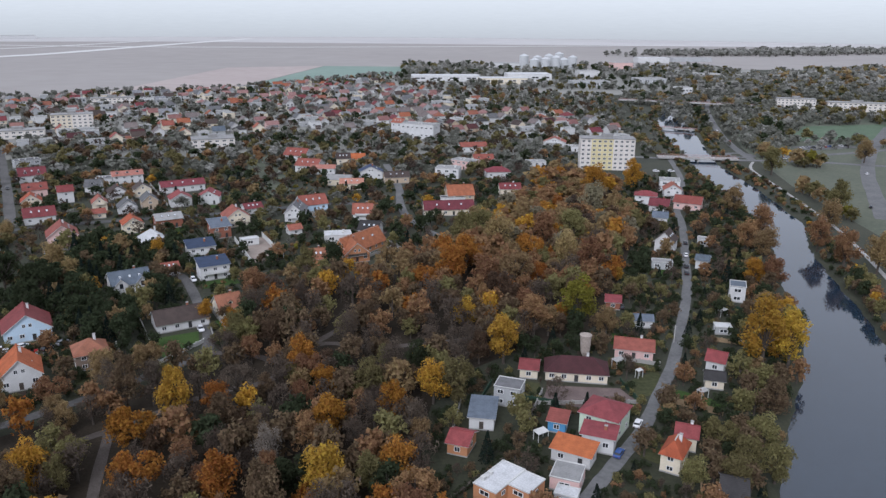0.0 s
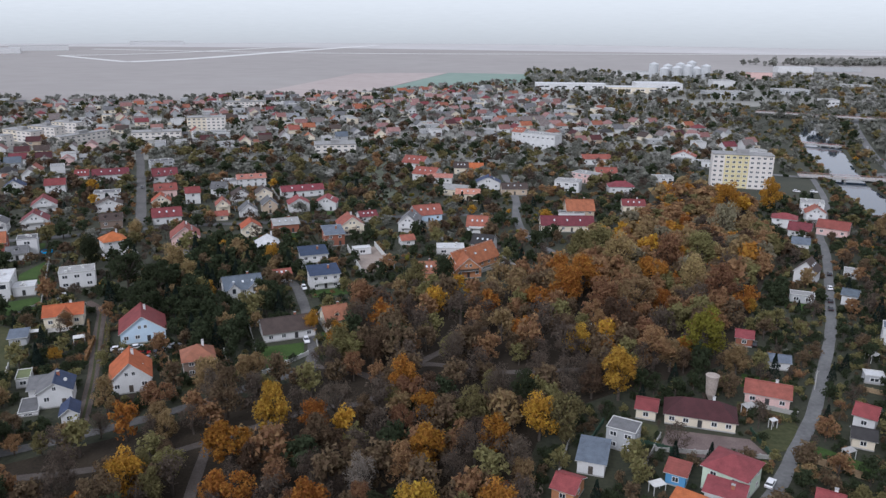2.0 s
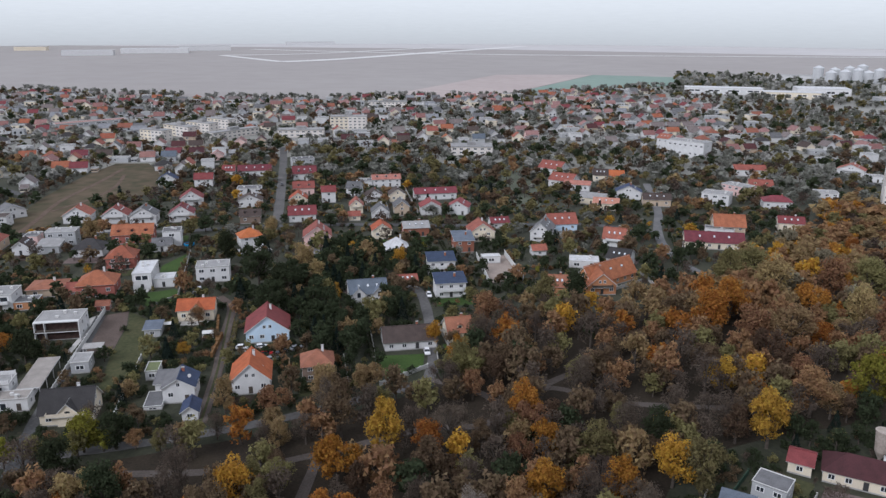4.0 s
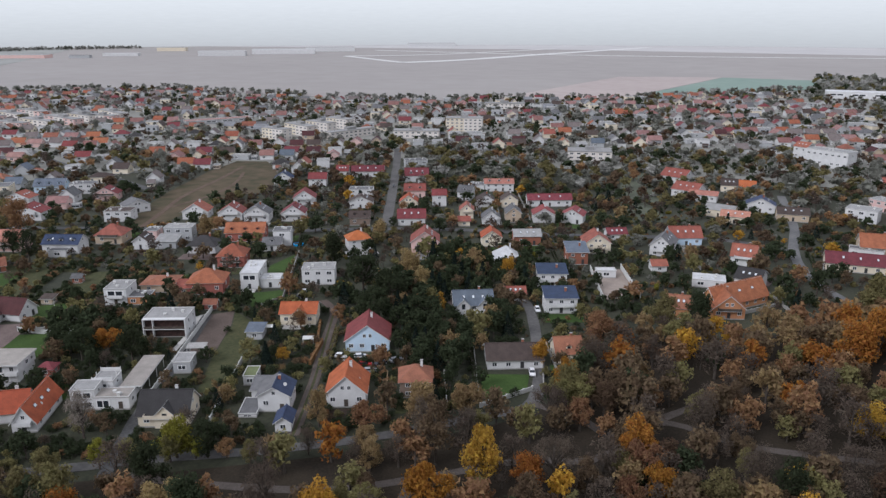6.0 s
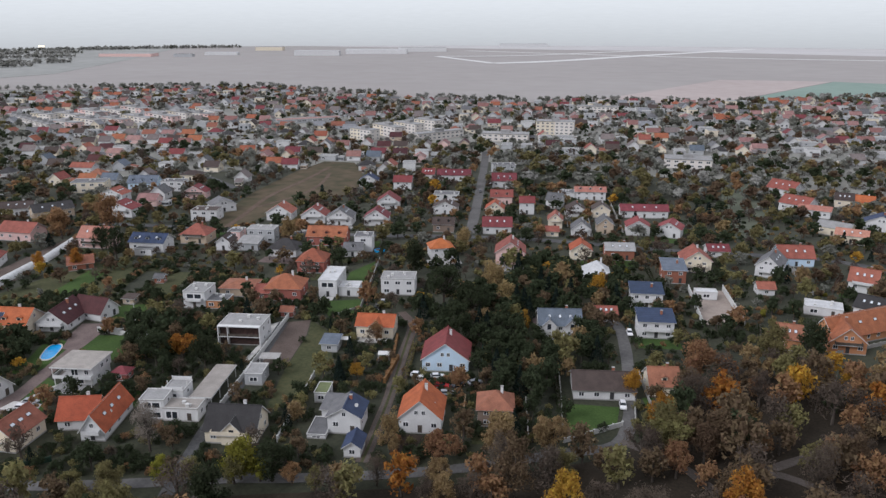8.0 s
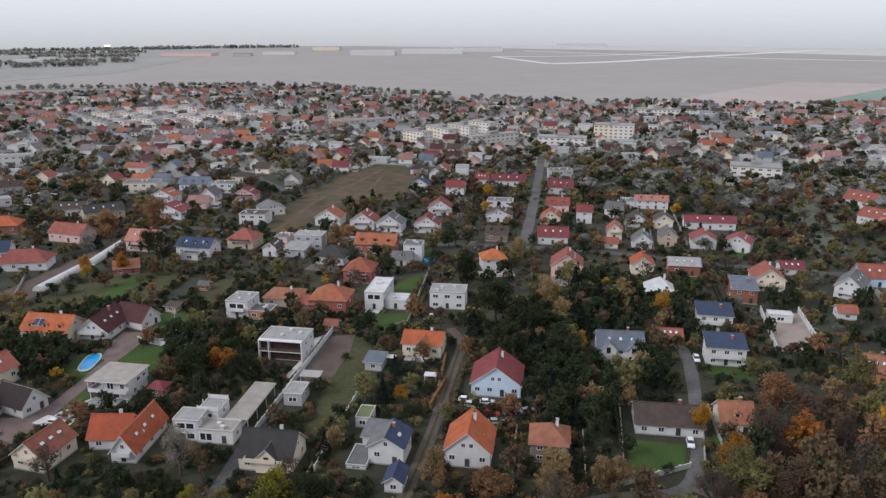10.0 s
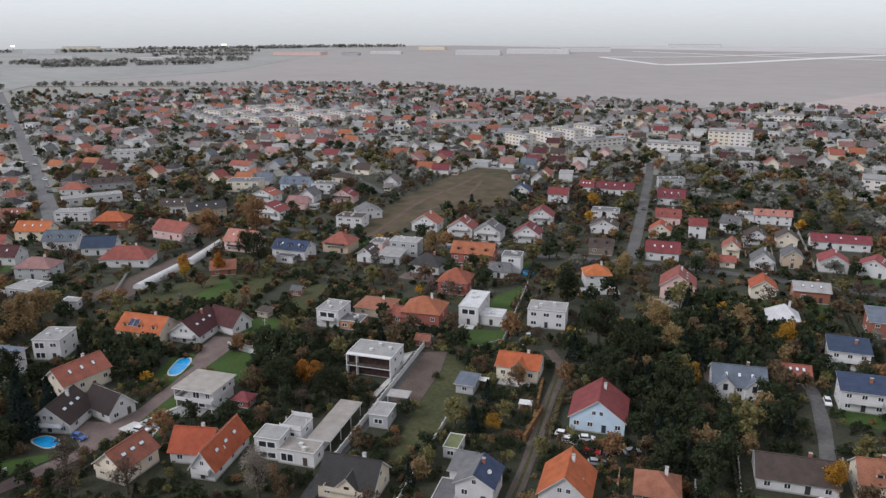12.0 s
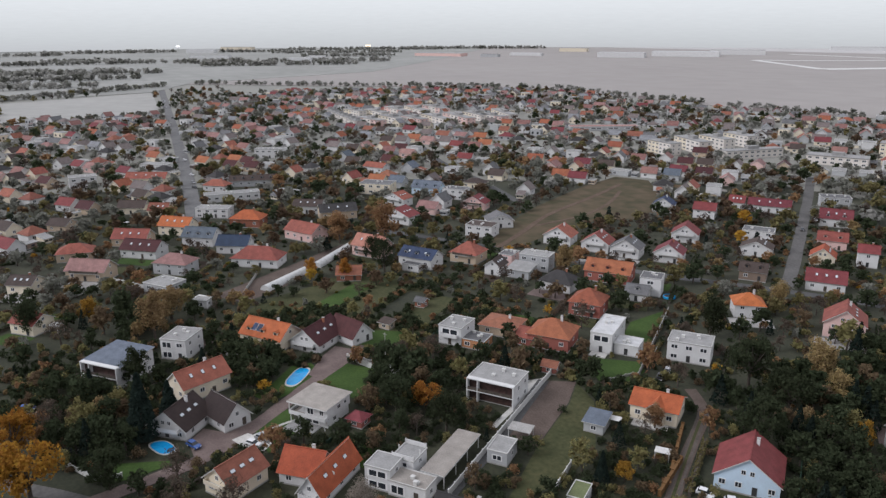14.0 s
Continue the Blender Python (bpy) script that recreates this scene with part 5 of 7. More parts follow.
for ax, ay, bx, by in ((-466, 552, -440, 549), (-470, 587, -434, 575), (-462, 608, -432, 602), (-460, 637, -432, 632)):
    turn = math.atan2(by - ay, bx - ax)
    block((ax + bx) / 2 - 6 * math.sin(turn), (ay + by) / 2 + 6 * math.cos(turn), math.degrees(turn), math.dist((ax, ay), (bx, by)), 11, 3, ["cream", "offwhite"], "tan stepped apartment building with flat roof", 6)
block(-402, 596, 73, 50, 9, 2, ["offwhite"], "white terraced row of new houses", 10)
block(-180, 590, 20, 32, 18, 2, ["offwhite"], "white low commercial hall in the suburb", 6)

g = Geo()
g.cyl(0, 0, 0, 1.6, 0.35, 0.35, 12)
g.cyl(0, 0, 1.5, 3.4, 0.5, 1.35, 18)
g.cyl(0, 0, 3.4, 8.6, 1.35, 1.75, 18)
g.cyl(0, 0, 8.6, 8.8, 1.85, 1.85, 18)
tw = g.part("water_tower", [surface("weathered_concrete", (0.27, 0.23, 0.20), (0.38, 0.33, 0.29), rough=0.9, coarse=0.5, fine=2)])
tw.location = (43, 209.8, 0)
tagged(tw, "pale tapered concrete water tower in gardens", "water tower")


def bridge(x0, y0, x1, y1, width, z):
    root = new("bridge")
    L = math.hypot(x1 - x0, y1 - y0)
    root.matrix_basis = pose((x0 + x1) / 2, (y0 + y1) / 2, 0, 0, 0, math.degrees(math.atan2(y1 - y0, x1 - x0)))
    tagged(root, "low concrete road bridge across the river", "bridge")
    g = Geo()
    g.box(-L / 2, -width / 2, z - 0.9, L / 2, width / 2, z)
    g.part("deck", [CONCRETE], root)
    for i in range(3):
        p = Geo()
        p.box(-0.6, -width / 2 + 0.6, -3.5, 0.6, width / 2 - 0.6, z - 0.9)
        q = p.part("pier", [CONCRETE], root)
        q.location.x = -L / 3 + i * L / 3
    for s in (-1, 1):
        r = Geo()
        for k in range(int(L / 2) + 1):
            r.box(-L / 2 + 2 * k - 0.06, -0.05, 0, -L / 2 + 2 * k + 0.06, 0.05, 1.1)
        r.box(-L / 2, -0.05, 1.05, L / 2, 0.05, 1.17)
        r.box(-L / 2, -0.04, 0.5, L / 2, 0.04, 0.6)
        q = r.part("railing", [surface("railing_red", (0.25, 0.06, 0.05), (0.4, 0.35, 0.33), coarse=0.6, fine=1.0)], root)
        q.location = (0, s * (width / 2 - 0.2), z)


bridge(156, 551, 212, 544, 9, 1.6)
bridge(205, 905, 345, 855, 10, 5.0)
bridge(196, 706, 230, 690, 3, 1.0)


def silo(x, y, r, h):
    g = Geo()
    g.cyl(0, 0, 0, h, r, r, 18)
    root = new("silo")
    root.matrix_basis = pose(x, y, 0)
    tagged(root, "pale galvanised grain silo with conical roof", "silo", "grain silos")
    steel = surface("galvanised", (0.42, 0.43, 0.44), (0.54, 0.55, 0.56), rough=0.5, coarse=0.1, fine=1)
    g.part("tank", [steel], root)
    c = Geo()
    c.cyl(0, 0, 0, r * 0.45, r + 0.3, 0.6, 18)
    p = c.part("roof", [steel], root)
    p.location.z = h


for i, (x, y) in enumerate(((165, 1436), (184, 1426), (203, 1430), (222, 1456), (243, 1486), (150, 1479), (181, 1530), (205, 1540), (228, 1560))):
    silo(x, y, 8.5, 19 + (i % 3) * 2.5)


def hall(x, y, rot, w, d, h, wall="white", roof="whitemetal"):
    HOUSES.append((x, y, math.hypot(w, d) / 2))
    root = new("hall")
    root.matrix_basis = pose(x, y, 0, 0, 0, rot)
    tagged(root, "low pale industrial hall with flat metal roof", "industrial hall")
    wall_of(w, d, h, "fl", h, wall_mat(wall), root)
    roof_of(w, d, h, "fl", h, roof_mat(roof), root)
    for i in range(4 if math.hypot(x, y) < 1300 else 0):
        window(root, -w / 2 + w * (i + 0.5) / 4, -d / 2, h * 0.6, 0, w / 4 * 0.7, h * 0.25, False)


for spec in ((1, 1195, 5, 104, 30, 9, "white", "whitemetal"), (89, 1156, 5, 76, 30, 9, "cream", "whitemetal"), (128, 1200, 5, 67, 40, 12, "white", "whitemetal"), (209, 1122, 5, 54, 30, 8, "grey", "ltgrey"),
             (449, 1701, 7, 70, 30, 11, "white", "whitemetal"), (548, 1753, 8, 92, 30, 9, "grey", "ltgrey"), (127, 1521, 7, 78, 30, 8, "white", "ltgrey"), (238, 1300, 6, 34, 30, 10, "white", "ltgrey"),
             (331, 1467, 6, 38, 25, 14, "pink", "ltgrey"), (315, 1024, 5, 19, 20, 9, "white", "ltgrey"), (432, 1287, 6, 38, 25, 8, "white", "ltgrey"), (310, 1180, 3, 46, 26, 8, "grey", "ltgrey"), (-577, 612, 60, 66, 13, 4, "grey", "mauve"),
             (-1922, 1600, 35, 98, 30, 8, "white", "whitemetal"), (-1920, 1462, 35, 53, 25, 8, "grey", "dkgrey"), (-2065, 1381, 35, 150, 60, 9, "pink", "ltgrey"), (-2078, 1934, 35, 93, 40, 12, "cream", "ltgrey"),
             (-1664, 1742, 35, 133, 40, 14, "white", "whitemetal"), (-1600, 1939, 35, 189, 50, 14, "white", "whitemetal"), (-1587, 2160, 35, 160, 40, 14, "white", "ltgrey"), (-1540, 2760, 35, 190, 40, 12, "white", "ltgrey"),
             (-1938, 869, 53, 62, 30, 12, "white", "whitemetal"), (-2300, 745, 53, 116, 30, 10, "white", "ltgrey"), (-2734, 844, 52, 99, 30, 12, "white", "whitemetal"), (-2324, 345, 53, 61, 25, 9, "white", "whitemetal"),
             (-2950, 1040, 50, 120, 40, 12, "cream", "ltgrey"), (-1516, 210, 55, 19, 18, 7, "white", "ltgrey"), (-1780, 330, 52, 30, 18, 7, "white", "ltgrey"), (-2150, 1010, 48, 46, 22, 8, "white", "ltgrey")):
    hall(*spec)



def lit_sign(x, y, h, w, colour, label):
    """A glowing advertising box on a mast."""
    root = new("lit_sign")
    root.matrix_basis = pose(x, y, 0, 0, 0, 40)
    tagged(root, label, "sign")
    g = Geo()
    g.cyl(0, 0, 0, h, 0.8, 0.6, 8)
    g.part("mast", [CONCRETE], root)
    glow = bpy.data.materials.new("lit_sign_" + colour)
    glow.use_nodes = True
    b = glow.node_tree.nodes["Principled BSDF"]
    b.inputs["Emission Color"].default_value = dict(amber=(1, 0.72, 0.3, 1), white=(1, 1, 0.97, 1))[colour]
    b.inputs["Emission Strength"].default_value = 0.75
    g = Geo()
    g.box(-w / 2, -1, h, w / 2, 1, h + 5)
    g.part("sign_box", [glow], root)


lit_sign(-2396, 1303, 22, 18, "amber", "glowing amber advertising box on a tall mast")
lit_sign(-2950, 820, 16, 14, "white", "glowing white advertising box on a tall mast")

# ---- suburb: houses too far off to tell apart closely ----
TOWN = [(-1000, 110), (-940, 300), (-1150, 480), (-1060, 740), (-930, 850), (-700, 845), (-500, 875), (-430, 940), (-300, 1005), (-110, 1240), (40, 1110), (140, 1020), (190, 900), (165, 700), (140, 590), (60, 470), (0, 430), (-60, 400), (-190, 300), (-260, 100), (-420, 60)]


CELLS, SEEN = {}, [0]
BOXES = {}


def box_of(pts):
    """The bounds of a line or outline, kept by its identity."""
    if id(pts) not in BOXES:
        BOXES[id(pts)] = (min(p[0] for p in pts), max(p[0] for p in pts), min(p[1] for p in pts), max(p[1] for p in pts))
    return BOXES[id(pts)]


def free(x, y, gap):
    """Whether a spot keeps this gap from houses and roads and lies on no kept area."""
    while SEEN[0] < len(HOUSES):
        a, b, r = HOUSES[SEEN[0]]
        for p in range(int((a - r) // 20) - 1, int((a + r) // 20) + 2):
            for q in range(int((b - r) // 20) - 1, int((b + r) // 20) + 2):
                CELLS.setdefault((p, q), []).append((a, b, r))
        SEEN[0] += 1
    if any((x - a) ** 2 + (y - b) ** 2 < max(0, r + gap) ** 2 for a, b, r in CELLS.get((int(x // 20), int(y // 20)), ())):
        return False
    for p, r in ROADS:
        k, (x0, x1, y0, y1) = r + gap * 0.6, box_of(p)
        if x0 - k < x < x1 + k and y0 - k < y < y1 + k and off_line(x, y, p) < k:
            return False
    for p in AREAS:
        x0, x1, y0, y1 = box_of(p)
        if x0 <= x <= x1 and y0 <= y <= y1 and inside(x, y, p):
            return False
    return True


rng = random.Random(11)
PROTOS = [("gx", "haze_red", "white", 10, 8.5, 3.8, 7.0), ("gy", "red", "cream", 8.5, 9.5, 4.2, 7.6), ("hi", "rust", "white", 10, 9, 3.8, 6.8), ("gx", "maroon", "white", 11, 8.5, 3.8, 7.0),
          ("gx", "brown", "cream", 10.5, 8.5, 3.8, 7.0), ("gy", "grey", "white", 8.5, 9.5, 4.2, 7.8), ("fl", "ltgrey", "white", 10, 8.5, 5.8, 5.8), ("gx", "slate", "grey", 10, 8.5, 3.9, 7.2),
          ("gx", "terracotta", "cream", 11, 8.5, 3.9, 7.2), ("fl", "ltgrey", "grey", 13, 8, 3.4, 3.4), ("gx", "mauve", "pink", 11, 8.5, 3.8, 6.6), ("gy", "haze_brown", "white", 8.5, 10, 4.2, 7.8),
          ("hi", "dkgrey", "white", 11, 9, 3.8, 6.6), ("gx", "dkmaroon", "tan", 10, 8.5, 3.8, 7.0)]
proto_made = {}


def far_house(x, y, rot, i):
    """A small suburban house: body, roof and windows; alike ones share their meshes."""
    kind, roof, wall, w, d, h, rh = PROTOS[i]
    if i not in proto_made:
        root = new("house")
        tagged(root, "small %s suburban house with %s roof" % (WALL_WORD[wall], ROOF_WORD[roof]), "house", "suburban houses")
        wall_of(w, d, h, kind, rh, wall_mat(wall), root)
        roof_of(w, d, h, kind, rh, roof_mat(roof), root)
        window(root, -w * 0.2, -d / 2, h * 0.6, 0, 2.2, 1.5, False)
        window(root, w / 2, 0, h * 0.6, 90, 1.6, 1.4, False)
        root.matrix_basis = pose(x, y, 0, 0, 0, rot)
        proto_made[i] = root
    else:
        copy_thing(proto_made[i], pose(x, y, 0, 0, 0, rot))
    HOUSES.append((x, y, 7))


plots = []
for row in range(-12, 46):
    for col in range(-40, 40):
        a = radians(30)
        u, v = col * 16.5 + rng.uniform(-3, 3), row * 25 + (4.5 if row % 2 else -4.5) + rng.uniform(-2, 2)
        x, y = -420 + u * math.cos(a) - v * math.sin(a), 420 + u * math.sin(a) + v * math.cos(a)
        if inside(x, y, TOWN) and rng.random() < 0.56 and math.hypot(x + 20, y - 50) > (600 if x > -330 else 400 + 150 * rng.random()) and free(x, y, 7.5):
            plots.append((math.hypot(x + 20, y - 50), x, y, 30 + rng.choice((0, 0, 0, 90)) + rng.uniform(-6, 6), rng.choice((0, 0, 1, 2, 3, 4, 4, 5, 6, 6, 7, 8, 9, 9, 10, 11, 12, 13))))
plots.sort()
for _, x, y, rot, i in plots[:225]:
    far_house(x, y, rot, i)
suburb, suburb_mats = Geo(), []


def slot(m):
    if m not in suburb_mats:
        suburb_mats.append(m)
    return suburb_mats.index(m)


def add_far(x, y, rot, kind, roof, wall, w, d, h, rh):
    """One more small house in the joined distant suburb."""
    turn = pose(x, y, 0, 0, 0, rot)
    for make, mats in ((wall_of, (wall_mat(wall), CONCRETE)), (roof_of, (roof_mat(roof), TRIM))):
        ob = make(w, d, h, kind, rh, mats[0], None)
        me = ob.data
        n = len(suburb.v)
        suburb.v += [tuple(turn @ v.co) for v in me.vertices]
        for p in me.polygons:
            suburb.f.append(tuple(n + k for k in p.vertices))
            suburb.m.append(slot(mats[p.material_index]))
        bpy.data.objects.remove(ob)
        bpy.data.meshes.remove(me)
    for wx, wy, s in ((-w * 0.25, -d / 2 - 0.05, 0), (w * 0.25, -d / 2 - 0.05, 0), (0, 0, 1)):
        q = [(wx - 0.9, wy, h * 0.4), (wx + 0.9, wy, h * 0.4), (wx + 0.9, wy, h * 0.75), (wx - 0.9, wy, h * 0.75)]
        if s:
            q = [(w / 2 + 0.05, -0.9, h * 0.4), (w / 2 + 0.05, 0.9, h * 0.4), (w / 2 + 0.05, 0.9, h * 0.75), (w / 2 + 0.05, -0.9, h * 0.75)]
        suburb.face([turn @ Vector(c) for c in q], slot(GLASS))
    HOUSES.append((x, y, 7 if w > 6 else 3))


# Far roofs favour the tones muted to imitate haze.
FAR_ROOFS = ("haze_red", "haze_red", "haze_brown", "haze_brown", "rust", "maroon", "terracotta", "haze_grey", "grey", "brown", "mauve", "mauve")
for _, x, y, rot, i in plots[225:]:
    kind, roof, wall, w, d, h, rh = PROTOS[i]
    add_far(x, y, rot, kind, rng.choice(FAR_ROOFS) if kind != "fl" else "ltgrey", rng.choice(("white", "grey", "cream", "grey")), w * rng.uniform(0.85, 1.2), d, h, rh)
shed_rng = random.Random(41)
for dist, x, y, rot, i in plots:
    if dist < 950 and shed_rng.random() < 0.7:
        a = radians(rot + shed_rng.choice((0, 90, 180, 270)))
        sx, sy = x + 9.5 * math.cos(a), y + 9.5 * math.sin(a)
        if free(sx, sy, -1.5):
            kind = shed_rng.choice(("fl", "gx", "mo"))
            add_far(sx, sy, rot + shed_rng.uniform(-4, 4), kind, shed_rng.choice(("ltgrey", "haze_brown", "grey", "rust", "brown")) if kind != "fl" else "ltgrey", shed_rng.choice(("grey", "cream", "tan", "brownw")), shed_rng.uniform(3.2, 5), shed_rng.uniform(4, 6.5), 2.5, 3.6 if kind != "fl" else 2.5)
fences, fence_mats = Geo(), [surface("plot_fence_pale", (0.26, 0.25, 0.235), (0.38, 0.37, 0.35)), surface("plot_fence_dark", (0.04, 0.045, 0.035), (0.09, 0.08, 0.065)), surface("plot_fence_wood", (0.16, 0.11, 0.07), (0.26, 0.19, 0.12))]
for dist, x, y, rot, i in plots:
    if dist < 800:
        a = radians(30)
        for ux, uy, vx, vy, side in ((math.cos(a), math.sin(a), -math.sin(a), math.cos(a), 8.2), (-math.sin(a), math.cos(a), math.cos(a), math.sin(a), 12)):
            if shed_rng.random() < 0.6:
                half, m = shed_rng.uniform(6, 11), shed_rng.choice((0, 0, 1, 1, 1, 2))
                cx, cy = x + ux * side, y + uy * side
                if free(cx, cy, 0.3) and free(cx + vx * half, cy + vy * half, 0.2) and free(cx - vx * half, cy - vy * half, 0.2):
                    fences.prism([(cx - vx * half - ux * 0.08, cy - vy * half - uy * 0.08), (cx - vx * half + ux * 0.08, cy - vy * half + uy * 0.08), (cx + vx * half + ux * 0.08, cy + vy * half + uy * 0.08), (cx + vx * half - ux * 0.08, cy + vy * half - uy * 0.08)], 0, shed_rng.uniform(1.2, 1.8), m)
tagged(fences.part("garden_fences", fence_mats), "pale and dark garden fences between suburban plots", "fences", kind="stuff")
tagged(suburb.part("distant_houses", suburb_mats), "distant suburb of small red and grey roofed houses", "houses", kind="stuff")

# ---- garden patches round the nearer houses ----
BED = surface("garden_bed", (0.030, 0.021, 0.015), (0.062, 0.046, 0.034), rough=1.0, coarse=0.3, fine=2.5, bump=0.5)
YARD_KINDS = (("lawn", LAWN, "small mown garden lawn", "lawn"), ("lawn", MEADOW, "rough grassy back garden", "lawn"), ("garden_bed", BED, "dug dark garden bed", "garden bed"),
              ("yard", PAVER, "paved house yard", "yard"), ("yard", CONCRETE, "grey concrete house yard", "yard"))
yard_rng = random.Random(3)
HEDGES, FENCES = [], []
for x, y, rot, w, d in list(YARDS):
    if math.hypot(x + 10, y - 40) > 400 or w * d < 40:
        continue
    m = pose(x, y, 0, 0, 0, rot)
    for ly, ln in ((-d / 2 - yard_rng.uniform(4, 5), 8), (d / 2 + yard_rng.uniform(4, 6), 9)):
        hw = w / 2 + yard_rng.uniform(0, 2.5)
        ring4 = [m @ Vector(p) for p in ((-hw, ly - ln / 2, 0), (hw, ly - ln / 2, 0), (hw, ly + ln / 2, 0), (-hw, ly + ln / 2, 0))]
        mid = m @ Vector((0, ly, 0))
        if all(free(p.x, p.y, 0.6) for p in ring4) and free(mid.x, mid.y, -1.0):
            k = yard_rng.choices(range(5), (34, 30, 16, 12, 8))[0]
            name, mat, label, cat = YARD_KINDS[k]
            area(name, [(p.x, p.y) for p in ring4], mat, label, z=0.055 + 0.02 * yard_rng.random(), category=cat, keep=False)
    for side in (-1, 1):
        if yard_rng.random() < 0.62:
            a, c = m @ Vector((side * (w / 2 + 4.2), -d / 2 - 6, 0)), m @ Vector((side * (w / 2 + 4.2), d / 2 + 6, 0))
            q = m @ Vector((side * (w / 2 + 4.2), 0, 0))
            if all(free(p.x, p.y, 0.6) for p in (a, c, q)):
                HEDGES.append((a.x, a.y, rot + 90, d + 12))
        elif math.hypot(x + 30, y - 60) < 260:
            a, c = m @ Vector((side * (w / 2 + 3.8), -d / 2 - 5, 0)), m @ Vector((side * (w / 2 + 3.8), d / 2 + 5, 0))
            if free(a.x, a.y, 0.5) and free(c.x, c.y, 0.5):
                FENCES.append((a.x, a.y, c.x, c.y, 1.3, yard_rng.choice(("tan", "green", "pale"))))

# ---- trees ----
TREE_SHAPES = {}


def leaf_cloud(kind, seed, n, size):
    """Leaf clumps of a unit tree (crown radius 1) as triangles, and the centres of its boughs."""
    r = np.random.RandomState(seed)
    if kind == "spruce":
        z = r.uniform(0.0, 1, n) ** 1.2
        rad = (1 - z) * 1.0 * (0.75 + 0.25 * r.rand(n)) + 0.03
        th = r.uniform(0, 2 * np.pi, n)
        p = np.stack([rad * np.cos(th), rad * np.sin(th), 0.35 + z * 3.4], 1)
        cen = np.zeros((1, 3))
        out = np.stack([np.cos(th), np.sin(th), 0.5 * np.ones(n)], 1)
    else:
        k = 24 if kind != "bush" else 9
        tall = {"round": 1.25, "tall": 1.75, "bush": 0.75, "twig": 1.3}[kind]
        low = {"round": 0.25, "tall": 0.35, "bush": 0.02, "twig": 0.3}[kind]
        d = r.normal(size=(k, 3))
        d /= np.linalg.norm(d, axis=1)[:, None]
        cen = d * (r.uniform(0.3, 0.85, k)[:, None])
        cen[:, :2] *= np.clip(1.0 - 0.45 * cen[:, 2], 0.5, 1.1)[:, None]
        cen[:, 2] = cen[:, 2] * tall + tall * 0.95 + low
        br = r.uniform(0.2, 0.42, k) if kind != "bush" else r.uniform(0.3, 0.5, k)
        b = r.randint(0, k, n)
        out = r.normal(size=(n, 3))
        out[:, 2] += 0.35
        out /= np.linalg.norm(out, axis=1)[:, None]
        p = cen[b] + out * (br[b] * (0.35 + 0.85 * r.rand(n) ** 0.7))[:, None] * np.array([1, 1, 1.0 + 0.2 * (tall - 1)])
    nrm = out + r.normal(size=(n, 3)) * 0.62
    nrm /= np.linalg.norm(nrm, axis=1)[:, None]
    t = np.cross(nrm, r.normal(size=(n, 3)))
    t /= np.linalg.norm(t, axis=1)[:, None] + 1e-9
    s = np.cross(nrm, t)
    a = size * r.uniform(0.6, 1.4, n)[:, None]
    slim = 0.22 if kind == "twig" else 0.62
    q = np.stack([p + t * a * 1.1, p - t * a * 0.8 + s * a * slim * 1.3, p - t * a * 0.8 - s * a * slim * 1.3], 1)
    return q, cen


def wood_quads(cen, kind):
    """Trunk and limbs of a unit tree as triangles."""
    out = []

    def limb(p, q, r0, r1, n=5):
        p, q = np.array(p, float), np.array(q, float)
        w = (q - p) / np.linalg.norm(q - p)
        u = np.cross(w, (1, 0.3, 0.2))
        u /= np.linalg.norm(u)
        v = np.cross(w, u)
        ring = [np.cos(2 * np.pi * i / n) * u + np.sin(2 * np.pi * i / n) * v for i in range(n)]
        for i in range(n):
            j = (i + 1) % n
            a, b, c, d = p + ring[i] * r0, p + ring[j] * r0, q + ring[j] * r1, q + ring[i] * r1
            out.extend(((a, b, c), (a, c, d)))

    if kind == "spruce":
        limb((0, 0, -0.05), (0, 0, 3.5), 0.07, 0.01)
        return np.array(out)
    top = cen[:, 2].mean()
    fork = top * 0.5
    limb((0, 0, -0.05), (0.02, 0.02, fork), 0.085, 0.06, 6)
    limb((0.02, 0.02, fork), (0, 0, top * 1.25), 0.06, 0.015)
    for i, c in enumerate(cen):
        base = (0, 0, fork * (0.85 + 0.06 * (i % 6)))
        limb(base, c, 0.035, 0.01, 4)
    return np.array(out)


def tree_parts(kind, colour, variant, n, size):
    key = (kind, colour, variant, n)
    if key not in TREE_SHAPES:
        q, cen = leaf_cloud(kind, variant * 7 + 3, n, size)
        TREE_SHAPES[key] = (loose_mesh("crown", q, [leaf_mat(colour)]), loose_mesh("trunk", wood_quads(cen, kind), [BARK]))
    return TREE_SHAPES[key]


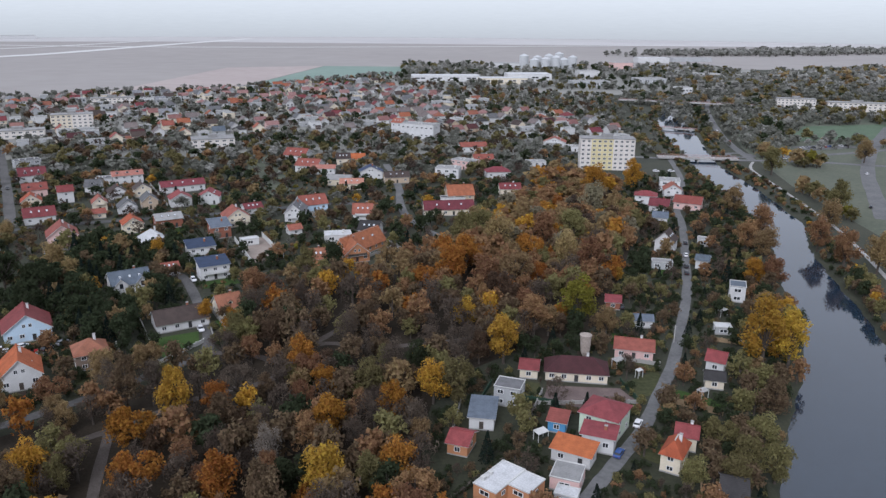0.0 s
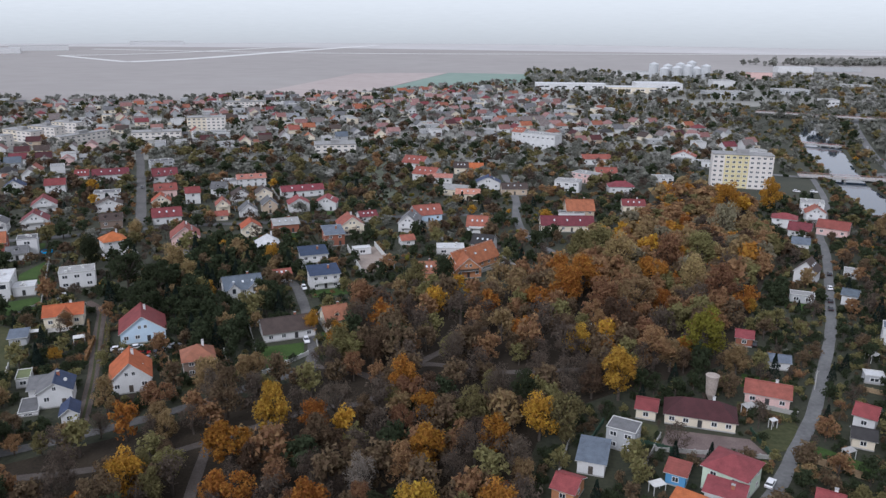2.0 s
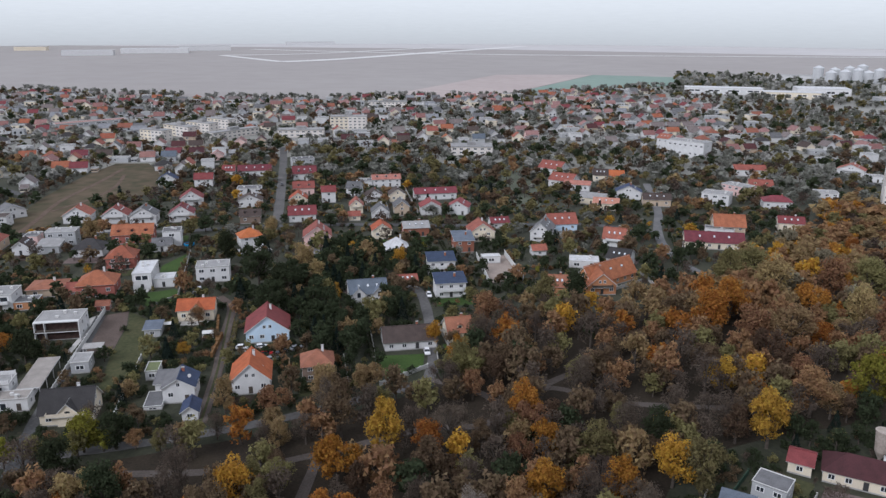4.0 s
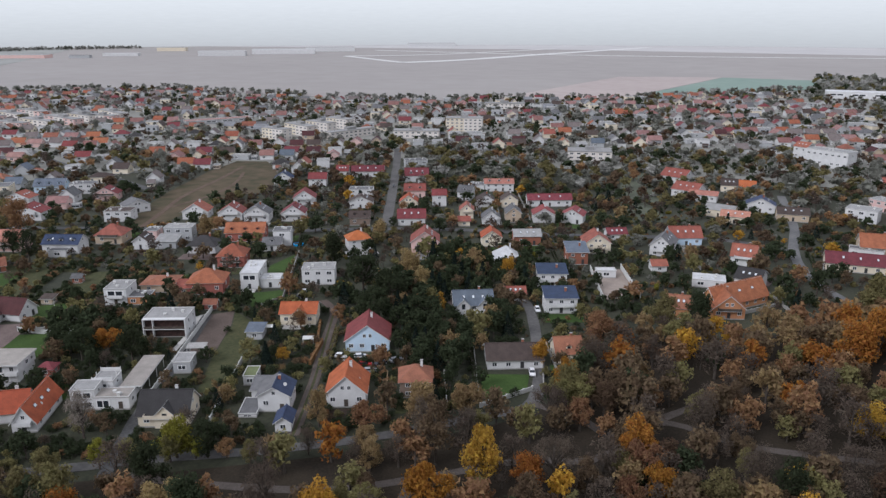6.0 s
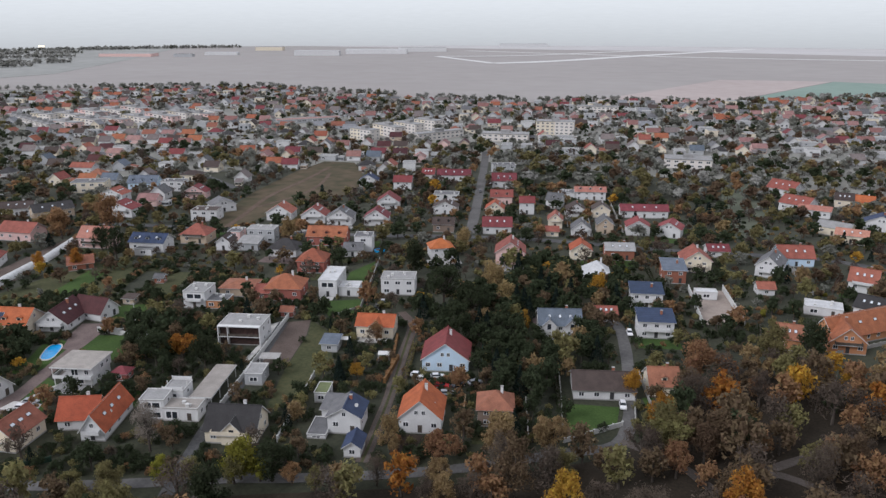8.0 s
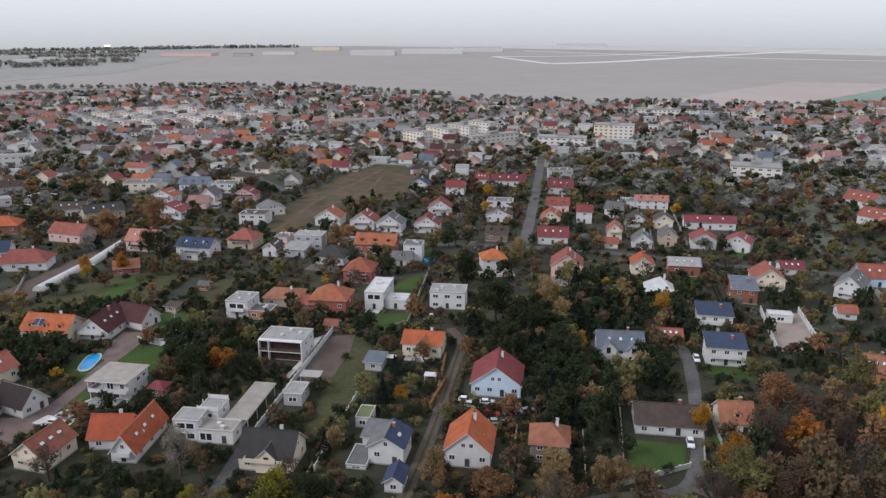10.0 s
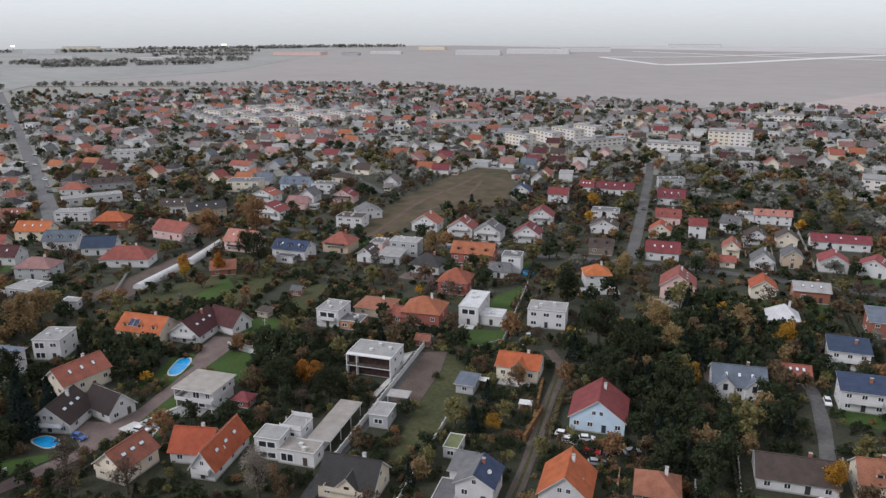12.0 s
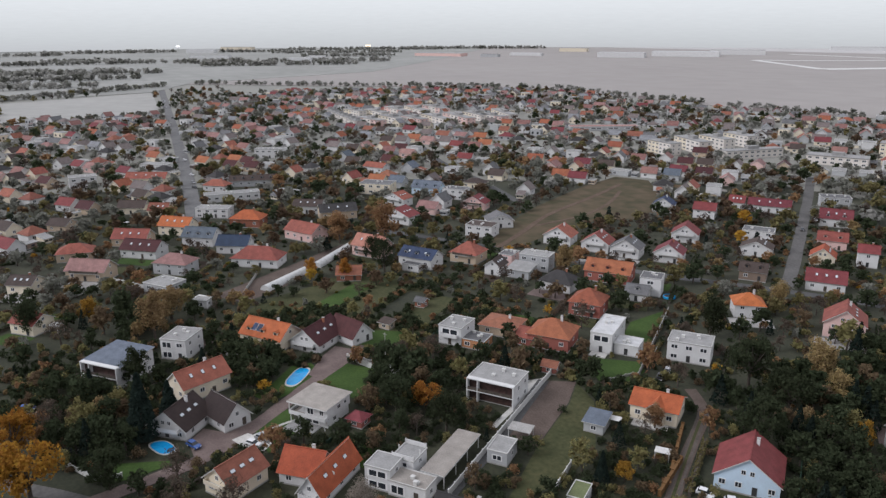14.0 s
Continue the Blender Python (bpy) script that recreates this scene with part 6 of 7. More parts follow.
def hedge(x, y, rot, length):
    """A clipped or shaggy garden hedge made of leaf clumps over a woody core."""
    key = ("hedge", round(length / 4))
    colour = tree_rng.choice(("green", "green", "green", "brown", "olive"))
    if (key, colour) not in TREE_SHAPES:
        r = np.random.RandomState(key[1])
        n = int(length * 26)
        p = np.stack([r.uniform(0, length, n), r.uniform(-0.75, 0.75, n), r.uniform(0.1, 1.0, n) ** 0.6 * (1.5 + 0.35 * np.sin(np.arange(n) * 0.37))], 1)
        t, s = r.normal(size=(n, 3)), r.normal(size=(n, 3))
        t, s = t / np.linalg.norm(t, axis=1)[:, None] * 0.34, s / np.linalg.norm(s, axis=1)[:, None] * 0.26
        core = Geo()
        core.box(0, -0.35, 0, length, 0.35, 1.2)
        TREE_SHAPES[(key, colour)] = (loose_mesh("leaves", np.stack([p + t, p + s, p - t, p - s], 1), [leaf_mat(colour)]), core.mesh("branch_core", [BARK]))
    root = new("hedge")
    root.matrix_basis = pose(x, y, 0, 0, 0, rot)
    tagged(root, "shaggy %s garden hedge between plots" % LEAF_WORD[colour], "hedge")
    for name, me in zip(("foliage", "branch_core"), TREE_SHAPES[(key, colour)]):
        new(name, me).parent = root
    for k in range(int(length // 3) + 1):
        grow(x + 3 * k * math.cos(radians(rot)), y + 3 * k * math.sin(radians(rot)), 0.7)


TREES = {}


def grow(x, y, r):
    """Keeps a planted spot by its 12 m cell."""
    TREES.setdefault((int(x // 12), int(y // 12)), []).append((x, y, r))


tree_rng = random.Random(5)


def tree(x, y, r, colour, kind="round"):
    """One tree with trunk, limbs and a crown of leaf clumps; r is the crown's radius in metres."""
    if colour == "spruce":
        kind = "spruce"
    if colour in ("twig", "bare"):
        kind = "twig"
    n = 3000 if r > 2.2 else 1000
    size = 0.057 if r > 2.2 else 0.1
    if kind == "spruce":
        n, size = 1500, 0.12
    crown, trunk = tree_parts(kind, colour, tree_rng.randrange(4), n, size)
    root = new("tree")
    root.empty_display_size = 0.5
    s = r * (1.0 if kind != "spruce" else 0.9)
    root.matrix_basis = pose(x, y, 0, 0, 0, tree_rng.uniform(0, 360)) @ Matrix.Diagonal((s * tree_rng.uniform(0.92, 1.08), s, s * tree_rng.uniform(0.92, 1.12), 1))
    form = {"round": "broad deciduous tree", "tall": "tall upright tree", "spruce": "conical conifer", "twig": "leafless-looking tree", "bush": "garden shrub"}[kind]
    tagged(root, "%s %s in autumn" % (LEAF_WORD[colour], form), "tree")
    for name, me in (("trunk", trunk), ("crown", crown)):
        ob = new(name, me)
        ob.parent = root
    grow(x, y, r)


tree(-88.6, 141.5, 4.6, "amber")
tree(-73.1, 158.2, 5.4, "amber")
tree(-64.8, 139.6, 5.4, "orange")
tree(-46.4, 136.9, 5.4, "orange")
tree(-38.9, 149.0, 4.4, "bare")
tree(-26.9, 163.9, 5.3, "amber")
tree(-26.0, 157.2, 2.9, "yellow")
tree(-24.9, 139.1, 5.8, "yellow")
tree(-15.6, 142.2, 3.9, "olive")
tree(-12.1, 170.6, 5.0, "amber")
tree(-4.7, 161.0, 3.6, "tan")
tree(-39.3, 194.7, 5.1, "orange")
tree(-5.4, 204.0, 3.4, "yellow")
tree(-2.3, 182.9, 5.1, "amber")
tree(-58.6, 150.4, 3.6, "rust")
tree(-61.2, 215.6, 5.1, "olive")
tree(-94.6, 193.7, 4.7, "tan")
tree(-23.3, 188.9, 2.5, "green")
tree(-50.6, 140.9, 3.3, "rust")
tree(7.1, 235.4, 4.3, "yellow")
tree(18.3, 207.8, 5.9, "yellow")
tree(29.6, 228.1, 6.1, "rust")
tree(45.4, 239.2, 7.0, "lime")
tree(53.1, 228.2, 4.3, "tan")
tree(3.8, 182.5, 5.3, "olive")
tree(94.5, 205.0, 7.4, "yellow", "tall")
tree(102.0, 204.2, 6.0, "yellow", "tall")
tree(76.0, 159.3, 4.6, "olive")
tree(66.8, 161.1, 4.1, "olive")
tree(68.9, 150.0, 4.4, "olive")
tree(55.3, 144.3, 3.7, "olive")
tree(85.0, 174.5, 4.6, "brown")
tree(63.6, 142.3, 4.1, "olive")
tree(75.0, 148.0, 4.2, "olive")
tree(15.6, 268.1, 6.4, "rust")
tree(2.9, 273.3, 7.0, "orange")
tree(9.1, 289.0, 6.8, "orange")
tree(35.6, 302.5, 5.7, "orange")
tree(59.4, 386.2, 3.6, "orange")
tree(37.0, 274.0, 4.3, "orange")
tree(27.2, 271.4, 7.0, "tan")
tree(87.0, 430.1, 7.0, "amber")
tree(76.6, 379.6, 7.0, "pale")
tree(76.3, 355.9, 3.7, "pale")
tree(58.0, 329.7, 6.8, "olive")
tree(110.6, 437.9, 7.0, "amber")
tree(24.4, 314.0, 7.0, "tan")
tree(68.5, 281.2, 2.4, "yellow")
tree(45.3, 323.7, 6.7, "rust")
tree(17.2, 334.5, 6.9, "olive")
tree(49.9, 297.8, 6.2, "tan")
tree(8.3, 322.7, 6.7, "olive")
tree(58.5, 285.7, 6.8, "rust")
tree(210.0, 393.1, 7.0, "olive")
tree(188.8, 360.3, 6.0, "tan")
tree(176.5, 293.1, 6.9, "tan")
tree(215.4, 492.9, 7.0, "olive")
tree(300.7, 538.8, 7.0, "tan")
tree(167.3, 325.2, 5.9, "rust")
tree(166.7, 300.8, 6.3, "rust")
tree(153.7, 392.7, 6.0, "tan")
tree(120.5, 278.1, 4.4, "amber")
tree(126.7, 275.6, 5.1, "rust")
tree(134.8, 324.3, 5.9, "rust")
tree(138.9, 313.5, 5.7, "tan")
tree(148.7, 342.3, 6.2, "rust")
tree(-67.7, 172.6, 5.4, "yellow")
tree(-76.9, 164.4, 3.0, "orange")
tree(-115.8, 176.6, 3.2, "tan", "tall")
tree(-91.7, 187.1, 3.8, "tan", "tall")
tree(-148.7, 202.2, 2.4, "yellow")
tree(-67.6, 256.5, 5.7, "rust")
tree(-163.9, 144.4, 4.6, "bare")
tree(-63.3, 215.0, 4.0, "olive", "tall")
tree(-146.8, 119.9, 5.3, "olive")
tree(-136.6, 149.1, 4.5, "lime")
tree(-130.3, 152.7, 4.0, "green")
tree(-84.6, 199.1, 4.3, "tan")
tree(-103.0, 180.4, 4.2, "rust")
tree(-79.8, 237.2, 3.0, "amber")
tree(-44.3, 291.0, 5.2, "green")
tree(-127.0, 260.7, 2.8, "yellow")
tree(-143.7, 277.5, 3.8, "tan")
tree(-93.4, 166.4, 3.3, "tan")
tree(-52.6, 279.5, 5.4, "olive")
tree(-120.5, 305.6, 3.6, "amber")
tree(-212.2, 88.6, 6.6, "amber")
tree(-234.5, 87.4, 5.3, "amber")
tree(-202.2, 182.6, 3.9, "orange")
tree(-317.1, 198.8, 2.3, "yellow")
tree(-321.8, 200.9, 3.2, "orange")
tree(-258.7, 120.2, 4.8, "green")
tree(-290.8, 132.3, 6.4, "tan")
tree(-306.1, 141.4, 5.9, "tan")
tree(-318.4, 97.7, 5.3, "green")
tree(-320.4, 116.8, 3.5, "yellow")
tree(-204.1, 174.2, 4.5, "green")
tree(-189.5, 180.7, 4.3, "green")
tree(-227.2, 115.1, 4.9, "spruce")
tree(-209.1, 104.0, 4.4, "green")
tree(-232.5, 123.0, 3.7, "spruce")
tree(-139.9, 238.6, 6.1, "green")
tree(-147.0, 260.5, 5.9, "green")
tree(-153.5, 283.6, 5.6, "tan")
tree(-162.7, 265.6, 6.4, "green")
tree(-197.3, 329.6, 4.2, "tan")
tree(-193.0, 286.9, 5.6, "green")
tree(-150.8, 197.0, 2.3, "spruce")
tree(-161.3, 225.8, 2.6, "rust")
tree(-311.6, 229.4, 4.4, "green", "tall")
tree(-328.3, 232.8, 4.4, "green")
tree(-267.8, 289.6, 5.1, "tan")
tree(-311.0, 210.9, 3.2, "orange")
tree(-351.8, 251.4, 7.0, "rust")
tree(-361.0, 232.3, 6.6, "rust")

for x, y, r, colour in ((-148.5, 137.0, 2.8, "lime"), (-143.4, 141.0, 3.0, "olive"), (-136.5, 147.0, 3.1, "olive"), (-132.5, 151.0, 2.6, "lime"), (-125.7, 154.2, 2.4, "rust"), (-155.5, 128.5, 3.2, "olive"), (-119.5, 155.5, 2.6, "olive"),
                         (-163, 124, 2.4, "olive"), (-110, 165, 3.0, "twig"), (-98, 172, 3.4, "tan"), (-206, 176, 3.2, "olive")):
    tree(x, y, r, colour)
for spot in HEDGES:
    hedge(*spot)

PARK = [(-205, 80), (-179, 108), (-148, 132), (-120, 155), (-98, 173), (-70, 208), (-66, 250), (-60, 274), (-35, 278), (-8, 310), (18, 360), (40, 420), (62, 480), (88, 490), (104, 440), (92, 350), (70, 285), (50, 235), (20, 214), (0, 196), (-6, 165), (0, 135), (5, 105), (-100, 70)]
GROVES = [[(-170, 255), (-150, 300), (-175, 318), (-150, 330), (-118, 318), (-100, 300), (-100, 262), (-92, 240), (-96, 215), (-110, 205), (-125, 235), (-140, 245)],
          [(-270, 150), (-264, 163), (-234, 154), (-242, 142)], [(-262, 104), (-256, 123), (-232, 117), (-214, 106), (-218, 98)],
          [(-231, 184), (-217, 192), (-203, 181), (-209, 168)], [(-321, 127), (-318, 140), (-291, 132), (-293, 123)]]


def crowded(x, y, r, k=0.75):
    i, j = int(x // 12), int(y // 12)
    return any((x - a) ** 2 + (y - b) ** 2 < ((r + c) * k) ** 2 for p in (i - 1, i, i + 1) for q in (j - 1, j, j + 1) for a, b, c in TREES.get((p, q), ()))


def pick(rnd, table):
    k = rnd.random() * sum(w for _, w in table)
    for c, w in table:
        k -= w
        if k <= 0:
            return c
    return table[-1][0]


# Mixes for farther ground hold paler colours, imitating haze on the foliage.
PARK_MIX = (("twig", 32), ("brown", 30), ("rust", 10), ("tan", 6), ("olive", 12), ("orange", 3), ("amber", 3), ("green", 4))
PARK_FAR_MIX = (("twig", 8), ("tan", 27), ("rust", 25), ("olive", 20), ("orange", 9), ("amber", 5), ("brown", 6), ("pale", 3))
TOWN_MIX = (("green", 44), ("spruce", 3), ("olive", 11), ("brown", 20), ("twig", 12), ("rust", 7), ("tan", 3), ("amber", 1))
BANK_MIX = (("rust", 9), ("olive", 28), ("brown", 22), ("tan", 6), ("green", 33), ("amber", 2))
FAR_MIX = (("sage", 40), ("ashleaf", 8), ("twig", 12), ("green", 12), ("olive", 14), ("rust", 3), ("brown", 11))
MID_MIX = (("green", 26), ("spruce", 2), ("olive", 22), ("brown", 22), ("twig", 14), ("rust", 7), ("tan", 4), ("sage", 6), ("amber", 1))
singles = 0
FILL = {}


def plant(x, y, r, colour, far):
    r = min(r, 2.4) if colour == "spruce" else r
    kind = "spruce" if colour == "spruce" else "twig" if colour == "twig" else "bush" if r < 2.3 else "round"
    FILL.setdefault((colour, far), []).append((x, y, r, kind))
    grow(x, y, r)


wood = random.Random(21)
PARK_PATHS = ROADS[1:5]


def blocks_path_view(x, y, r):
    """Whether a tree hides a park path or street from the camera, taken at (-10, 40)."""
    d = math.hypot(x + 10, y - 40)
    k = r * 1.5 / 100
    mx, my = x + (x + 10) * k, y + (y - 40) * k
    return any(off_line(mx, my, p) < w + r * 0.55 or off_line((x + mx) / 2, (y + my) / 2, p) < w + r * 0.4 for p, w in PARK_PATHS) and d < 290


for i in range(5200):
    x, y = wood.uniform(-205, 110), wood.uniform(75, 495)
    r = wood.uniform(2.8, 5.2)
    if not inside(x, y, PARK) or crowded(x, y, r, 0.46) or any(off_line(x, y, p) < w + 0.6 + r * 0.25 for p, w in ROADS) or any((x - a) ** 2 + (y - b) ** 2 < (q + r * 0.6) ** 2 for a, b, q in HOUSES):
        continue
    # half the trees that would cover a path in the camera's view are dropped
    if blocks_path_view(x, y, r) and wood.random() < 0.5:
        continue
    colour = pick(wood, PARK_MIX if y < 235 + 40 * wood.random() else PARK_FAR_MIX)
    if singles < 150 and math.hypot(x + 10, y - 20) < 235:
        tree(x, y, r, colour, "tall" if wood.random() < 0.25 else "round")
        singles += 1
    else:
        plant(x, y, r, colour, math.hypot(x, y - 30) > 300)
for i in range(1500):
    k = wood.random()
    line = RIVER_L if wood.random() < 0.55 else RIVER_R
    j = wood.randrange(1, len(line) - 1)
    a, b = line[j], line[j + 1]
    t = wood.random()
    off = wood.uniform(2.5, 20 if line is RIVER_L and b[1] < 430 else 13) * (-1 if line is RIVER_L else 1)
    x, y = a[0] + (b[0] - a[0]) * t + off, a[1] + (b[1] - a[1]) * t
    r = wood.uniform(1.6, 3.6) if b[1] < 300 else wood.uniform(1.0, 2.3)
    if not inside(x, y, RIVER) and not crowded(x, y, r, 0.6) and free(x, y, 0.5):
        plant(x, y, r, pick(wood, BANK_MIX), math.hypot(x, y - 30) > 330)


def scatter(n, box, table, lo, hi, test, gap=0.8, seed=1):
    rnd = random.Random(seed)
    for _ in range(n):
        x, y = rnd.uniform(box[0], box[1]), rnd.uniform(box[2], box[3])
        if not test(x, y):
            continue
        r = lo + (hi - lo) * rnd.random() ** 1.6
        if free(x, y, r * 0.6 + 0.3) and not crowded(x, y, r, gap):
            plant(x, y, r, pick(rnd, table), math.hypot(x + 10, y - 40) > 330)


AREAS += [[(-249, 160), (-238, 170), (-229, 160), (-236, 151)], [(-228, 112), (-227, 123), (-213, 124), (-213, 113)]]
for grove in GROVES:
    scatter(2600, (min(p[0] for p in grove), max(p[0] for p in grove), min(p[1] for p in grove), max(p[1] for p in grove)), (("green", 62), ("spruce", 8), ("brown", 12), ("olive", 8), ("tan", 5), ("amber", 3)), 2.2, 4.4, lambda x, y: inside(x, y, grove), 0.6, 3)
NEAR = [(-330, 95), (-420, 200), (-400, 300), (-330, 420), (-240, 470), (-90, 470), (60, 470), (20, 380), (-20, 310), (-62, 292), (-70, 215), (-100, 178), (-180, 115), (-260, 80)]
scatter(4500, (-420, 60, 80, 470), TOWN_MIX, 0.9, 3.6, lambda x, y: inside(x, y, NEAR) and math.hypot(x + 30, y - 50) < 265, 0.75, 4)
scatter(5000, (-330, -60, 80, 330), (("green", 56), ("olive", 16), ("brown", 16), ("spruce", 1), ("rust", 6), ("tan", 3)), 1.1, 2.5, lambda x, y: inside(x, y, NEAR) and math.hypot(x + 30, y - 50) < 275, 0.66, 17)
scatter(6000, (-290, -100, 90, 245), (("green", 72), ("brown", 12), ("olive", 10), ("rust", 6)), 1.0, 2.4, lambda x, y: inside(x, y, NEAR), 0.52, 27)
scatter(7500, (-420, 60, 80, 470), MID_MIX, 1.2, 4.0, lambda x, y: inside(x, y, NEAR) and math.hypot(x + 30, y - 50) > 255, 0.7, 14)
scatter(9000, (-420, 60, 80, 470), (("green", 34), ("olive", 22), ("brown", 22), ("tan", 8), ("rust", 8), ("lime", 4)), 0.6, 1.5, lambda x, y: inside(x, y, NEAR), 0.8, 15)
PLOTS = [(22, 120), (0, 140), (-2, 165), (2, 195), (22, 214), (52, 235), (72, 285), (94, 350), (106, 440), (120, 480), (160, 480), (160, 380), (130, 290), (105, 210), (70, 140), (50, 100)]
scatter(3500, (-5, 165, 100, 480), TOWN_MIX, 0.8, 3.4, lambda x, y: inside(x, y, PLOTS), 0.75, 5)
scatter(5000, (-5, 165, 100, 480), (("green", 50), ("olive", 20), ("brown", 20), ("spruce", 5), ("rust", 5)), 1.1, 2.8, lambda x, y: inside(x, y, PLOTS), 0.6, 18)
scatter(3500, (-5, 165, 100, 330), (("green", 74), ("brown", 14), ("olive", 12)), 0.9, 2.0, lambda x, y: inside(x, y, PLOTS), 0.5, 28)
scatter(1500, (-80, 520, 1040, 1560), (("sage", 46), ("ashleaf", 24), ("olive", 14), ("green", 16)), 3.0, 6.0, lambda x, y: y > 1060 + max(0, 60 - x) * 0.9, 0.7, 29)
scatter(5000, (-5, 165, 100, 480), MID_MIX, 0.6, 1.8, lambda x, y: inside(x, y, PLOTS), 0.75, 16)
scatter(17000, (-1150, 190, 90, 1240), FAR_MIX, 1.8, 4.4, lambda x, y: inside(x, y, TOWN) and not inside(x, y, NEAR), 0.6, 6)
scatter(1500, (-560, -330, 60, 270), MID_MIX, 1.0, 3.2, lambda x, y: not inside(x, y, NEAR), 0.7, 19)
scatter(900, (50, 215, 550, 1000), (("olive", 26), ("sage", 46), ("green", 16), ("tan", 10), ("rust", 2)), 1.6, 4.2, lambda x, y: not inside(x, y, RIVER), 0.85, 23)
BAND = [(-620, 160), (-620, 330), (-520, 470), (-400, 560), (-250, 640), (-60, 660), (110, 640), (150, 580), (60, 470), (20, 380), (-90, 470), (-240, 470), (-330, 420), (-400, 300), (-420, 200)]
scatter(6000, (-620, 150, 160, 660), (("sage", 26), ("green", 20), ("olive", 18), ("brown", 18), ("tan", 4), ("rust", 5), ("twig", 9)), 2.0, 4.4, lambda x, y: inside(x, y, BAND), 0.62, 12)
for gx0, gy0, rad in ((223, 432, 14), (247, 470, 14), (206, 384, 9), (237, 553, 12), (253, 525, 8), (342, 604, 9), (222, 405, 9)):
    scatter(160, (gx0 - rad, gx0 + rad, gy0 - rad, gy0 + rad), (("amber", 4), ("olive", 58), ("lime", 8), ("tan", 30)), 3.2, 6.0, lambda x, y: x > 205, 0.55, int(gx0))
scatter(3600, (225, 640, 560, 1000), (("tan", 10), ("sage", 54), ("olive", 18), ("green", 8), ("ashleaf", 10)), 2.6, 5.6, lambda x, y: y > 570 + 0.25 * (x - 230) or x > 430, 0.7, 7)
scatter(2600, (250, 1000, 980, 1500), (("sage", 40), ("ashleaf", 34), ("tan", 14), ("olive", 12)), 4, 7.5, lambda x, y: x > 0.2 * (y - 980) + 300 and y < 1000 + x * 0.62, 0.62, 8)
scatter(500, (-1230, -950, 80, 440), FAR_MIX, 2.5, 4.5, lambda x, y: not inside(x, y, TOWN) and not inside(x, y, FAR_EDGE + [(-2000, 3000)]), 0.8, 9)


def belt(x0, y0, x1, y1, n, wide, seed, big=4.5):
    rnd = random.Random(seed)
    for i in range(n):
        t = rnd.random()
        x, y = x0 + (x1 - x0) * t + rnd.uniform(-wide, wide), y0 + (y1 - y0) * t + rnd.uniform(-wide, wide)
        if not crowded(x, y, big, 0.45 if big < 5 else 0.3):
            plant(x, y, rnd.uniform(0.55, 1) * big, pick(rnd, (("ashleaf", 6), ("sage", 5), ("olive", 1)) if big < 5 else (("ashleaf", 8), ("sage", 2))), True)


for k, (a, b) in enumerate(zip(FAR_EDGE, FAR_EDGE[1:])):
    belt(*a, *b, int(math.dist(a, b) / 5), 9, 30 + k)
belt(-1228, 140, -1350, 385, 150, 9, 49)
for k in range(28):
    far_rng = random.Random(70 + k)
    a, d = radians(136 + 44 * far_rng.random()), 1420 + 1750 * (k / 28) ** 1.2
    cx, cy = d * math.cos(a), 40 + d * math.sin(a)
    if cy < 400 - 1.5 * (cx + 1400):
        ux, uy, half = -math.sin(a), math.cos(a), far_rng.uniform(90, 300)
        belt(cx - ux * half, cy - uy * half, cx + ux * half, cy + uy * half, int(half / 1.6), far_rng.uniform(6, 22), 200 + k, 6.5)
for k in range(12):
    belt(430 + 60 * k, 1960 + 30 * k, 900 + 60 * k, 2060 + 20 * k, 70, 60, 300 + k, 8)

fill_rng = np.random.RandomState(9)
CLOUDS = {}
for (colour, far), spots in FILL.items():
    quads, slots = [], []
    for x, y, r, kind in spots:
        dist = math.hypot(x, y - 40)
        n, size = (600, 0.115) if dist < 260 else (230, 0.195) if dist < 420 else (84, 0.33) if dist < 800 else (40, 0.48) if dist < 1250 else (24, 0.6)
        if kind == "bush":
            n = max(60, n // 2) if r > 1.5 else max(50, n // 5)
            size = size if r > 1.5 else size * 1.6
        key = (kind, fill_rng.randint(3), n)
        if key not in CLOUDS:
            q, cen = leaf_cloud(kind, key[1] * 13 + 1, n, size)
            CLOUDS[key] = (q, wood_quads(cen, kind)[:12 if n < 300 else 60])
        q, w = CLOUDS[key]
        t = fill_rng.uniform(0, 6.283)
        turn = np.array([[math.cos(t), -math.sin(t), 0], [math.sin(t), math.cos(t), 0], [0, 0, fill_rng.uniform(0.9, 1.15) * (1.0 if dist < 330 else 0.78)]]) * r
        for arr, slot in ((q, 0), (w, 1)):
            quads.append(arr @ turn.T + np.array([x, y, 0.0]))
            slots.append(np.full(len(arr), slot))
    me = loose_mesh("woodland", np.concatenate(quads), [leaf_mat(colour), BARK], np.concatenate(slots))
    tagged(new("woodland" if not far else "distant_woodland", me), "%s trees and shrubs between the plots" % LEAF_WORD[colour], "trees", kind="stuff")

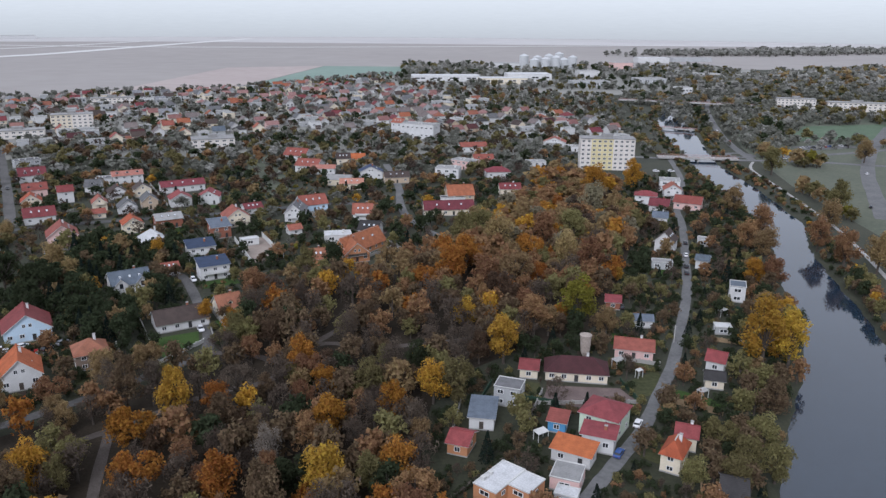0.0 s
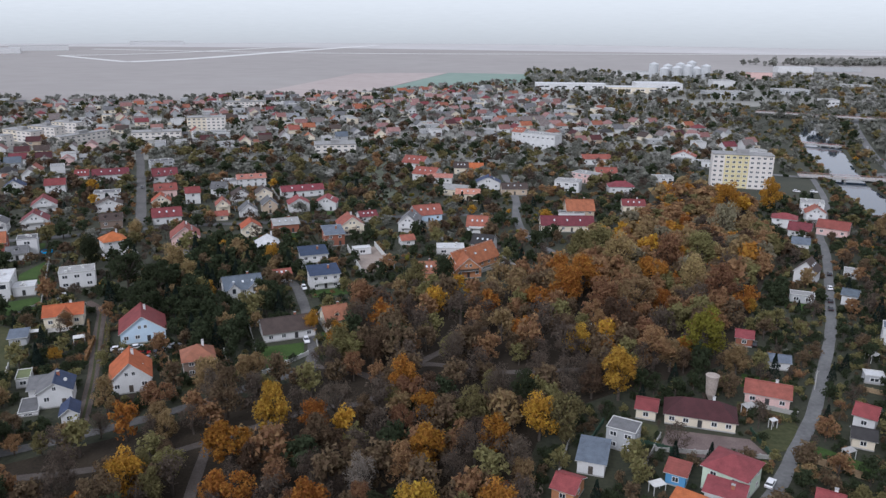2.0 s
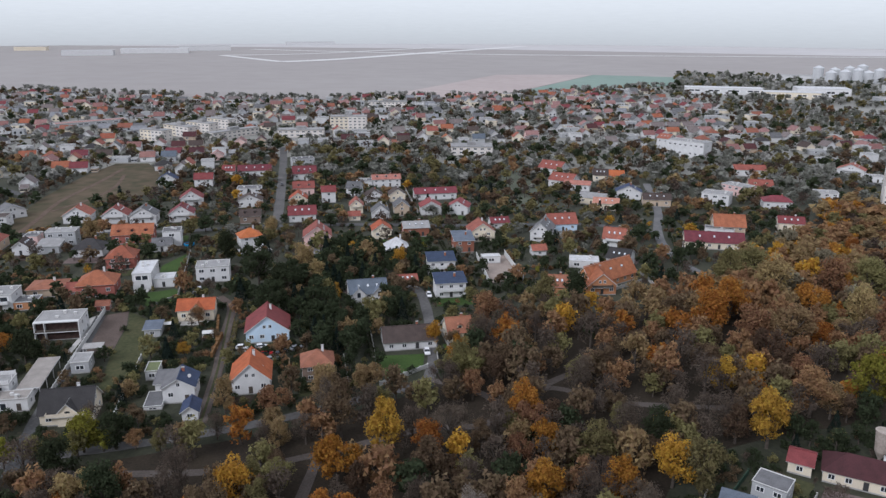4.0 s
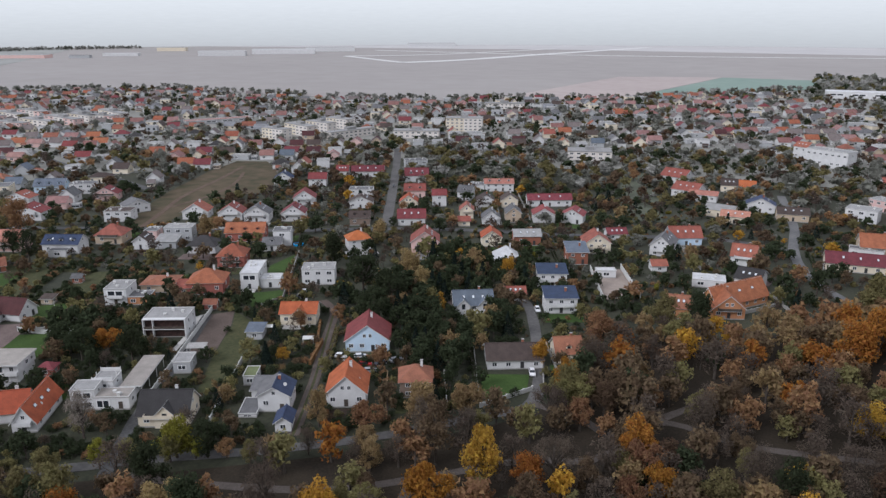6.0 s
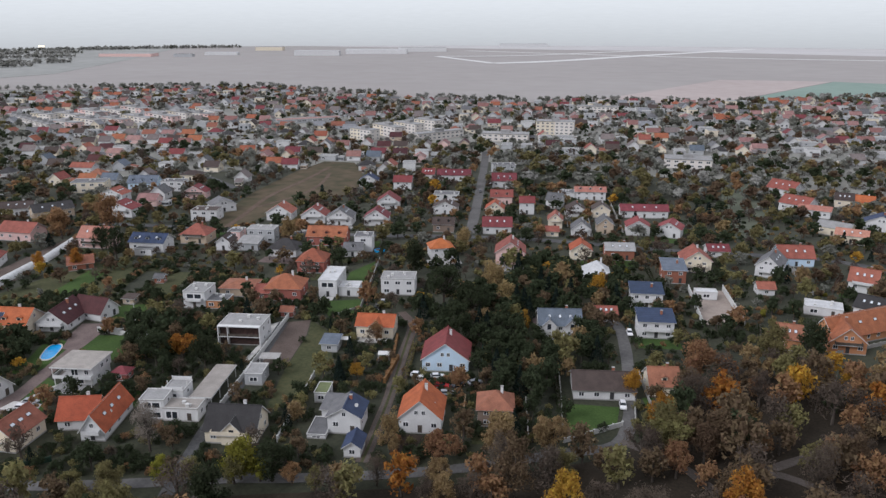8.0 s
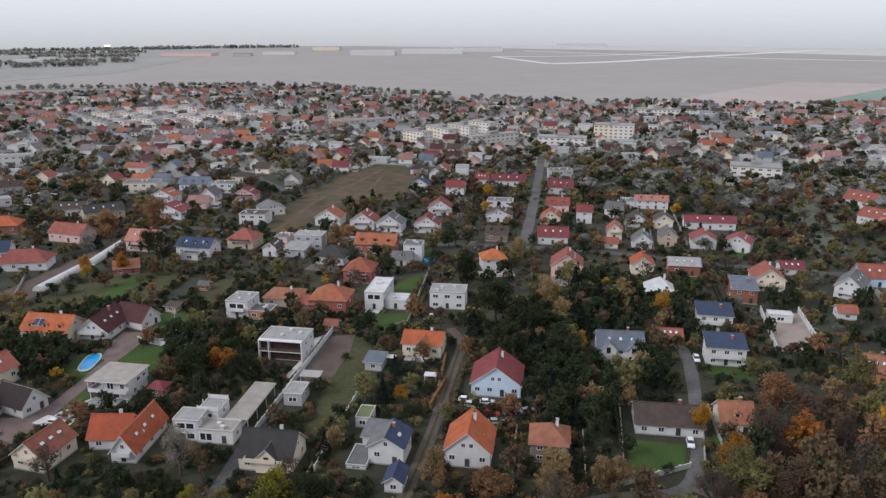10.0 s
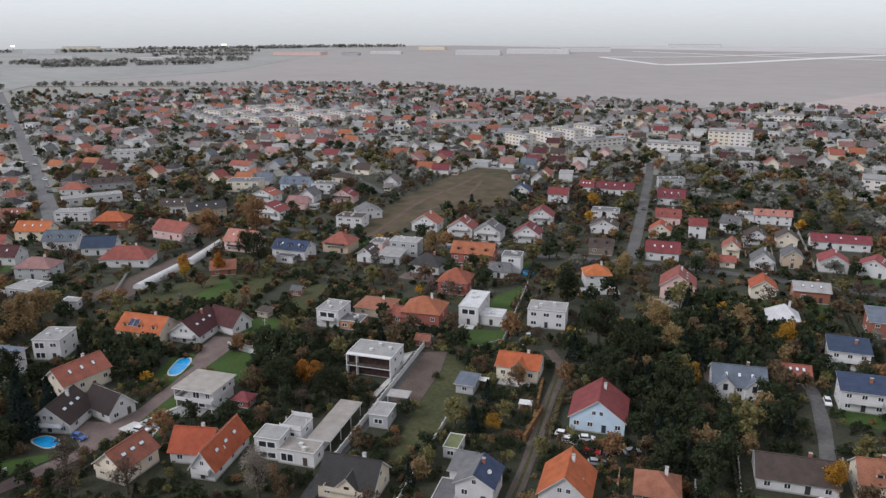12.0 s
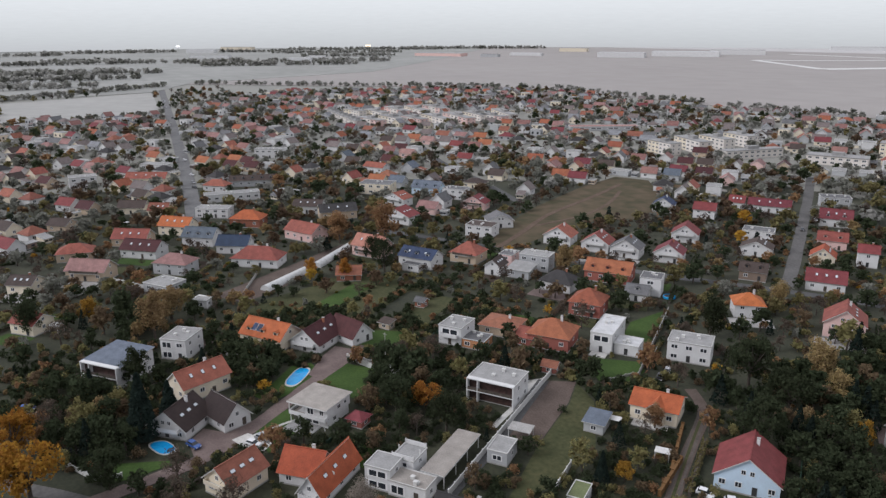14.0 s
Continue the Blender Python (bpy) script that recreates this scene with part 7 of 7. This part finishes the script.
# ---- pools ----
for pts, z in (([(-237, 155.5), (-245, 163.5), (-241.5, 166.5), (-233.5, 158)], 0.2), ([(-224.5, 115), (-224, 119.5), (-217.5, 121), (-217, 117)], 0.2)):
    cx, cy = sum(p[0] for p in pts) / 4, sum(p[1] for p in pts) / 4
    ring = sorted(pts, key=lambda p: math.atan2(p[1] - cy, p[0] - cx))
    for _ in range(3):
        ring = [(p[0] * (1 - f) + q[0] * f, p[1] * (1 - f) + q[1] * f) for p, q in zip(ring, ring[1:] + ring[:1]) for f in (0.22, 0.78)]
    root = new("swimming_pool")
    root.matrix_basis = pose(cx, cy, 0)
    tagged(root, "bright blue outdoor swimming pool with pale rim", "swimming pool")
    g = Geo()
    g.prism([((x - cx) * 1.12, (y - cy) * 1.12) for x, y in ring], -0.2, z)
    g.part("rim", [CONCRETE_PALE], root)
    g = Geo()
    g.prism([((x - cx) * 0.98, (y - cy) * 0.98) for x, y in ring], -0.1, z + 0.02)
    g.part("water", [POOL_WATER], root)

# ---- walls, cars and small things in the yards ----
WALL_TONES = dict(white=surface("rendered_wall_white", (0.46, 0.46, 0.45), (0.62, 0.62, 0.6)), pale=surface("rendered_wall_pale", (0.27, 0.265, 0.25), (0.38, 0.37, 0.35)),
                  tan=surface("board_fence", (0.24, 0.17, 0.10), (0.36, 0.27, 0.17)), green=surface("green_fence", (0.02, 0.045, 0.03), (0.035, 0.07, 0.045)), rust=surface("rust_hedge", (0.10, 0.05, 0.02), (0.2, 0.11, 0.04), fine=5, bump=0.6))
WALL_WORDS = dict(white="long white rendered garden wall", pale="long pale concrete garden wall", tan="tan wooden board fence", green="dark green mesh fence", rust="rust-coloured clipped beech hedge")


def garden_wall(x0, y0, x1, y1, h, tone):
    """A wall of panels between posts, with a coping."""
    L = math.dist((x0, y0), (x1, y1))
    root = new("garden_wall" if tone not in ("tan", "green") else "fence")
    root.matrix_basis = pose(x0, y0, 0, 0, 0, math.degrees(math.atan2(y1 - y0, x1 - x0)))
    tagged(root, WALL_WORDS[tone], "wall" if tone not in ("tan", "green") else "fence")
    n = max(2, round(L / 3))
    t = 0.35 if tone == "rust" else 0.1
    g = Geo()
    g.box(0.08, -t, 0, L / n - 0.08, t, h)
    panel_me = g.mesh("panel", [WALL_TONES[tone]])
    g = Geo()
    g.box(-0.16, -t - 0.06, 0, 0.16, t + 0.06, h + 0.12)
    g.box(-0.2, -t - 0.1, h + 0.12, 0.2, t + 0.1, h + 0.2)
    post_me = g.mesh("post", [WALL_TONES[tone]])
    for i in range(n + 1):
        for name, me in (("panel", panel_me), ("post", post_me)):
            if name == "panel" and i == n:
                continue
            ob = new(name, me)
            ob.parent = root
            ob.location.x = i * L / n


PAINTS = dict(white=(0.7, 0.7, 0.72), black=(0.02, 0.02, 0.023), grey=(0.3, 0.31, 0.33), blue=(0.04, 0.09, 0.28), red=(0.4, 0.03, 0.03))
CAR_MESH = {}


def car(x, y, rot, paint):
    """A hatchback: shell with glass band, roof, four wheels, lamps and bumpers."""
    if paint not in CAR_MESH:
        pm = surface("car_paint_" + paint, tint(PAINTS[paint], 0.9), tint(PAINTS[paint], 1.05), rough=0.25, bump=0, spec=0.5)
        body = Geo()
        side = [(-2.1, 0.35), (-2.15, 0.75), (-1.95, 0.95), (-1.75, 1.0), (1.0, 0.95), (1.95, 0.8), (2.12, 0.6), (2.1, 0.35)]
        for s in (-1, 1):
            pts = [(a, s * 0.86, c) for a, c in side]
            body.face(pts if s > 0 else pts[::-1])
        for (a, c), (e, f) in zip(side, side[1:] + side[:1]):
            body.face([(a, -0.86, c), (a, 0.86, c), (e, 0.86, f), (e, -0.86, f)])
        cab = Geo()
        lo = [(-1.85, -0.8), (0.95, -0.8), (0.95, 0.8), (-1.85, 0.8)]
        hi = [(-1.45, -0.62), (0.15, -0.62), (0.15, 0.62), (-1.45, 0.62)]
        for k in range(4):
            j = (k + 1) % 4
            cab.face([(*lo[k], 0.94), (*lo[j], 0.94), (*hi[j], 1.42), (*hi[k], 1.42)])
        top = Geo()
        top.prism([(-1.5, -0.66), (0.2, -0.66), (0.2, 0.66), (-1.5, 0.66)], 1.41, 1.49)
        body.weld()
        cab.weld()
        wheel = Geo()
        wheel.cyl(0, 0, -0.1, 0.1, 0.32, 0.32, 12)
        rim = Geo()
        rim.cyl(0, 0, 0.1, 0.115, 0.19, 0.17, 10)
        lamp = Geo()
        lamp.box(-0.03, -0.2, -0.07, 0.03, 0.2, 0.07)
        CAR_MESH[paint] = [body.mesh("body", [pm]), cab.mesh("window_band", [GLASS]), top.mesh("roof", [pm]), wheel.mesh("wheel", [DARK]), rim.mesh("rim", [CONCRETE_PALE]),
                           lamp.mesh("headlight", [TRIM]), lamp.mesh("tail_light", [roof_mat("crimson")])]
    me = CAR_MESH[paint]
    root = new("car")
    root.matrix_basis = pose(x, y, 0.12, 0, 0, rot)
    tagged(root, "%s hatchback car parked outdoors" % paint, "car", "parked cars")
    for name, k in (("body", 0), ("window_band", 1), ("roof", 2)):
        new(name, me[k]).parent = root
    for sx in (-1.3, 1.35):
        for sy in (-1, 1):
            wh = new("wheel", me[3])
            wh.parent = root
            wh.location, wh.rotation_euler = (sx, sy * 0.82, 0.32), (radians(-90 * sy), 0, 0)
            new("rim", me[4]).parent = wh
    for name, k, sx in (("headlight", 5, 2.1), ("tail_light", 6, -2.12)):
        for sy in (-0.6, 0.6):
            ob = new(name, me[k])
            ob.parent = root
            ob.location = (sx, sy, 0.68)


def pole(x, y, h):
    root = new("utility_pole")
    root.matrix_basis = pose(x, y, 0, 0, 0, 30)
    tagged(root, "slender grey concrete utility pole", "utility pole")
    g = Geo()
    g.cyl(0, 0, 0, h, 0.14, 0.09, 8)
    g.part("shaft", [CONCRETE_PALE], root)
    g = Geo()
    g.box(-0.8, -0.05, h - 0.5, 0.8, 0.05, h - 0.4)
    g.part("crossarm", [CONCRETE], root)


def greenhouse(x0, y0, x1, y1):
    """A half-round plastic tunnel on hoops."""
    L = math.dist((x0, y0), (x1, y1))
    root = new("greenhouse")
    root.matrix_basis = pose(x0, y0, 0.05, 0, 0, math.degrees(math.atan2(y1 - y0, x1 - x0)))
    tagged(root, "long white plastic tunnel greenhouse", "greenhouse")
    g = Geo()
    n, r = 10, 2.2
    arc = [(r * math.cos(math.pi * k / n), r * math.sin(math.pi * k / n)) for k in range(n + 1)]
    for (a, c), (e, f) in zip(arc, arc[1:]):
        g.face([(0, a, c), (L, a, c), (L, e, f), (0, e, f)])
    g.face([(0, a, c) for a, c in arc[::-1]])
    g.face([(L, a, c) for a, c in arc])
    g.weld()
    g.part("cover", [surface("plastic_film", (0.42, 0.43, 0.43), (0.56, 0.57, 0.57), rough=0.4)], root)
    for i in range(int(L / 3) + 1):
        h = Geo()
        for (a, c), (e, f) in zip(arc, arc[1:]):
            h.face([(-0.05, a * 1.02, c * 1.02), (0.05, a * 1.02, c * 1.02), (0.05, e * 1.02, f * 1.02), (-0.05, e * 1.02, f * 1.02)])
        h.weld()
        q = h.part("hoop", [CONCRETE], root)
        q.location.x = i * 3


def canopy(x, y, w, tone):
    root = new("canopy")
    root.matrix_basis = pose(x, y, 0, 0, 0, 32)
    tagged(root, "open %s garden canopy on four posts" % tone, "canopy")
    g = Geo()
    g.slab([(-w / 2, -w / 3, 2.4), (w / 2, -w / 3, 2.4), (w / 2, w / 3, 2.6), (-w / 2, w / 3, 2.6)], 0.12)
    g.part("roof", [dict(white=TRIM, black=DARK, grey=CONCRETE)[tone]], root)
    for sx in (-1, 1):
        for sy in (-1, 1):
            p = Geo()
            p.box(-0.07, -0.07, 0, 0.07, 0.07, 2.4)
            q = p.part("post", [TRIM], root)
            q.location = (sx * w * 0.45, sy * w * 0.28, 0)


def ring(x, y, r, tone):
    """A round trampoline or basin: rim and sheet."""
    root = new("trampoline" if tone == "blue" else "round_basin")
    root.matrix_basis = pose(x, y, 0)
    tagged(root, "round blue garden trampoline on grass" if tone == "blue" else "round pale concrete basin in the wood", "trampoline" if tone == "blue" else "basin")
    g = Geo()
    n = 20
    for k in range(n):
        a, c = 2 * math.pi * k / n, 2 * math.pi * (k + 1) / n
        for z0, z1, r0, r1 in ((0.0, 0.75, r, r), (0.75, 0.75, r, r * 0.8)):
            g.face([(r0 * math.cos(a), r0 * math.sin(a), z0), (r0 * math.cos(c), r0 * math.sin(c), z0), (r1 * math.cos(c), r1 * math.sin(c), z1), (r1 * math.cos(a), r1 * math.sin(a), z1)])
    g.weld()
    g.part("rim", [POOL_WATER if tone == "blue" else CONCRETE_PALE], root)
    g = Geo()
    g.cyl(0, 0, 0.55, 0.6, r * 0.82, r * 0.82, 20)
    g.part("sheet", [DARK if tone == "blue" else CONCRETE], root)


for spot in FENCES[:16]:
    garden_wall(*spot)
garden_wall(-165.8, 165.9, -202.5, 228.9, 1.8, "white")
garden_wall(-183.8, 243.5, -215.3, 292.1, 1.8, "pale")
garden_wall(-186.3, 244.2, -187.3, 235.9, 0.8, "pale")
garden_wall(-242.2, 179.0, -224.2, 188.2, 1.6, "white")
garden_wall(-141.9, 164.9, -160.0, 196.2, 1.7, "white")
garden_wall(-84.1, 205.4, -75.6, 221.2, 1.3, "white")
garden_wall(-103.1, 239.8, -87.5, 211.4, 1.2, "pale")
garden_wall(-78.7, 237.0, -73.1, 223.7, 1.4, "pale")
garden_wall(-95.0, 332.3, -79.8, 300.5, 2.2, "white")
garden_wall(-84.3, 339.9, -68.1, 308.8, 2.2, "white")
garden_wall(-345.9, 110.3, -359.9, 132.1, 1.7, "white")
garden_wall(-359.9, 132.1, -345.2, 140.3, 1.7, "white")
garden_wall(61.0, 185.2, 73.7, 177.9, 1.8, "tan")
garden_wall(26.0, 183.0, 53.5, 184.0, 1.1, "pale")
garden_wall(53.5, 184.0, 51.0, 196.5, 1.2, "green")
garden_wall(83.0, 214.0, 93.0, 209.5, 1.4, "green")
garden_wall(87.0, 226.0, 98.0, 221.5, 1.4, "tan")
garden_wall(98.5, 255.0, 111.0, 250.5, 1.4, "green")
garden_wall(65.0, 207.0, 54.0, 211.0, 1.3, "pale")
garden_wall(21.0, 185.6, 31.0, 182.6, 1.6, "green")
garden_wall(-70.0, 384.3, -55.6, 355.2, 1.6, "pale")
garden_wall(-67.6, 382.2, -54.9, 354.6, 1.5, "pale")
garden_wall(-243.1, 84.6, -242.2, 92.4, 1.0, "pale")
garden_wall(-226.3, 96.5, -214.5, 101.7, 1.2, "white")
garden_wall(-214.9, 101.7, -212.8, 107.1, 1.2, "white")
garden_wall(-242.5, 178.7, -223.0, 184.5, 1.6, "white")
garden_wall(-184.2, 118.7, -178.9, 128.2, 1.4, "green")
garden_wall(-290.2, 298.5, -280.4, 305.3, 1.2, "pale")
garden_wall(-280.4, 305.3, -270.3, 313.6, 1.0, "white")
garden_wall(-183.0, 458.9, -147.6, 395.4, 1.6, "pale")
garden_wall(-178.6, 421.1, -156.8, 379.9, 1.4, "pale")
garden_wall(-199.5, 433.9, -174.1, 389.0, 1.4, "pale")
garden_wall(-145.2, 213.6, -157.7, 232.1, 1.5, "rust")
garden_wall(-340.0, 185.1, -316.4, 170.6, 1.2, "pale")
garden_wall(-27.7, 337.5, -16.0, 317.1, 1.3, "pale")
garden_wall(-140.6, 204.6, -147.2, 219.2, 1.6, "rust")
car(-79.4, 230.6, -62, "white")
car(-97.0, 278.7, -60, "white")
car(-135.3, 213.4, 25, "white")
car(-132.4, 212.1, 25, "white")
car(-125.7, 212.0, 30, "red")
car(-181.5, 253.4, -55, "white")
car(-180.0, 248.5, -55, "black")
car(-216.9, 124.6, 20, "blue")
car(-260.0, 92.1, 60, "blue")
car(-256.3, 93.2, 60, "white")
car(-230.1, 98.2, 60, "black")
car(50.2, 172.5, 63, "white")
car(42.3, 158.6, 60, "blue")
car(64.0, 253.4, 75, "black")
car(111.0, 333.8, 78, "black")
car(105.6, 315.4, 78, "white")
car(101.3, 300.3, 78, "black")
car(98.8, 291.6, 78, "black")
car(141.7, 500.5, -10, "white")
car(152.0, 500.9, -10, "white")
for k in range(9):
    car(283 + 5.2 * k, 598 + 1.7 * k, 110, ("white", "grey", "black", "white", "red", "blue", "grey", "white", "black")[k])
for cx, cy, turn, paint in ((172, 549.5, -7, "red"), (184, 546, 173, "red"), (196, 547, -7, "white"), (250, 552, 10, "white"), (247, 690, 75, "white"), (262, 741, 75, "grey"), (236, 627, 75, "red")):
    car(cx, cy, turn, paint)
car(280.9, 497.3, 60, "white")
car(234.2, 405.3, 60, "black")
car(-1102.4, 329.1, 12, "white")
car(-1023.7, 312.1, 12, "white")
car(-628.8, 230.9, 12, "white")
car(-567.0, 219.5, 12, "white")
car(-540.7, 213.1, 12, "grey")
car(-524.6, 209.6, 12, "black")
car(-903.8, 290.9, 12, "black")
car(-275.7, 480.4, -60, "black")
car(-261.7, 456.3, -60, "white")
car(-254.4, 433.4, -60, "black")
car(-317.1, 413.2, 30, "white")
car(-456.6, 155.2, 30, "white")
pole(-235.5, 188.2, 9)
pole(-267.2, 363.3, 8)
pole(-9.9, 362.0, 8)
pole(74.2, 224.1, 6)
greenhouse(-316.5, 179.3, -330.4, 202.4)
greenhouse(-332.9, 208.0, -352.8, 233.8)
greenhouse(-488.5, 100.1, -493.0, 111.8)
canopy(57.0, 199.5, 2.0, "white")
canopy(24.5, 165.5, 3.4, "white")
canopy(97.5, 247.5, 4.0, "white")
canopy(71.5, 187.5, 3.0, "grey")
canopy(52.5, 206.5, 3.6, "grey")
canopy(-167.7, 218.1, 3.2, "white")
canopy(-150.5, 216.5, 3.6, "white")
canopy(-224.3, 191.7, 6.0, "black")
canopy(-177.3, 195.1, 6.0, "grey")
canopy(-316.4, 106.1, 4.5, "white")
canopy(-317.0, 154.9, 4.0, "white")
ring(-225.3, 304.1, 2.4, "blue")
ring(13.2, 256.0, 5.5, "white")
for cx, cy, turn, paint in ((-130, 216, 40, "white"), (-122, 215, 70, "black"), (-119, 219, 60, "grey"), (-122, 209, 40, "grey"), (-126, 207, 130, "black"), (-209.5, 137.1, 30, "white"), (-210.9, 140.0, 30, "grey")):
    car(cx, cy, turn, paint)
